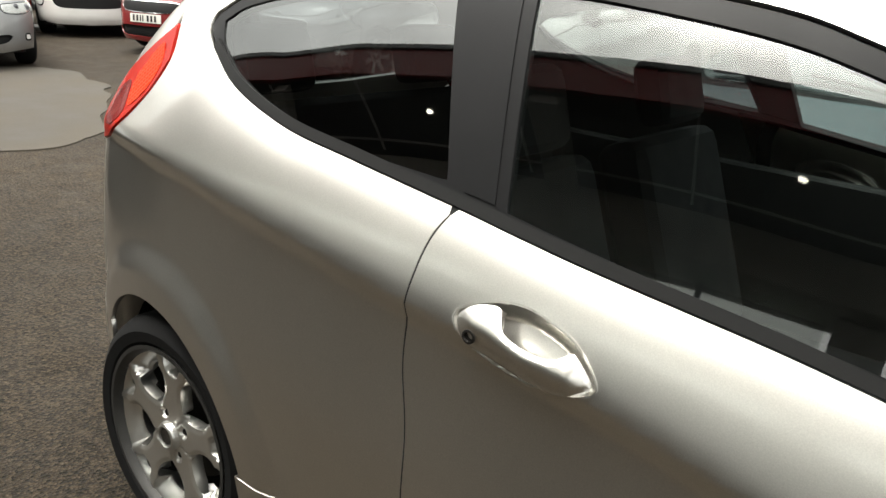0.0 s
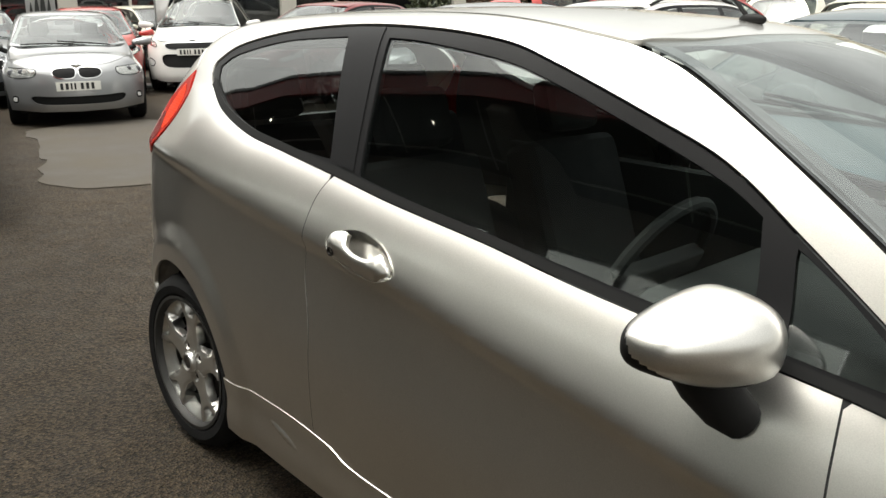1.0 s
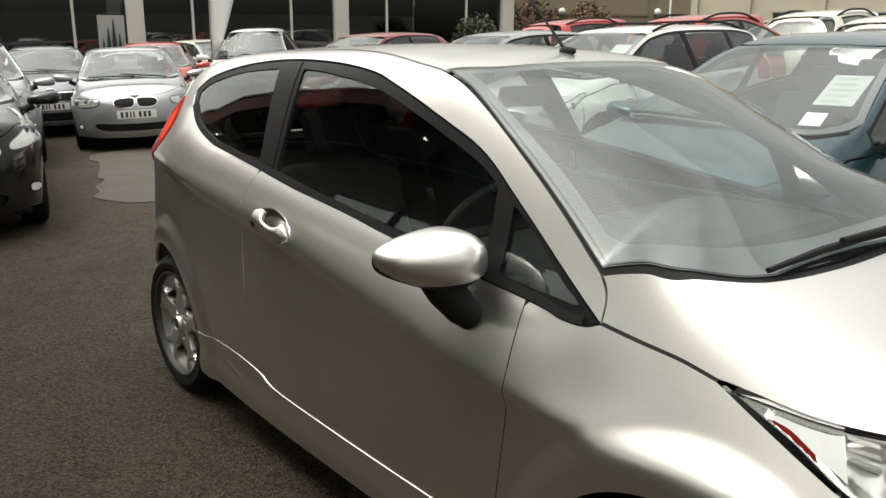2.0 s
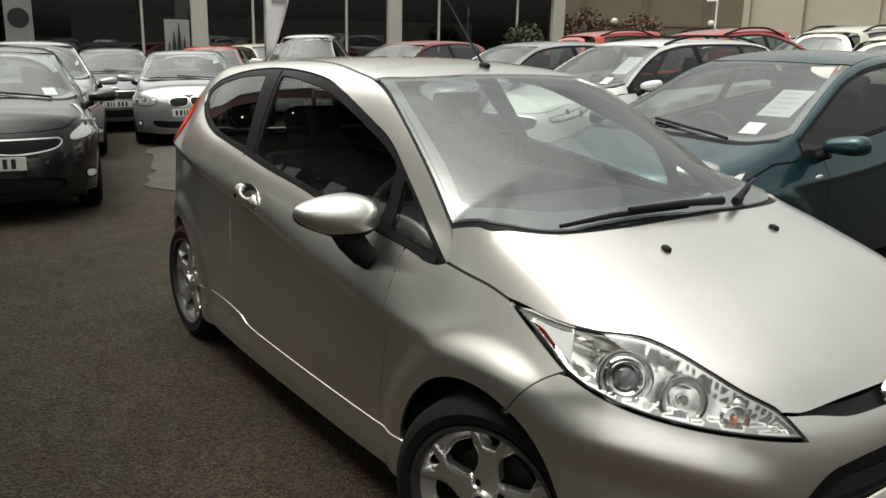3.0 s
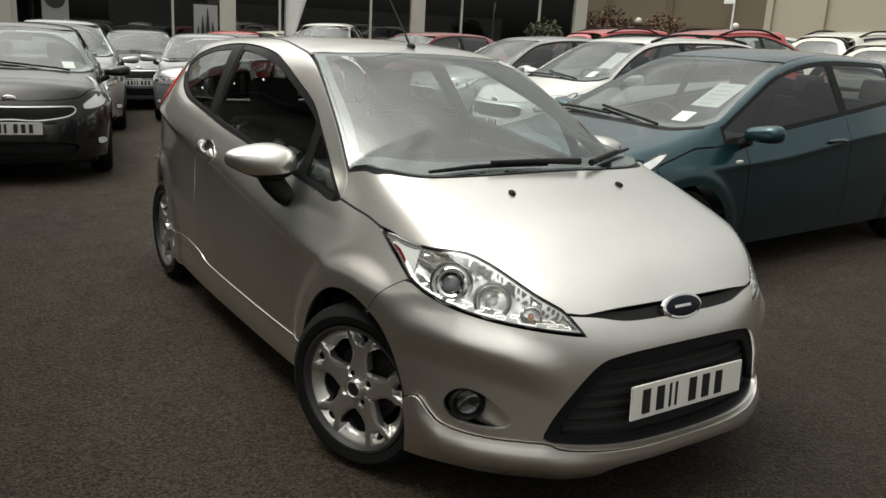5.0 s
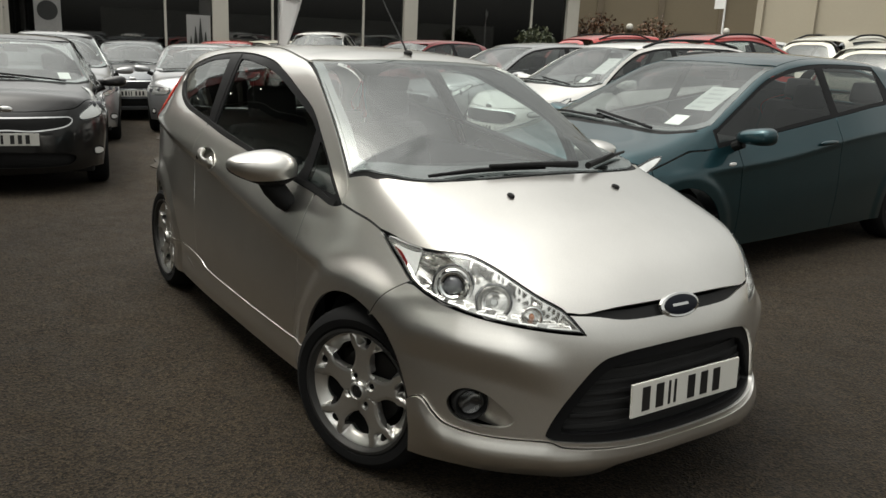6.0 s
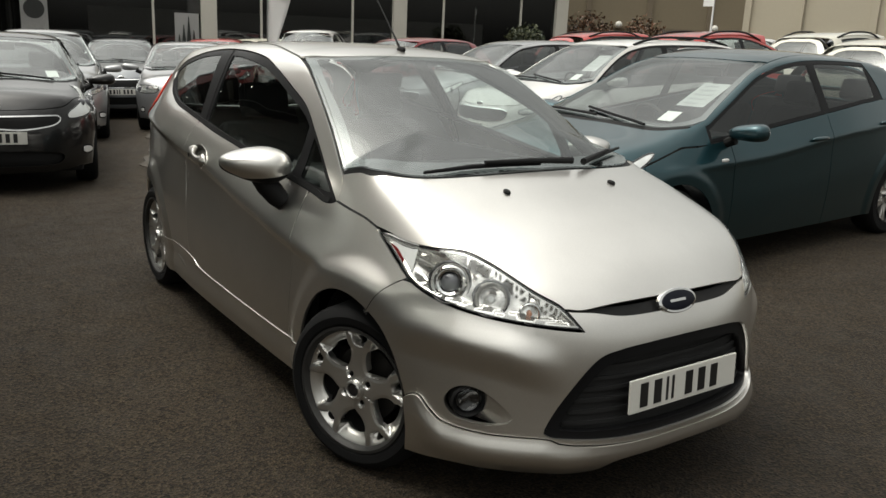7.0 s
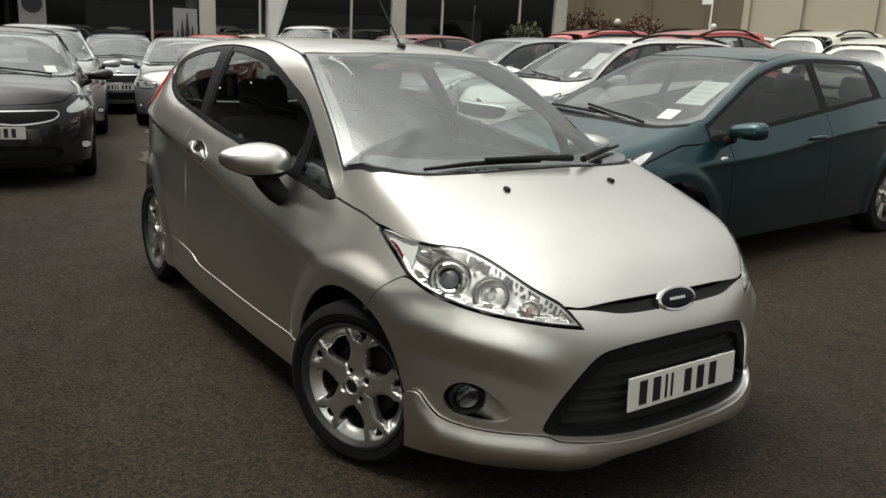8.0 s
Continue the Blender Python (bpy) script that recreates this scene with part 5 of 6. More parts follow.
    hd = np.vstack([curve([(0.20, -0.45), (0.24, 0), (0.20, 0.45)])[:-1], curve([(0.20, 0.45), (-1.35, 0.42)])[:-1], curve([(-1.35, 0.42), (-1.35, -0.42)])[:-1], curve([(-1.35, -0.42), (0.20, -0.45)])[:-1]])
    b.panel("headliner", HEADLINER, "top", hd, off=-0.03, gap=0, depth=0, step=0.08)
    return root


# chrome with the shade between headlamp bowls put into its colour
BOWLSHADE = simple("bowl_shade_chrome", (0.22, 0.22, 0.22), 0.14, metal=0.9, vary=0.1, scale=30)
LENSDARK = simple("projector_lens", (0.10, 0.10, 0.11), 0.05, coat=1.0, vary=0.05)
INDICATOR = simple("indicator_lens", (0.20, 0.19, 0.175), 0.10, metal=0.3, coat=1.0, vary=0.3, scale=20)
silver_hatchback()

# ---- the other cars of the lot ----
def car_spec(axle=1.325, hub=0.315, xf=2.2, xr=-2.1, W=0.885, H=1.47, cowl=1.22, hood=1.0, hood_f=0.78, scr=0.22, roof_r=-1.45, crease=(0.72, 0.95), cut=0.012, arch=0.355,
             plan_f=0.22, lean=0.52, tail_z=1.0, flare=0.012, k_nose=0.07, brow=0.018):
    """Proportions of a car as the curves of its skin."""
    k = W / 0.855
    return dict(
        axle=axle, hub=hub, arch=arch, flare=flare, brow=brow,
        top=[(xr - 0.05, tail_z - 0.15), (xr + 0.12, tail_z), (roof_r - 0.12, H - 0.13), (roof_r + 0.08, H - 0.065), (roof_r + 0.5, H - 0.02), (-0.3, H), (scr - 0.1, H - 0.02), (scr + 0.13, H - 0.07),
             ((scr + cowl) / 2 + 0.02, (H - 0.06 + hood + 0.05) / 2), (cowl - 0.03, hood + 0.045), (cowl + 0.15, hood), (cowl + 0.45, hood - 0.05), (xf - 0.30, (hood + hood_f) / 2 + 0.03), (xf - 0.10, hood_f), (xf, hood_f - 0.09)],
        crown=[(xr, 0.10), (-1.2, 0.05), (0, 0.05), (cowl - 0.3, 0.07), (cowl, 0.05), (xf, 0.05)],
        wide=[(xr, 0.66 * k), (xr + 0.35, 0.77 * k), (-axle, 0.825 * k), (-0.6, 0.85 * k), (0.4, 0.855 * k), (1.0, 0.847 * k), (axle, 0.838 * k), (axle + 0.4, 0.80 * k), (xf, 0.73 * k)],
        lean=[(xr, lean + 0.06), (0, lean), (1.0, lean), (axle, lean + 0.08), (xf, lean + 0.2)],
        crease=[(xr, crease[1]), (-0.6, (crease[0] * 0.3 + crease[1] * 0.7)), (0.6, (crease[0] * 0.8 + crease[1] * 0.2)), (xf, crease[0])],
        cut=cut, cut_x=(xr + 0.2, axle - 0.1), tuck=0.2,
        nose=[(0.10, xf - 0.12), (0.20, xf - 0.03), (0.32, xf), (0.52, xf - 0.01), (0.66, xf - 0.03), (hood_f, xf - 0.08), (1.2, xf - 0.3)],
        tail=[(0.15, xr + 0.10), (0.3, xr + 0.02), (0.55, xr), (0.8, xr + 0.03), (1.05, xr + 0.12), (1.5, xr + 0.3)],
        plan_f=plan_f, pow_f=2.8, plan_r=0.12, pow_r=3.0, k_top=0.05, sharp=0.62, k_nose=k_nose, k_tail=0.05, centre_f=axle - 0.25, centre_r=-axle + 0.25,
        xf=xf, xr=xr, W=W, H=H, cowl=cowl, hood=hood, hood_f=hood_f, scr=scr, roof_r=roof_r)


def far_car(name, label, spec, mat, m, lamp, mouth, upper=(), fogs=(), doors=(0.78, -0.42, -1.25), dlo=(-1.35, 1.08), belt=(0.90, 1.03), frame_mat=None, chrome=(), plate_z=0.5,
            rails=False, sticker=False, inside=True, rim_kind="star", group="cars parked around the lot", spokes=7, mouth_mat=None, step=0.05, detail=True, lamp_mat=None):
    root = empty(name, m, label, "car", group)
    b = Body(spec, root, step)
    s = spec
    A, hub, R, xf, xr, W, k = s["axle"], s["hub"], s["arch"], s["xf"], s["xr"], s["W"], s["W"] / 0.855
    st = 0.035
    cowl, scr, rr = s["cowl"], s["scr"], s["roof_r"]
    a_base = cowl - 0.26
    gutter = [(scr, -0.53 * k), (scr - 0.3, -0.495 * k), (scr - 0.7, -0.475 * k), (rr + 0.35, -0.465 * k), (rr, -0.455 * k)]
    edge = [(cowl - 0.27, -0.70 * k), (cowl * 0.6 + scr * 0.4 - 0.12, -0.63 * k), (cowl * 0.3 + scr * 0.7 - 0.03, -0.58 * k), (scr, -0.53 * k)]
    gz = np.array(b.to("side", b.p3("top", curve(gutter, st))))
    ez = np.array(b.to("side", b.p3("top", curve(edge, st))))
    line = np.vstack([ez[:-1], gz])
    zt = lambda x: np.interp(x, line[::-1, 0], line[::-1, 1])
    bl = lambda x: np.interp(x, [dlo[0], dlo[0] + 0.3, dlo[1]], [belt[1] + 0.02, belt[1], belt[0]])
    z_sill = 0.22
    # lower side panels between the shut lines
    cuts = [xf - 0.62, *doors, xr + 0.30]
    for i in range(len(cuts) - 1):
        x1, x0 = cuts[i], cuts[i + 1]
        top = [(x, float(bl(x)) if x <= dlo[1] else float(min(zt(max(x, a_base)) if x < a_base else 9, np.interp(x, [dlo[1], cowl, xf - 0.62], [belt[0], s["hood"] - 0.115, s["hood_f"] + 0.035])))) for x in np.linspace(x0, x1, 14)]
        xe = sorted({x0, x1, *[v for ax in (A, -A) for v in (ax - R, ax + R, *(ax + R * np.cos(np.linspace(0.05, 3.09, 24)))) if x0 < v < x1]}, reverse=True)
        low = []
        for x in xe:
            h_ = max([hub + math.sqrt(max(0.0, R * R - (x - ax) ** 2)) for ax in (A, -A) if abs(x - ax) < R - 1e-6], default=z_sill)
            low.append((x, h_))
        nm = ("front_wing", *["door"] * (len(doors) - 1), "rear_wing")[i]
        o = np.vstack([curve(top, st)[:-1], curve([top[-1], low[0]], st)[:-1], *[curve([p, q], st)[:-1] for p, q in zip(low, low[1:])], curve([low[-1], top[0]], st)[:-1]])
        b.panel(nm, mat, "side", o, both=True, gap=0.003, depth=0.01)
        if nm == "front_wing" and detail:
            for sg in (-1, 1):
                q = b.p3("side", [(A - R - 0.075, float(b.sh.crease(np.array(A - R))) + 0.02)])[0]
                part("side_repeater", blob((q[0], sg * -(q[1] - 0.002), q[2]), (0.036, 0.007, 0.013), 2.4, 14, 8), PEARL, root, smooth=True)
        if nm == "door" and detail:
            for sg in (-1, 1):
                zc = float(b.sh.crease(np.array(x0 + 0.2))) + 0.02
                q = b.p3("side", [(x0 + 0.17, zc)])[0]
                bm = blob((q[0], sg * -(q[1] - 0.014), q[2]), (0.10, 0.018, 0.016), 2.6, 14, 8)
                part("door_handle", bm, mat, root, smooth=True)
    # pillars and cant rail above the belt
    dl = lambda x: float(zt(x)) - 0.038
    xs = np.linspace(dlo[0] + 0.10, dlo[1], 40)
    arc = [(x, max(dl(x), float(bl(x)) + 0.012)) for x in xs]
    rear = [(xr + 0.30, float(bl(dlo[0])) - 0.01)]
    band = np.vstack([line, curve([tuple(gz[-1]), (rr - 0.06, gz[-1][1] - 0.10), (xr + 0.26, 1.12), rear[0]], st)[1:], curve([rear[0], (dlo[0], float(bl(dlo[0])))], st)[1:], curve([(dlo[0], float(bl(dlo[0]))), (dlo[0] + 0.02, float(bl(dlo[0])) + 0.1), arc[0]], st)[1:-1], arc,
                      curve([arc[-1], tuple(line[0])], st)[1:-1]])
    b.panel("body_side", mat, "side", band, both=True, gap=0.001, depth=0.01, step=0.04)
    whole = np.vstack([[(x, float(bl(x))) for x in np.linspace(dlo[0], dlo[1], 40)], arc[::-1], curve([arc[0], (dlo[0] + 0.02, float(bl(dlo[0])) + 0.1), (dlo[0], float(bl(dlo[0])))], st)[1:-1]])
    panes, ds = [], [dlo[1] - 0.30, *[d for d in doors[1:] if d > dlo[0] + 0.15], dlo[0] + 0.06]
    ds[0] = dlo[1] - 0.10
    for x1, x0 in zip(ds, ds[1:]):
        xx = np.linspace(x0 + 0.045, x1 - 0.045, 16)
        lo = [(x, float(bl(x)) + 0.028) for x in xx]
        hi = [(x, max(dl(x), float(bl(x)) + 0.012) - 0.026 if x > arc[0][0] else min(dl(max(x, arc[0][0])) - 0.03, float(bl(x)) + 0.11)) for x in xx]
        ok = [i for i in range(16) if hi[i][1] - lo[i][1] > 0.03]
        if len(ok) > 2:
            panes.append(np.vstack([[lo[i] for i in ok], [hi[i] for i in ok[::-1]]]))
    b.panel("window_frame", BLACKTRIM, "side", whole, holes=panes, off=-0.003, gap=0.002, depth=0.01, both=True)
    for p in panes:
        b.panel("side_window", TINTGLASS, "side", p, off=-0.006, gap=-0.002, depth=0, both=True)
    # top panels
    def both_halves(h):
        return np.vstack([h, (h * (1, -1))[::-1][1:-1]])
    rf = [(scr, -0.53 * k), (scr + 0.085, -0.36 * k), (scr + 0.105, 0.0)]
    half = np.vstack([[(rr - 0.02, 0.0)], curve([(rr - 0.02, 0.0), gutter[-1]], st)[1:-1], curve(gutter[::-1], st)[:-1], curve(rf, st)])
    b.panel("roof", mat, "top", both_halves(half), gap=0.004)
    base = [(cowl - 0.27, -0.70 * k), (cowl - 0.13, -0.655 * k), (cowl + 0.02, -0.50 * k), (cowl + 0.07, 0.0)]
    half = np.vstack([curve(base[::-1], st)[:-1], curve(edge, st)[:-1], curve(rf, st)])
    ws = both_halves(half)
    bow = b.sh.bowed(edge, base)
    b.panel("windscreen", SCREEN, "top", ws, off=-0.003, gap=0.004, depth=0, height=bow)
    ctr = np.array([(scr + cowl) / 2, 0.0])
    b.panel("screen_border", GLOSSBLACK, "top", ws, holes=[ctr + (ws - ctr) * (0.90, 0.92)], off=-0.009, gap=0.003, depth=0, height=bow)
    hr = [(cowl - 0.26, -0.705 * k), (cowl - 0.07, -0.665 * k), (cowl + 0.09, -0.50 * k), (cowl + 0.14, 0.0)]
    cw = np.vstack([curve(base[::-1], st), curve(hr, st)])
    b.panel("scuttle", ROUGHBLACK, "top", both_halves(cw), off=-0.010, gap=-0.004, depth=0)
    ws_side = b.to("top", b.p3("side", [(x, float(np.interp(x, [dlo[1], cowl, xf - 0.62], [belt[0], s["hood"] - 0.115, s["hood_f"] + 0.035])) + 0.003) for x in np.linspace(a_base, xf - 0.62, 24)]))
    fr = [ws_side[-1], (xf - 0.30, -0.60 * k), (xf - 0.16, -0.42 * k), (xf - 0.105, -0.2 * k), (xf - 0.095, 0.0)]
    half = np.vstack([curve(hr[::-1], st), ws_side[:-1], curve(fr, st)])
    b.panel("bonnet", mat, "top", both_halves(half), gap=0.003)
    # nose
    fn = b.to("nose", b.p3("top", curve(fr, st)))
    seam = b.to("nose", b.p3("side", curve([(xf - 0.62, s["hood_f"] + 0.03), (xf - 0.60, 0.55), (A + R * 0.97, hub + 0.1), (A + R + 0.01, 0.22)], st)))
    half = np.vstack([fn[::-1], seam[1:], [(seam[-1][0] * 0.5, 0.20)], [(0.0, 0.19)]])
    full = np.vstack([half[:-1], (half * (-1, 1))[::-1][:-1]])
    sym = lambda pts: np.vstack([curve(pts, 0.03)[:-1], (curve(pts, 0.03) * (-1, 1))[::-1][:-1]])
    holes = [sym(mouth)]
    b.panel("front_bumper", mat, "nose", full, holes=holes, gap=0.002)
    b.panel("lower_grille", mouth_mat or ROUGHBLACK, "nose", inset(sym(mouth), -0.008), off=-0.03, gap=0, depth=0)
    for u in upper:
        o = ring(u, 0.02)
        for sg in (1, -1) if min(p[0] for p in u) > 0 else (1,):
            oo = np.array(o) * (sg, 1)
            b.panel("grille", ROUGHBLACK, "nose", oo, off=0.004, gap=0, depth=0.01)
            b.panel("grille_rim", CHROME, "nose", inset(oo, -0.012), holes=[oo], off=0.006, gap=0, depth=0.012)
    for c in chrome:
        b.panel("chrome_strip", CHROME, "nose", sym(c), off=0.006, gap=0, depth=0.01)
    for sg in (1, -1):
        hl = new("headlamp")
        hl.parent = root
        o = np.array(ring(lamp, 0.03)) * (sg, 1)
        b.panel("housing", GLOSSBLACK, "nose", o, off=0.003, gap=0, depth=0.01, parent=hl, step=0.03)
        b.panel("reflector", lamp_mat or REFLECTOR, "nose", inset(o, 0.012), off=lambda v: 0.0065 + 0.002 * np.sin(v[:, 0] * 70), gap=0, depth=0.002, parent=hl, step=0.03)
        b.panel("lens", LENSGLASS, "nose", o, off=0.010, gap=0.002, depth=0.008, parent=hl, step=0.04)
        u0, z0 = np.array(lamp).mean(0)
        for du, r in ((0.07, 0.042), (-0.07, 0.036)):
            c3 = b.p3("nose", [(sg * (u0 + du), z0 - du * 0.1)])[0]
            bm = blob(c3, (r * 0.35, r, r), 2.0, 16, 10)
            part("bulb_bowl", bm, LENSDARK, hl, smooth=True)
        for f in fogs:
            o = np.array(ring(f, 0.02)) * (sg, 1)
            b.panel("fog_bezel", ROUGHBLACK, "nose", o, off=0.003, gap=0, depth=0.01)
            b.panel("fog_lamp", PEARL, "nose", inset(o, 0.018), off=0.006, gap=0, depth=0.004)
    xs_, at = [], -0.222
    for w in (0.05, 0.05, 0.03, 0.03, 0, 0.05, 0.05, 0.05):
        if w:
            xs_.append((at + w / 2, w))
            at += w + 0.012
        else:
            at += 0.03
    c3 = b.p3("nose", [(0.0, plate_z)])[0]
    plate(root, pose(c3[0] + 0.010, 0, plate_z, 0, -4, 0), xs_)
    part("badge", blob((b.p3("nose", [(0.0, s["hood_f"] - 0.02)])[0][0] + 0.01, 0, s["hood_f"] - 0.02), (0.010, 0.06, 0.03), 2.2, 20, 10), CHROME, root, smooth=True)
    # tail
    gate = [(0.0, s["H"] - 0.12), (0.45, s["H"] - 0.13), (0.66, s["H"] - 0.22), (0.70, 0.95), (0.66, 0.6), (0.0, 0.55)]
    gl = [(0.0, s["H"] - 0.17), (0.40, s["H"] - 0.18), (0.54, s["H"] - 0.26), (0.52, 1.06), (0.0, 1.02)]
    b.panel("tailgate", mat, "stern", sym(gate), holes=[sym(gl)], step=0.06)
    b.panel("rear_window", PRIVACY, "stern", sym(gl), off=-0.004, gap=-0.003, depth=0, step=0.06)
    rb = b.to("stern", b.p3("side", curve([(xr + 0.30, 0.55), (xr + 0.30, 0.22)], st)))
    b.panel("rear_bumper", mat, "stern", np.vstack([h_ := np.vstack([[(0.0, 0.548)], [(0.66, 0.598)], rb, [(0.0, 0.22)]]), (h_ * (-1, 1))[::-1][1:-1]]), step=0.06)
    for sg in (1, -1):
        o = loop([(0.70, 0.98), (0.72, 0.80), (0.95, 0.82)], [(0.95, 0.82), (0.98, 0.98), (0.72, 1.06), (0.70, 0.98)], step=0.03) * (sg, 1)
        b.panel("tail_lamp", REDLENS, "stern", o, off=0.006, gap=0, depth=0.02)
    # mirrors, wipers, wheels, underside, cabin
    for sg in (1, -1):
        mr = new("door_mirror")
        mr.parent = root
        x0 = dlo[1] - 0.30
        part("mirror_cap", blob((x0, sg * (W + 0.075), belt[0] + 0.085), (0.095, 0.135, 0.078), 3.0, 28, 16, lambda c: (c.x if c.x > 0 else c.x * 0.5, c.y, (c.z if c.z > 0 else c.z * 0.7) * (0.82 + 0.18 * sg * c.y) + 0.10 * sg * c.y)), mat, mr, smooth=True)
        part("mirror_arm", tube([(x0 + 0.02, sg * (W - 0.02), belt[0] + 0.04), (x0 + 0.04, sg * (W - 0.12), belt[0] - 0.01)], [0.035, 0.03], 10), ROUGHBLACK, mr, smooth=True)
    for y0, y1 in ((0.50, -0.15), (0.05, -0.60)):
        P3 = b.p3("top", curve([(cowl + 0.05, y0), (cowl + 0.01, (y0 + y1) / 2), (cowl - 0.07, y1)], 0.15))
        part("wiper", tube([Vector(p) + Vector((0, 0, 0.016)) for p in P3], 0.010, 6), BLACKTRIM, root, smooth=True)
    if rails:
        for sg in (1, -1):
            g = b.p3("top", curve([(scr - 0.12, sg * -0.50 * k), (scr - 0.5, sg * -0.475 * k), (rr + 0.15, sg * -0.465 * k)], 0.12))
            n = len(g)
            part("roof_rail", tube([Vector(p) + Vector((0, 0, 0.055 * min(1, 4 * min(i, n - 1 - i) / n) + 0.0)) for i, p in enumerate(g)], 0.016, 8), ROUGHBLACK, root, smooth=True)
    if sticker:
        c3 = np.array((cowl - 0.20, 0.47 * k, float(bow(cowl - 0.20, 0.47 * k))))
        n3 = b.sh.normal(b.p3("top", [(cowl - 0.20, 0.30 * k)]))[0]
        q = Vector(n3).to_track_quat("Z", "Y").to_matrix().to_4x4()
        card = new("price_card")
        card.parent = root
        card.matrix_local = Matrix.Translation(Vector(c3 - n3 * 0.022)) @ q
        part("card", boxed(-0.055, 0.055, -0.075, 0.075, -0.001, 0.001), PAPER, card)
        if sticker == "sheet":
            c3 = np.array((cowl - 0.55, 0.45 * k, float(bow(cowl - 0.55, 0.45 * k))))
            n3 = b.sh.normal(b.p3("top", [(cowl - 0.55, 0.25 * k)]))[0]
            q = Vector(n3).to_track_quat("Z", "Y").to_matrix().to_4x4()
            sh = new("price_sheet")
            sh.parent = root
            sh.matrix_local = Matrix.Translation(Vector(c3 - n3 * 0.034)) @ q
            part("sheet", boxed(-0.105, 0.105, -0.19, 0.19, -0.001, 0.001), SHEETPAPER, sh)
            for r_ in (0.14, 0.07, 0.0, -0.07, -0.14):
                part("print_bar", boxed(-0.07, 0.07 - abs(r_) * 0.25, r_ - 0.012, r_ + 0.012, 0.0012, 0.002), GREYPRINT, sh)
    part("underbody", boxed(xr + 0.3, xf - 0.35, -W + 0.17, W - 0.17, 0.17, 0.42, bevel=0.03), DARKVOID, root)
    for ax in (A, -A):
        for sg in (1, -1):
            bm = revolve([(R + 0.015, 0.0), (R + 0.015, 0.24), (0.02, 0.24)], 24)
            bm.transform(pose(ax, -sg * (W - 0.16), hub, 0, 0, 0 if sg > 0 else 180))
            bmesh.ops.bisect_plane(bm, geom=bm.verts[:] + bm.edges[:] + bm.faces[:], plane_co=(0, 0, 0.30), plane_no=(0, 0, 1), clear_inner=True)
            part("wheel_house", bm, DARKVOID, root, smooth=True)
    add_wheels(root, A, -A, hub, W - 0.035, hub, hub - 0.095, 0.205, spokes, rim_kind)
    if inside:
        cabin(root, cowl - 0.55, -0.15, -1.0, W - 0.17, floor_z=0.36, dash_z=belt[0] + 0.02, roof_z=s["H"] - 0.07)
    return root


def stand(x, y, heading):
    """A pose on the sloping lot."""
    z = ground_z(x, y)
    dx, dy = (ground_z(x + 1.3, y) - ground_z(x - 1.3, y)) / 2.6, (ground_z(x, y + 1.3) - ground_z(x, y - 1.3)) / 2.6
    n = Vector((-dx, -dy, 1)).normalized()
    f = Vector((math.cos(radians(heading)), math.sin(radians(heading)), 0))
    f = (f - n * f.dot(n)).normalized()
    l_ = n.cross(f)
    return Matrix(((f.x, l_.x, n.x, x), (f.y, l_.y, n.y, y), (f.z, l_.z, n.z, z), (0, 0, 0, 1)))


SWEPT = [(0.62, 0.66), (0.80, 0.70), (0.98, 0.78), (1.10, 0.86), (1.02, 0.865), (0.85, 0.80), (0.70, 0.745), (0.58, 0.71)]
ROUND = [(0.50, 0.640), (0.66, 0.615), (0.82, 0.635), (0.95, 0.70), (0.97, 0.745), (0.80, 0.752), (0.62, 0.742), (0.49, 0.725)]
LOWMOUTH = [(0.0, 0.40), (0.30, 0.40), (0.50, 0.38), (0.55, 0.33), (0.45, 0.275), (0.0, 0.265)]
FOG = [(0.72, 0.415), (0.80, 0.425), (0.88, 0.40), (0.885, 0.35), (0.80, 0.33), (0.72, 0.35)]
WIDELAMP = [(0.61, 0.675), (0.80, 0.690), (0.98, 0.745), (1.10, 0.83), (1.19, 0.935), (1.13, 0.955), (0.98, 0.895), (0.82, 0.835), (0.67, 0.775), (0.59, 0.725)]

far_car("hatchback_car", "dark teal metallic five-door hatchback with price sheet in the windscreen", car_spec(H=1.475, cowl=1.24, hood=1.0, scr=0.12, hood_f=0.76, roof_r=-1.32, crease=(0.74, 0.97), cut=0.007, brow=0.011),
        TEAL, stand(-0.58, 3.40, -91), SWEPT, LOWMOUTH, upper=[[(-0.40, 0.60), (0.0, 0.62), (0.40, 0.60), (0.36, 0.48), (0.0, 0.46), (-0.36, 0.48)]], fogs=[FOG], sticker="sheet", doors=(0.80, -0.30, -1.20), dlo=(-1.08, 1.10), belt=(0.885, 1.09), step=0.018, lamp_mat=PEARL)
far_car("hatchback_car", "dark grey five-door hatchback with chrome-edged grille facing the lane", car_spec(H=1.47, cowl=1.25, hood=1.0, hood_f=0.80), DARKGREY, stand(-6.78, -0.87, -10), WIDELAMP, [(0.0, 0.40), (0.30, 0.39), (0.50, 0.36), (0.50, 0.30), (0.40, 0.265), (0.0, 0.26)],
        upper=[[(-0.50, 0.700), (-0.40, 0.705), (0.0, 0.700), (0.40, 0.705), (0.50, 0.700), (0.50, 0.665), (0.42, 0.625), (0.20, 0.595), (0.0, 0.605), (-0.20, 0.595), (-0.42, 0.625), (-0.50, 0.665)]], fogs=[FOG], sticker=True, plate_z=0.52, step=0.04, lamp_mat=PEARL)
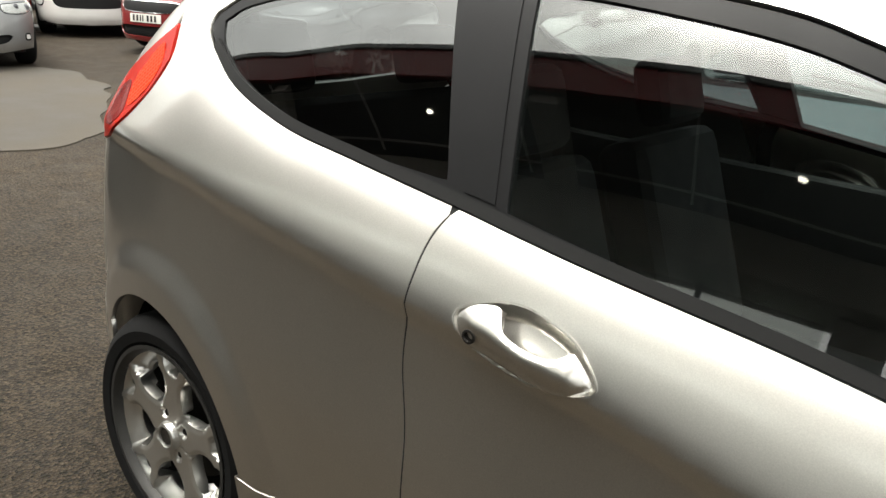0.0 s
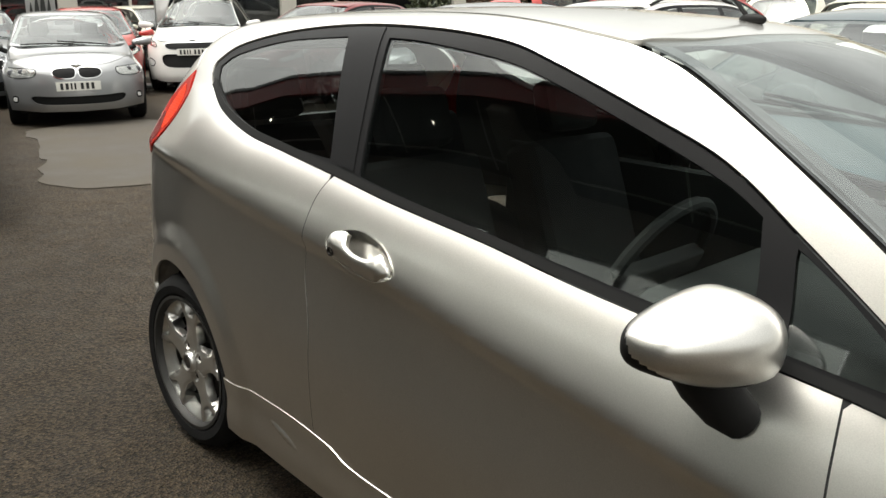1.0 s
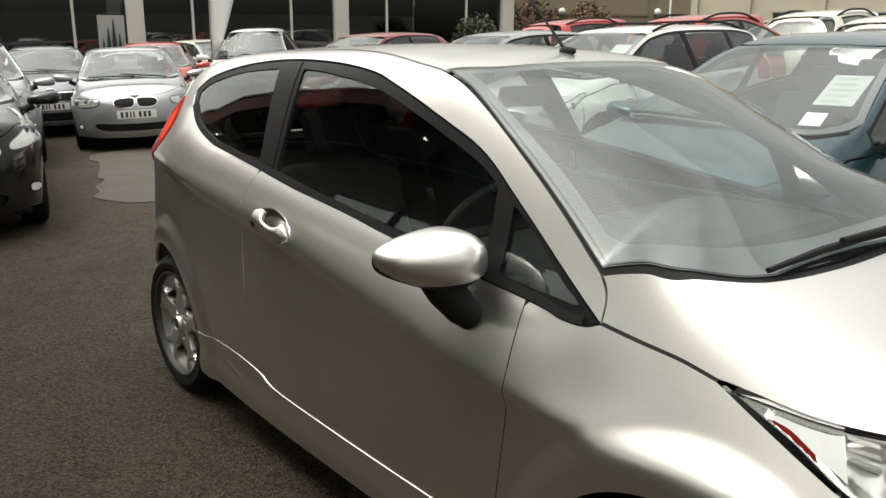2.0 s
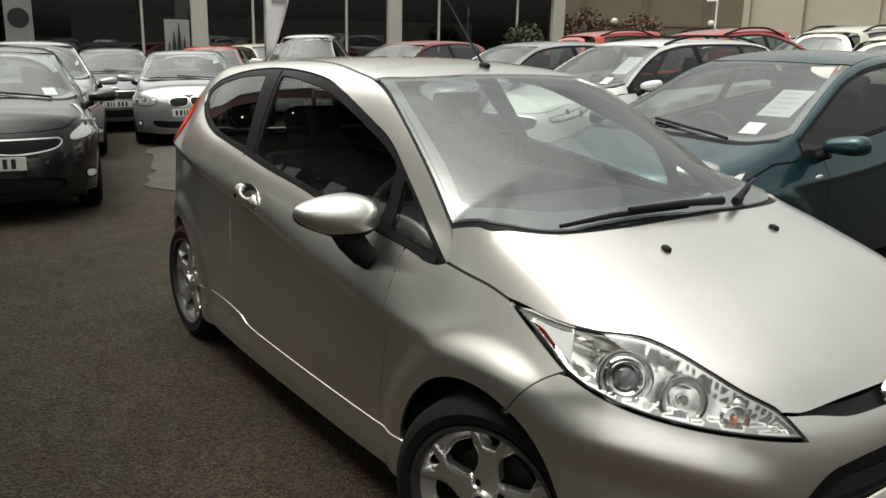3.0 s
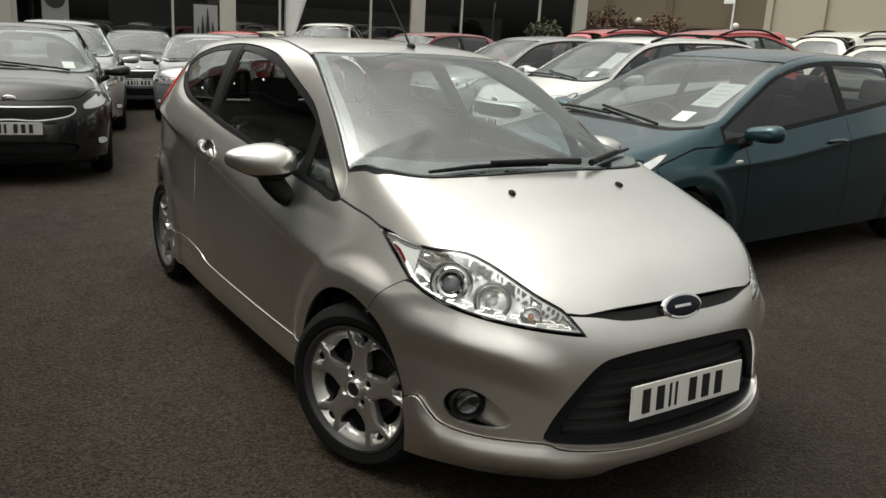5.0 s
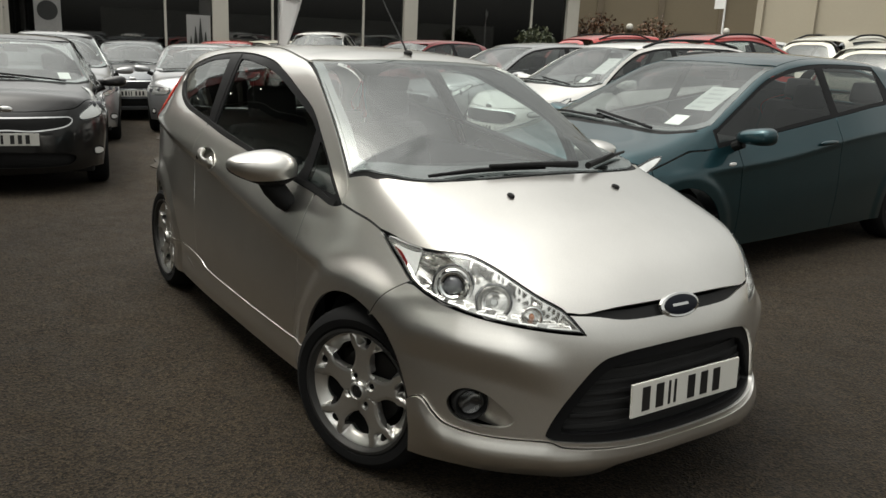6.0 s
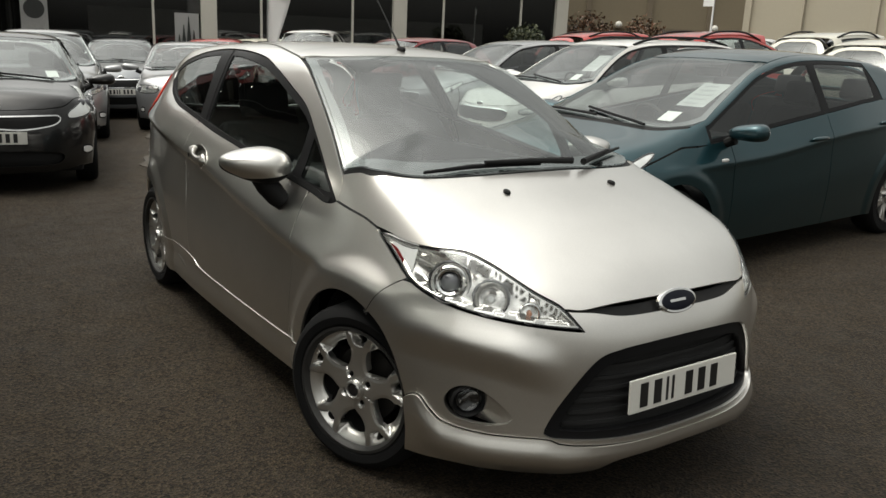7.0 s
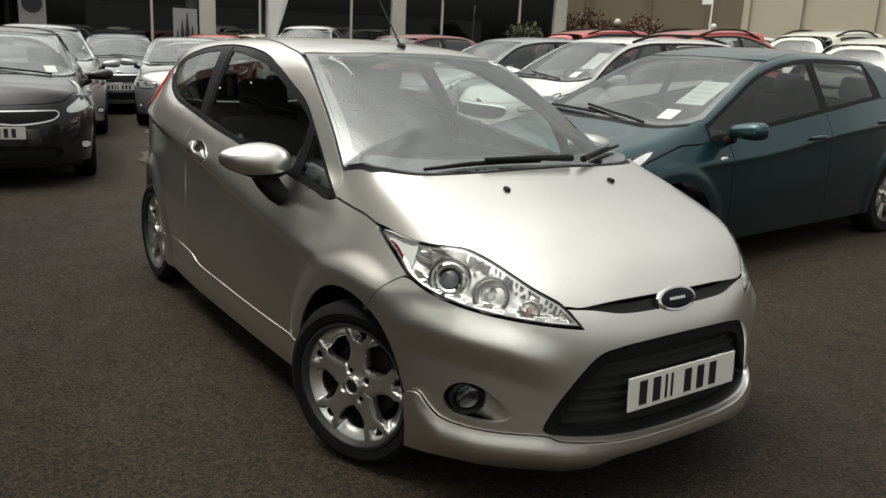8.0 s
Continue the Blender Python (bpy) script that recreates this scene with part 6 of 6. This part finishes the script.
far_car("hatchback_car", "silver compact hatchback with twin kidney grilles and angled headlamps", car_spec(axle=1.33, xf=2.08, xr=-2.12, W=0.875, H=1.42, cowl=1.10, hood=0.96, hood_f=0.78, scr=0.12, crease=(0.66, 0.86), plan_f=0.15, lean=0.40, k_nose=0.05), COOLSILVER, stand(-11.5, 2.7, -18), ROUND,
        [(0.0, 0.385), (0.30, 0.39), (0.52, 0.40), (0.55, 0.36), (0.42, 0.30), (0.0, 0.285)], upper=[[(0.03, 0.725), (0.14, 0.735), (0.27, 0.72), (0.29, 0.665), (0.22, 0.62), (0.08, 0.615), (0.03, 0.65)]], fogs=[[(0.72, 0.40), (0.79, 0.40), (0.80, 0.33), (0.72, 0.33)]], plate_z=0.515, step=0.04)

EST = dict(lamp=SWEPT, mouth=LOWMOUTH, upper=[[(-0.42, 0.70), (0.0, 0.71), (0.42, 0.70), (0.38, 0.60), (0.0, 0.58), (-0.38, 0.60)]], fogs=[FOG], step=0.06)
far_car("estate_car", "white estate car with black roof rails", car_spec(H=1.50, xr=-2.35, roof_r=-1.9, cowl=1.22), WHITE, stand(-4.25, 6.0, -91), rails=True, sticker="sheet", dlo=(-1.95, 1.08), belt=(0.92, 0.98), doors=(0.78, -0.38, -1.25), **EST)
far_car("hatchback_car", "silver hatchback with dark roof edge trim", car_spec(H=1.47), COOLSILVER, stand(-7.1, 6.7, -93), **EST)
far_car("hatchback_car", "dark red hatchback in the row of parked cars", car_spec(H=1.50), MAROON, stand(-10.3, 6.6, -75), inside=False, **EST)
far_car("small_suv", "white crossover with black grille and lower cladding", car_spec(H=1.66, hub=0.34, xf=2.2, hood=1.10, hood_f=0.90, cowl=1.25, crease=(0.80, 1.02)), WHITE, stand(-13.8, 6.2, -35), belt=(1.03, 1.12),
        lamp=[(0.62, 0.78), (0.82, 0.82), (1.02, 0.90), (1.10, 0.96), (0.98, 0.95), (0.80, 0.90), (0.64, 0.86)], mouth=[(0.0, 0.66), (0.42, 0.66), (0.50, 0.58), (0.40, 0.46), (0.0, 0.44)],
        upper=[[(-0.40, 0.84), (0.0, 0.85), (0.40, 0.84), (0.36, 0.76), (0.0, 0.75), (-0.36, 0.76)]], fogs=[[(0.66, 0.55), (0.82, 0.60), (0.84, 0.48), (0.70, 0.46)]], plate_z=0.70, step=0.05, doors=(0.78, -0.38, -1.25))
far_car("hatchback_car", "small cream-white hatchback with round lamps", car_spec(axle=1.25, xf=2.02, xr=-2.0, W=0.86, H=1.45, cowl=1.12, hood=0.98), CREAM, stand(-18.2, 7.1, 8),
        lamp=[(0.66, 0.70), (0.76, 0.66), (0.86, 0.70), (0.88, 0.78), (0.78, 0.83), (0.68, 0.79)], mouth=LOWMOUTH, upper=[[(-0.16, 0.66), (0.0, 0.70), (0.16, 0.66), (0.06, 0.48), (0.0, 0.45), (-0.06, 0.48)]], fogs=[FOG], step=0.06)
far_car("hatchback_car", "bright red hatchback parked behind a silver one", car_spec(H=1.46), RED, stand(-14.5, 4.25, -24), **EST)
far_car("hatchback_car", "dark grey hatchback with pale sunshade behind its screen", car_spec(H=1.46, hood_f=0.78), STEEL, stand(-14.4, 2.2, -14), **EST)
far_car("people_carrier", "silver people carrier parked beside a dark hatchback", car_spec(H=1.56, hood=1.05, hood_f=0.86, crease=(0.78, 0.98)), COOLSILVER, stand(-10.7, 0.15, -11), **EST)


def repaint(ob, name, label, old, paint_):
    """Gives a copied car its own name, label and paint."""
    ob.name = name
    tagged(ob, label)
    for o in ob.children_recursive:
        if o.type == "MESH" and o.data.materials[0] is old:
            o.material_slots[0].link = "OBJECT"
            o.material_slots[0].material = paint_


first = {}
for nm, lab, mt, x, y, hd, h in (
        ("small_suv", "red crossover showing its tail lamps", RED, -8.6, 10.8, 86, 1.62),
        ("small_suv", "red crossover with dark roof bars", RED, -5.3, 9.9, 88, 1.62),
        ("hatchback_car", "white hatchback in the far row", WHITE, -7.6, 13.6, 90, 1.52),
        ("hatchback_car", "dark grey hatchback in the far row", STEEL, -6.0, 14.2, 90, 1.52),
        ("small_suv", "cream crossover in the far row", CREAM, -4.6, 12.3, 92, 1.62),
        ("hatchback_car", "cream hatchback beside a pale building", CREAM, -3.0, 11.2, 95, 1.52),
        ("hatchback_car", "dark hatchback at the end of the far row", STEEL, -0.9, 10.6, 95, 1.52),
        ("hatchback_car", "white hatchback behind a teal one", WHITE, 0.6, 9.2, -90, 1.52)):
    if h not in first:
        first[h] = (far_car(nm, lab, car_spec(H=h, hood=0.98 + (h - 1.47) * 0.6), mt, stand(x, y, hd), rails=h > 1.6, inside=False, detail=False, **EST), mt)
    else:
        repaint(copy_thing(first[h][0], stand(x, y, hd)), nm, lab, first[h][1], mt)

# ---- buildings ----
PALEFRAME = simple("pale_frame", (0.52, 0.50, 0.44), 0.5, vary=0.08, scale=3)
CREAMWALL = simple("cream_cladding", (0.37, 0.33, 0.25), 0.7, vary=0.06, scale=1.5)
TANWALL = simple("tan_cladding", (0.19, 0.155, 0.10), 0.7, vary=0.10, scale=1.2)
DARKGLASS = glass("showroom_glass", (0.20, 0.21, 0.21), 0, 0.06)
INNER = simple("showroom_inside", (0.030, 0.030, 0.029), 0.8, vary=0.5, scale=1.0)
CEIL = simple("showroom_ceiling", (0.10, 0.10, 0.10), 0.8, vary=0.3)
REDBAND = simple("red_fascia_panel", (0.20, 0.016, 0.014), 0.45, vary=0.15, scale=2)
GREYSTEEL = simple("grey_steel", (0.18, 0.185, 0.18), 0.5, vary=0.15)


DARKCLAD = simple("grey_cladding", (0.20, 0.195, 0.185), 0.6, vary=0.15)


def glow(name, col, strength):
    m, n, l, b = material(name)
    b.inputs["Emission Color"].default_value, b.inputs["Emission Strength"].default_value = (*col, 1), strength
    return m


LAMPGLOW = glow("lamp_glow", (1.0, 0.92, 0.75), 9.0)


def showroom(name, m, bays, bay, head, top, depth, fascia, label, frame, lamps=6):
    """A glazed front along +x of its own frame, looking towards -y."""
    root = empty(name, m, label, "building")
    L = bays * bay
    part("fascia", boxed(-0.3, L + 0.3, -0.25, 0.5, head, top, bevel=0.02), fascia, root)
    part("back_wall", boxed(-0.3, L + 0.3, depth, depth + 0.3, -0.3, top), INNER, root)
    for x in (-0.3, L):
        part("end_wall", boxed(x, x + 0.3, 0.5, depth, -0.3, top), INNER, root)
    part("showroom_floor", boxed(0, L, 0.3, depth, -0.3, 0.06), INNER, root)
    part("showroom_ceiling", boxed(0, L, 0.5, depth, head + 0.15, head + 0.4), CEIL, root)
    part("plinth", boxed(-0.1, L + 0.1, -0.04, 0.1, -0.4, 0.14), frame, root)
    for i in range(bays + 1):
        part("column", boxed(i * bay - 0.24, i * bay + 0.24, -0.16, 0.30, -0.4, head, bevel=0.015), frame, root)
    for i in range(bays):
        bars = [0.0, 0.26, 0.74, 1.0]
        for f_ in bars[1:-1]:
            x = (i + f_) * bay
            part("mullion", boxed(x - 0.035, x + 0.035, -0.03, 0.09, 0.14, head), frame, root)
        for f0, f1 in zip(bars, bars[1:]):
            x0, x1 = (i + f0) * bay, (i + f1) * bay
            part("pane", boxed(x0 + 0.03, x1 - 0.03, 0.02, 0.026, 0.14, head), DARKGLASS, root)
    rng = random.Random(5)
    for i in range(lamps):
        x, y = rng.uniform(0.5, L - 0.5), rng.uniform(0.9, depth * 0.7)
        bm = bmesh.new()
        bmesh.ops.create_cone(bm, cap_ends=True, segments=14, radius1=0.05, radius2=0.06, depth=0.05)
        bm.transform(Matrix.Translation((x, y, head + 0.11)))
        part("downlight", bm, LAMPGLOW, root)
    return root


u = Vector((0.21, 0.978, 0)).normalized()
BAY = 6.3
start = Vector((-22.4, 6.75, 0)) - u * BAY * 3
ang = math.degrees(math.atan2(u.y, u.x))
zb = ground_z(-22, 9)
front = Matrix.Translation((start.x, start.y, zb)) @ Matrix(((u.x, -u.y, 0, 0), (u.y, u.x, 0, 0), (0, 0, 1, 0), (0, 0, 0, 1)))
showroom("showroom_building", front, 5, BAY, 3.45, 5.6, 6.0, PALEFRAME, "glazed car showroom with pale columns and dark windows", PALEFRAME, lamps=10)
PRINTPALE = simple("pale_print", (0.27, 0.27, 0.26), 0.6, vary=0.25, scale=3)
DARKPRINT = simple("dark_print", (0.02, 0.022, 0.02), 0.7)


def in_front(x, y, z):
    return front @ Matrix.Translation((x, y, z))


po = empty("poster", in_front(2.22 * BAY, -0.02, 0.2), "tall pale poster with a dark round picture inside the window", "poster")
part("sheet", boxed(-0.36, 0.36, -0.01, 0.01, 0.2, 2.3), PRINTPALE, po)
disc = revolve([(0.0005, -0.014), (0.27, -0.014), (0.28, -0.010)], 32)
disc.transform(Matrix.Translation((0, 0, 1.75)))
part("round_print", disc, DARKPRINT, po)
po = empty("notice_board", in_front(2.22 * BAY - 1.35, -0.06, 0.15), "tall white notice board with a red disc and grey lines", "sign board")
part("board", boxed(-0.34, 0.34, -0.02, 0.02, 0.0, 3.0, bevel=0.005), PALEFRAME, po)
disc = revolve([(0.0005, -0.026), (0.17, -0.026), (0.18, -0.020)], 28)
disc.transform(Matrix.Translation((0, 0, 2.62)))
part("red_disc", disc, REDBAND, po)
for z, w in ((2.15, 0.24), (2.02, 0.20), (1.78, 0.24), (1.65, 0.16)):
    part("print_bar", boxed(-w, w, -0.025, -0.020, z, z + 0.06), GREYPRINT, po)
po = empty("picture_panel", in_front(2.895 * BAY, -0.02, 0.5), "white display panel with dark conical tree shapes", "display panel")
part("sheet", boxed(-0.36, 0.36, -0.01, 0.01, 0.25, 1.55), SHEETPAPER, po)
for dx, h in ((-0.24, 0.9), (-0.10, 1.2), (0.05, 1.45), (0.20, 1.05)):
    bm = bmesh.new()
    bmesh.ops.create_cone(bm, cap_ends=True, segments=12, radius1=0.12, radius2=0.01, depth=h)
    bm.transform(Matrix.Translation((dx, -0.06, h / 2)) @ Matrix.Diagonal((1, 0.2, 1, 1)))
    part("tree_print", bm, DARKPRINT, po)


def wall_run(name, a, c, z0, z1, mat, label, rib, ribmat, bands=()):
    a, c = Vector((*a, 0)), Vector((*c, 0))
    d = (c - a)
    L = d.length
    d.normalize()
    m = Matrix.Translation((a.x, a.y, ground_z(a.x, a.y))) @ Matrix(((d.x, -d.y, 0, 0), (d.y, d.x, 0, 0), (0, 0, 1, 0), (0, 0, 0, 1)))
    root = empty(name, m, label, "building")
    part("wall", boxed(0, L, 0, 0.4, z0, z1), mat, root)
    for i in range(int(L / rib) + 1):
        part("pilaster", boxed(i * rib - 0.12, i * rib + 0.12, -0.10, 0.02, z0, z1, bevel=0.01), ribmat, root)
    for z, h in bands:
        part("band", boxed(0, L, -0.05, 0.02, z, z + h), ribmat, root)
    return root, m


GLOBE = simple("pale_lamp_globe", (0.62, 0.60, 0.54), 0.3, vary=0.04)
TANDARK = simple("tan_rib", (0.15, 0.12, 0.08), 0.7)
wh, wm = wall_run("warehouse", (-24.5, 21.5), (-16.2, 33.0), -0.5, 4.3, TANWALL, "tan panelled warehouse wall with darker ribs", 2.6, TANDARK, ((2.2, 0.10), (3.9, 0.10)))
for x in (3.9, 8.0):
    part("lamp_bracket", tube([(x, 0.0, 2.25), (x, -0.18, 2.30), (x, -0.26, 2.22)], 0.03, 8), GREYSTEEL, wh, smooth=True)
    part("lamp_globe", blob((x, -0.26, 2.36), (0.15, 0.15, 0.15), 2.0, 20, 12), GLOBE, wh, smooth=True)
cb, cm = wall_run("pale_building", (-15.4, 24.2), (6.0, 30.0), -0.5, 4.3, CREAMWALL, "cream rendered building with small dark vents", 4.2, CREAMWALL)
for x, z in ((3.2, 1.75), (5.9, 1.70), (8.6, 1.70), (11.0, 1.75)):
    part("vent", boxed(x - 0.5, x + 0.5, -0.03, 0.02, z, z + 0.26), DARKPRINT, cb)
    part("vent_hood", boxed(x - 0.55, x + 0.55, -0.10, 0.0, z + 0.26, z + 0.31), GREYSTEEL, cb)
for x in (1.9, 7.2):
    part("downpipe", boxed(x - 0.05, x + 0.05, -0.12, -0.02, 0, 4.2, bevel=0.02), CREAMWALL, cb)

# the glazed building on the camera's side of the lot, under a deep canopy with a red edge, seen in the reflections
SOFFIT = simple("canopy_soffit", (0.080, 0.079, 0.075), 0.6, vary=0.15, scale=2)
JOINT = simple("soffit_joint", (0.80, 0.80, 0.78), 0.5)
CLEARPANE = glass("clear_glazing", (0.80, 0.82, 0.80), 0, 0.06)
BEAM = simple("canopy_steelwork", (0.50, 0.49, 0.46), 0.5, vary=0.12, scale=3)


def canopy_showroom(x0, x1, wall_y, edge_y, soffit, top):
    """A showroom front looking towards +y, with its roof carried out over the forecourt."""
    root = empty("showroom_building", Matrix.Translation((x0, wall_y, 0)), "glazed showroom under a dark canopy with a red fascia", "building")
    L, reach = x1 - x0, edge_y - wall_y
    part("roof", boxed(-0.4, L + 0.4, -0.30, reach - 0.06, soffit + 0.05, top - 0.08), GREYSTEEL, root)
    part("soffit", boxed(-0.4, L + 0.4, -0.1, reach - 0.07, soffit, soffit + 0.045), SOFFIT, root)
    part("fascia", boxed(-0.4, L + 0.4, reach - 0.06, reach, soffit - 0.04, top - 0.12, bevel=0.01), REDBAND, root)
    part("fascia_cap", boxed(-0.42, L + 0.42, reach - 0.10, reach + 0.03, top - 0.118, top, bevel=0.01), GREYSTEEL, root)
    for y in (reach - 1.18,):
        part("soffit_joint", boxed(-0.4, L + 0.4, y - 0.016, y + 0.016, soffit - 0.012, soffit - 0.002), JOINT, root)
    n = int(L / 1.9)
    for i in range(n + 1):
        x = i * 1.9
        part("soffit_joint", boxed(x - 0.016, x + 0.016, 0.45, reach - 0.10, soffit - 0.018, soffit - 0.0125), JOINT, root)
    for i in range(int(L / 3.85) + 1):
        x = i * 3.85 + 0.6
        bm = revolve([(0.0005, 0.0), (0.028, 0.0), (0.034, 0.004), (0.036, 0.02)], 20)
        bm.transform(Matrix.Translation((x, reach - 0.62, soffit - 0.014)) @ pose(0, 0, 0, 90, 0, 0))
        part("downlight", bm, LAMPGLOW, root, smooth=True)
        part("cross_beam", boxed(x + 1.3, x + 1.62, 0.2, reach - 0.12, soffit - 0.15, soffit - 0.02, bevel=0.015), BEAM, root)
    part("head_beam", boxed(-0.3, L + 0.3, -0.12, 0.36, soffit - 0.52, soffit - 0.002, bevel=0.03), BEAM, root)
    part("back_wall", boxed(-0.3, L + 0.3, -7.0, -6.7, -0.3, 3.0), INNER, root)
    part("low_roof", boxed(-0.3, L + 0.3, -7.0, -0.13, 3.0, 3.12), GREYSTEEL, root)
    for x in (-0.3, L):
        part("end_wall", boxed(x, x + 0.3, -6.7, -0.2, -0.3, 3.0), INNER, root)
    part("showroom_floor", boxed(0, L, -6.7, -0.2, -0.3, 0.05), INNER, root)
    part("plinth", boxed(-0.2, L + 0.2, -0.10, 0.10, -0.3, 0.14), BEAM, root)
    bays = int(L / 3.0)
    w = L / bays
    for i in range(bays + 1):
        part("column", boxed(i * w - 0.13, i * w + 0.13, -0.12, 0.18, -0.3, soffit - 0.53, bevel=0.012), BEAM, root)
    for i in range(bays):
        part("transom", boxed(i * w + 0.13, (i + 1) * w - 0.13, -0.06, 0.07, 3.12, 3.22), BEAM, root)
        for j in range(3):
            a, c = i * w + 0.13 + (w - 0.26) * j / 3, i * w + 0.13 + (w - 0.26) * (j + 1) / 3
            part("clerestory_pane", boxed(a + 0.035, c - 0.035, -0.012, 0.012, 3.225, soffit - 0.53), CLEARPANE, root)
            part("pane", boxed(a + 0.02, c - 0.02, -0.012, 0.012, 0.14, 3.115), DARKGLASS, root)
            if j:
                part("mullion", boxed(a - 0.022, a + 0.022, -0.06, 0.06, 0.14, soffit - 0.53), GREYSTEEL, root)
    return root


canopy_showroom(-24.0, 3.2, -5.2, -3.4, 4.35, 4.98)

# unseen long wall, added to shape the light and reflections ahead of the row
wall_run("unseen_lot_wall", (16.0, -5.4), (15.0, 24.0), -0.5, 3.2, DARKCLAD, "unseen grey wall added across the lot to shape light and reflections", 3.0, DARKCLAD)


def feather_flag(x, y, label):
    """A tall tapering banner on a bowed pole."""
    root = empty("feather_flag", Matrix.Translation((x, y, ground_z(x, y))) @ pose(0, 0, 0, 0, 0, 70), label, "flag")
    part("base", boxed(-0.25, 0.25, -0.25, 0.25, 0, 0.05, bevel=0.01), GREYSTEEL, root)
    part("pole", tube([(0, 0, 0.03), (0, 0, 1.5), (0.02, 0, 3.2), (0.14, 0, 4.1), (0.45, 0, 4.5)], [0.018, 0.016, 0.013, 0.009, 0.006], 8), GREYSTEEL, root, smooth=True)
    V, F_ = [], []
    for i in range(15):
        t = i / 14
        z = 1.15 + 3.3 * t
        x0 = 0.02 + 0.12 * max(0, t - 0.8) * 5 * 0.5
        w = 0.14 + 0.62 * math.sin(min(1, t * 1.15) * math.pi / 2) * (1 - max(0, t - 0.85) * 5)
        for j in range(6):
            u_ = j / 5
            V.append((x0 + w * u_, 0.03 * math.sin(3 * t * math.pi + u_ * 4), z + 0.1 * u_))
    for i in range(14):
        for j in range(5):
            a = i * 6 + j
            F_.append((a, a + 1, a + 7, a + 6))
    ob = link_mesh("banner", V, F_, FLAGCLOTH, root)
    so = ob.modifiers.new("thickness", "SOLIDIFY")
    so.thickness = 0.004
    for k, z in enumerate((2.3, 2.55, 3.2)):
        part("print_bar", boxed(0.16, 0.16 + 0.3 - 0.06 * k, -0.045, -0.040, z, z + 0.09), GREYPRINT, root)


FLAGCLOTH = simple("white_flag_cloth", (0.66, 0.66, 0.64), 0.8, vary=0.06)
feather_flag(-13.6, 5.05, "white feather banner on a tall pole")


def flag_pole(x, y, h):
    """A slim white pole with a small pennant at its head."""
    root = empty("flag_pole", Matrix.Translation((x, y, ground_z(x, y))), "slim white pole with a small white pennant", "flag pole")
    part("pole", tube([(0, 0, -0.02), (0, 0, h * 0.6), (0, 0, h)], [0.035, 0.03, 0.022], 10), FLAGCLOTH, root, smooth=True)
    part("finial", blob((0, 0, h + 0.02), (0.035, 0.035, 0.03), 2.0, 12, 8), GREYSTEEL, root, smooth=True)
    part("pennant", boxed(-0.36, -0.02, -0.006, 0.006, h - 0.34, h - 0.06, bevel=0.004), FLAGCLOTH, root)


flag_pole(-11.8, 17.6, 2.75)


def shrub(x, y, r, h, mat, label):
    """A rounded shrub of many small leaves on woody stems."""
    z0 = ground_z(x, y)
    root = empty("shrub", Matrix.Translation((x, y, z0)), label, "shrub", "shrubs along the far wall")
    rng = random.Random(int(x * 100) ^ int(y * 37))
    bm = bmesh.new()
    for i in range(5):
        a = rng.uniform(0, 6.28)
        b_ = tube([(0, 0, -0.05), (0.3 * r * math.cos(a), 0.3 * r * math.sin(a), h * 0.4), (0.6 * r * math.cos(a), 0.6 * r * math.sin(a), h * 0.8)], [0.04, 0.025, 0.01], 5)
        me = bpy.data.meshes.new("t")
        b_.to_mesh(me)
        bm.from_mesh(me)
        bpy.data.meshes.remove(me)
    part("stems", bm, BARK, root)
    V, F_ = [], []
    for i in range(1500):
        a, ct = rng.uniform(0, 6.28), rng.uniform(-0.5, 1)
        k = (0.6 + 0.4 * rng.random()) * (1 + 0.25 * noise.noise((math.cos(a) * 2 + x, math.sin(a) * 2, ct * 2)))
        st_ = math.sqrt(max(0, 1 - ct * ct))
        c = Vector((r * k * st_ * math.cos(a), r * k * st_ * math.sin(a), h * 0.5 + h * 0.5 * k * ct))
        d1 = Vector((rng.gauss(0, 1), rng.gauss(0, 1), rng.gauss(0, 1))).normalized() * 0.075
        d2 = d1.cross(Vector((rng.gauss(0, 1), rng.gauss(0, 1), rng.gauss(0, 1)))).normalized() * 0.04
        n0 = len(V)
        V += [c - d1, c + d2, c + d1, c - d2]
        F_.append((n0, n0 + 1, n0 + 2, n0 + 3))
    tagged(link_mesh("foliage", V, F_, mat, root, smooth=False), kind="stuff")


def leafy(name, a, c):
    m, n, l, b = material(name)
    g = n.new("ShaderNodeNewGeometry")
    l.new(ramp(n, l, g.outputs["Random Per Island"], a, c, 0.1, 0.9), b.inputs["Base Color"])
    b.inputs["Roughness"].default_value = 0.6
    return m


BARK = simple("bark", (0.06, 0.045, 0.03), 0.9)
GREENLEAF = leafy("green_leaves", (0.015, 0.025, 0.008), (0.05, 0.055, 0.02))
RUSTLEAF = leafy("rust_leaves", (0.03, 0.018, 0.008), (0.13, 0.055, 0.02))
for x, y, r, h, mt, lab in ((-21.5, 22.3, 1.15, 2.75, RUSTLEAF, "tall rust-leaved shrub by the tan wall"), (-20.2, 24.1, 1.05, 2.65, RUSTLEAF, "rust-brown shrub against the tan wall"),
                            (-20.8, 23.1, 0.75, 1.75, GREENLEAF, "low green shrub between two rusty ones"), (-19.4, 25.2, 0.8, 1.7, GREENLEAF, "dark green shrub by the tan wall"), (-17.3, 15.4, 0.8, 1.9, GREENLEAF, "dark green shrub at the showroom corner")):
    shrub(x, y, r, h, mt, lab)
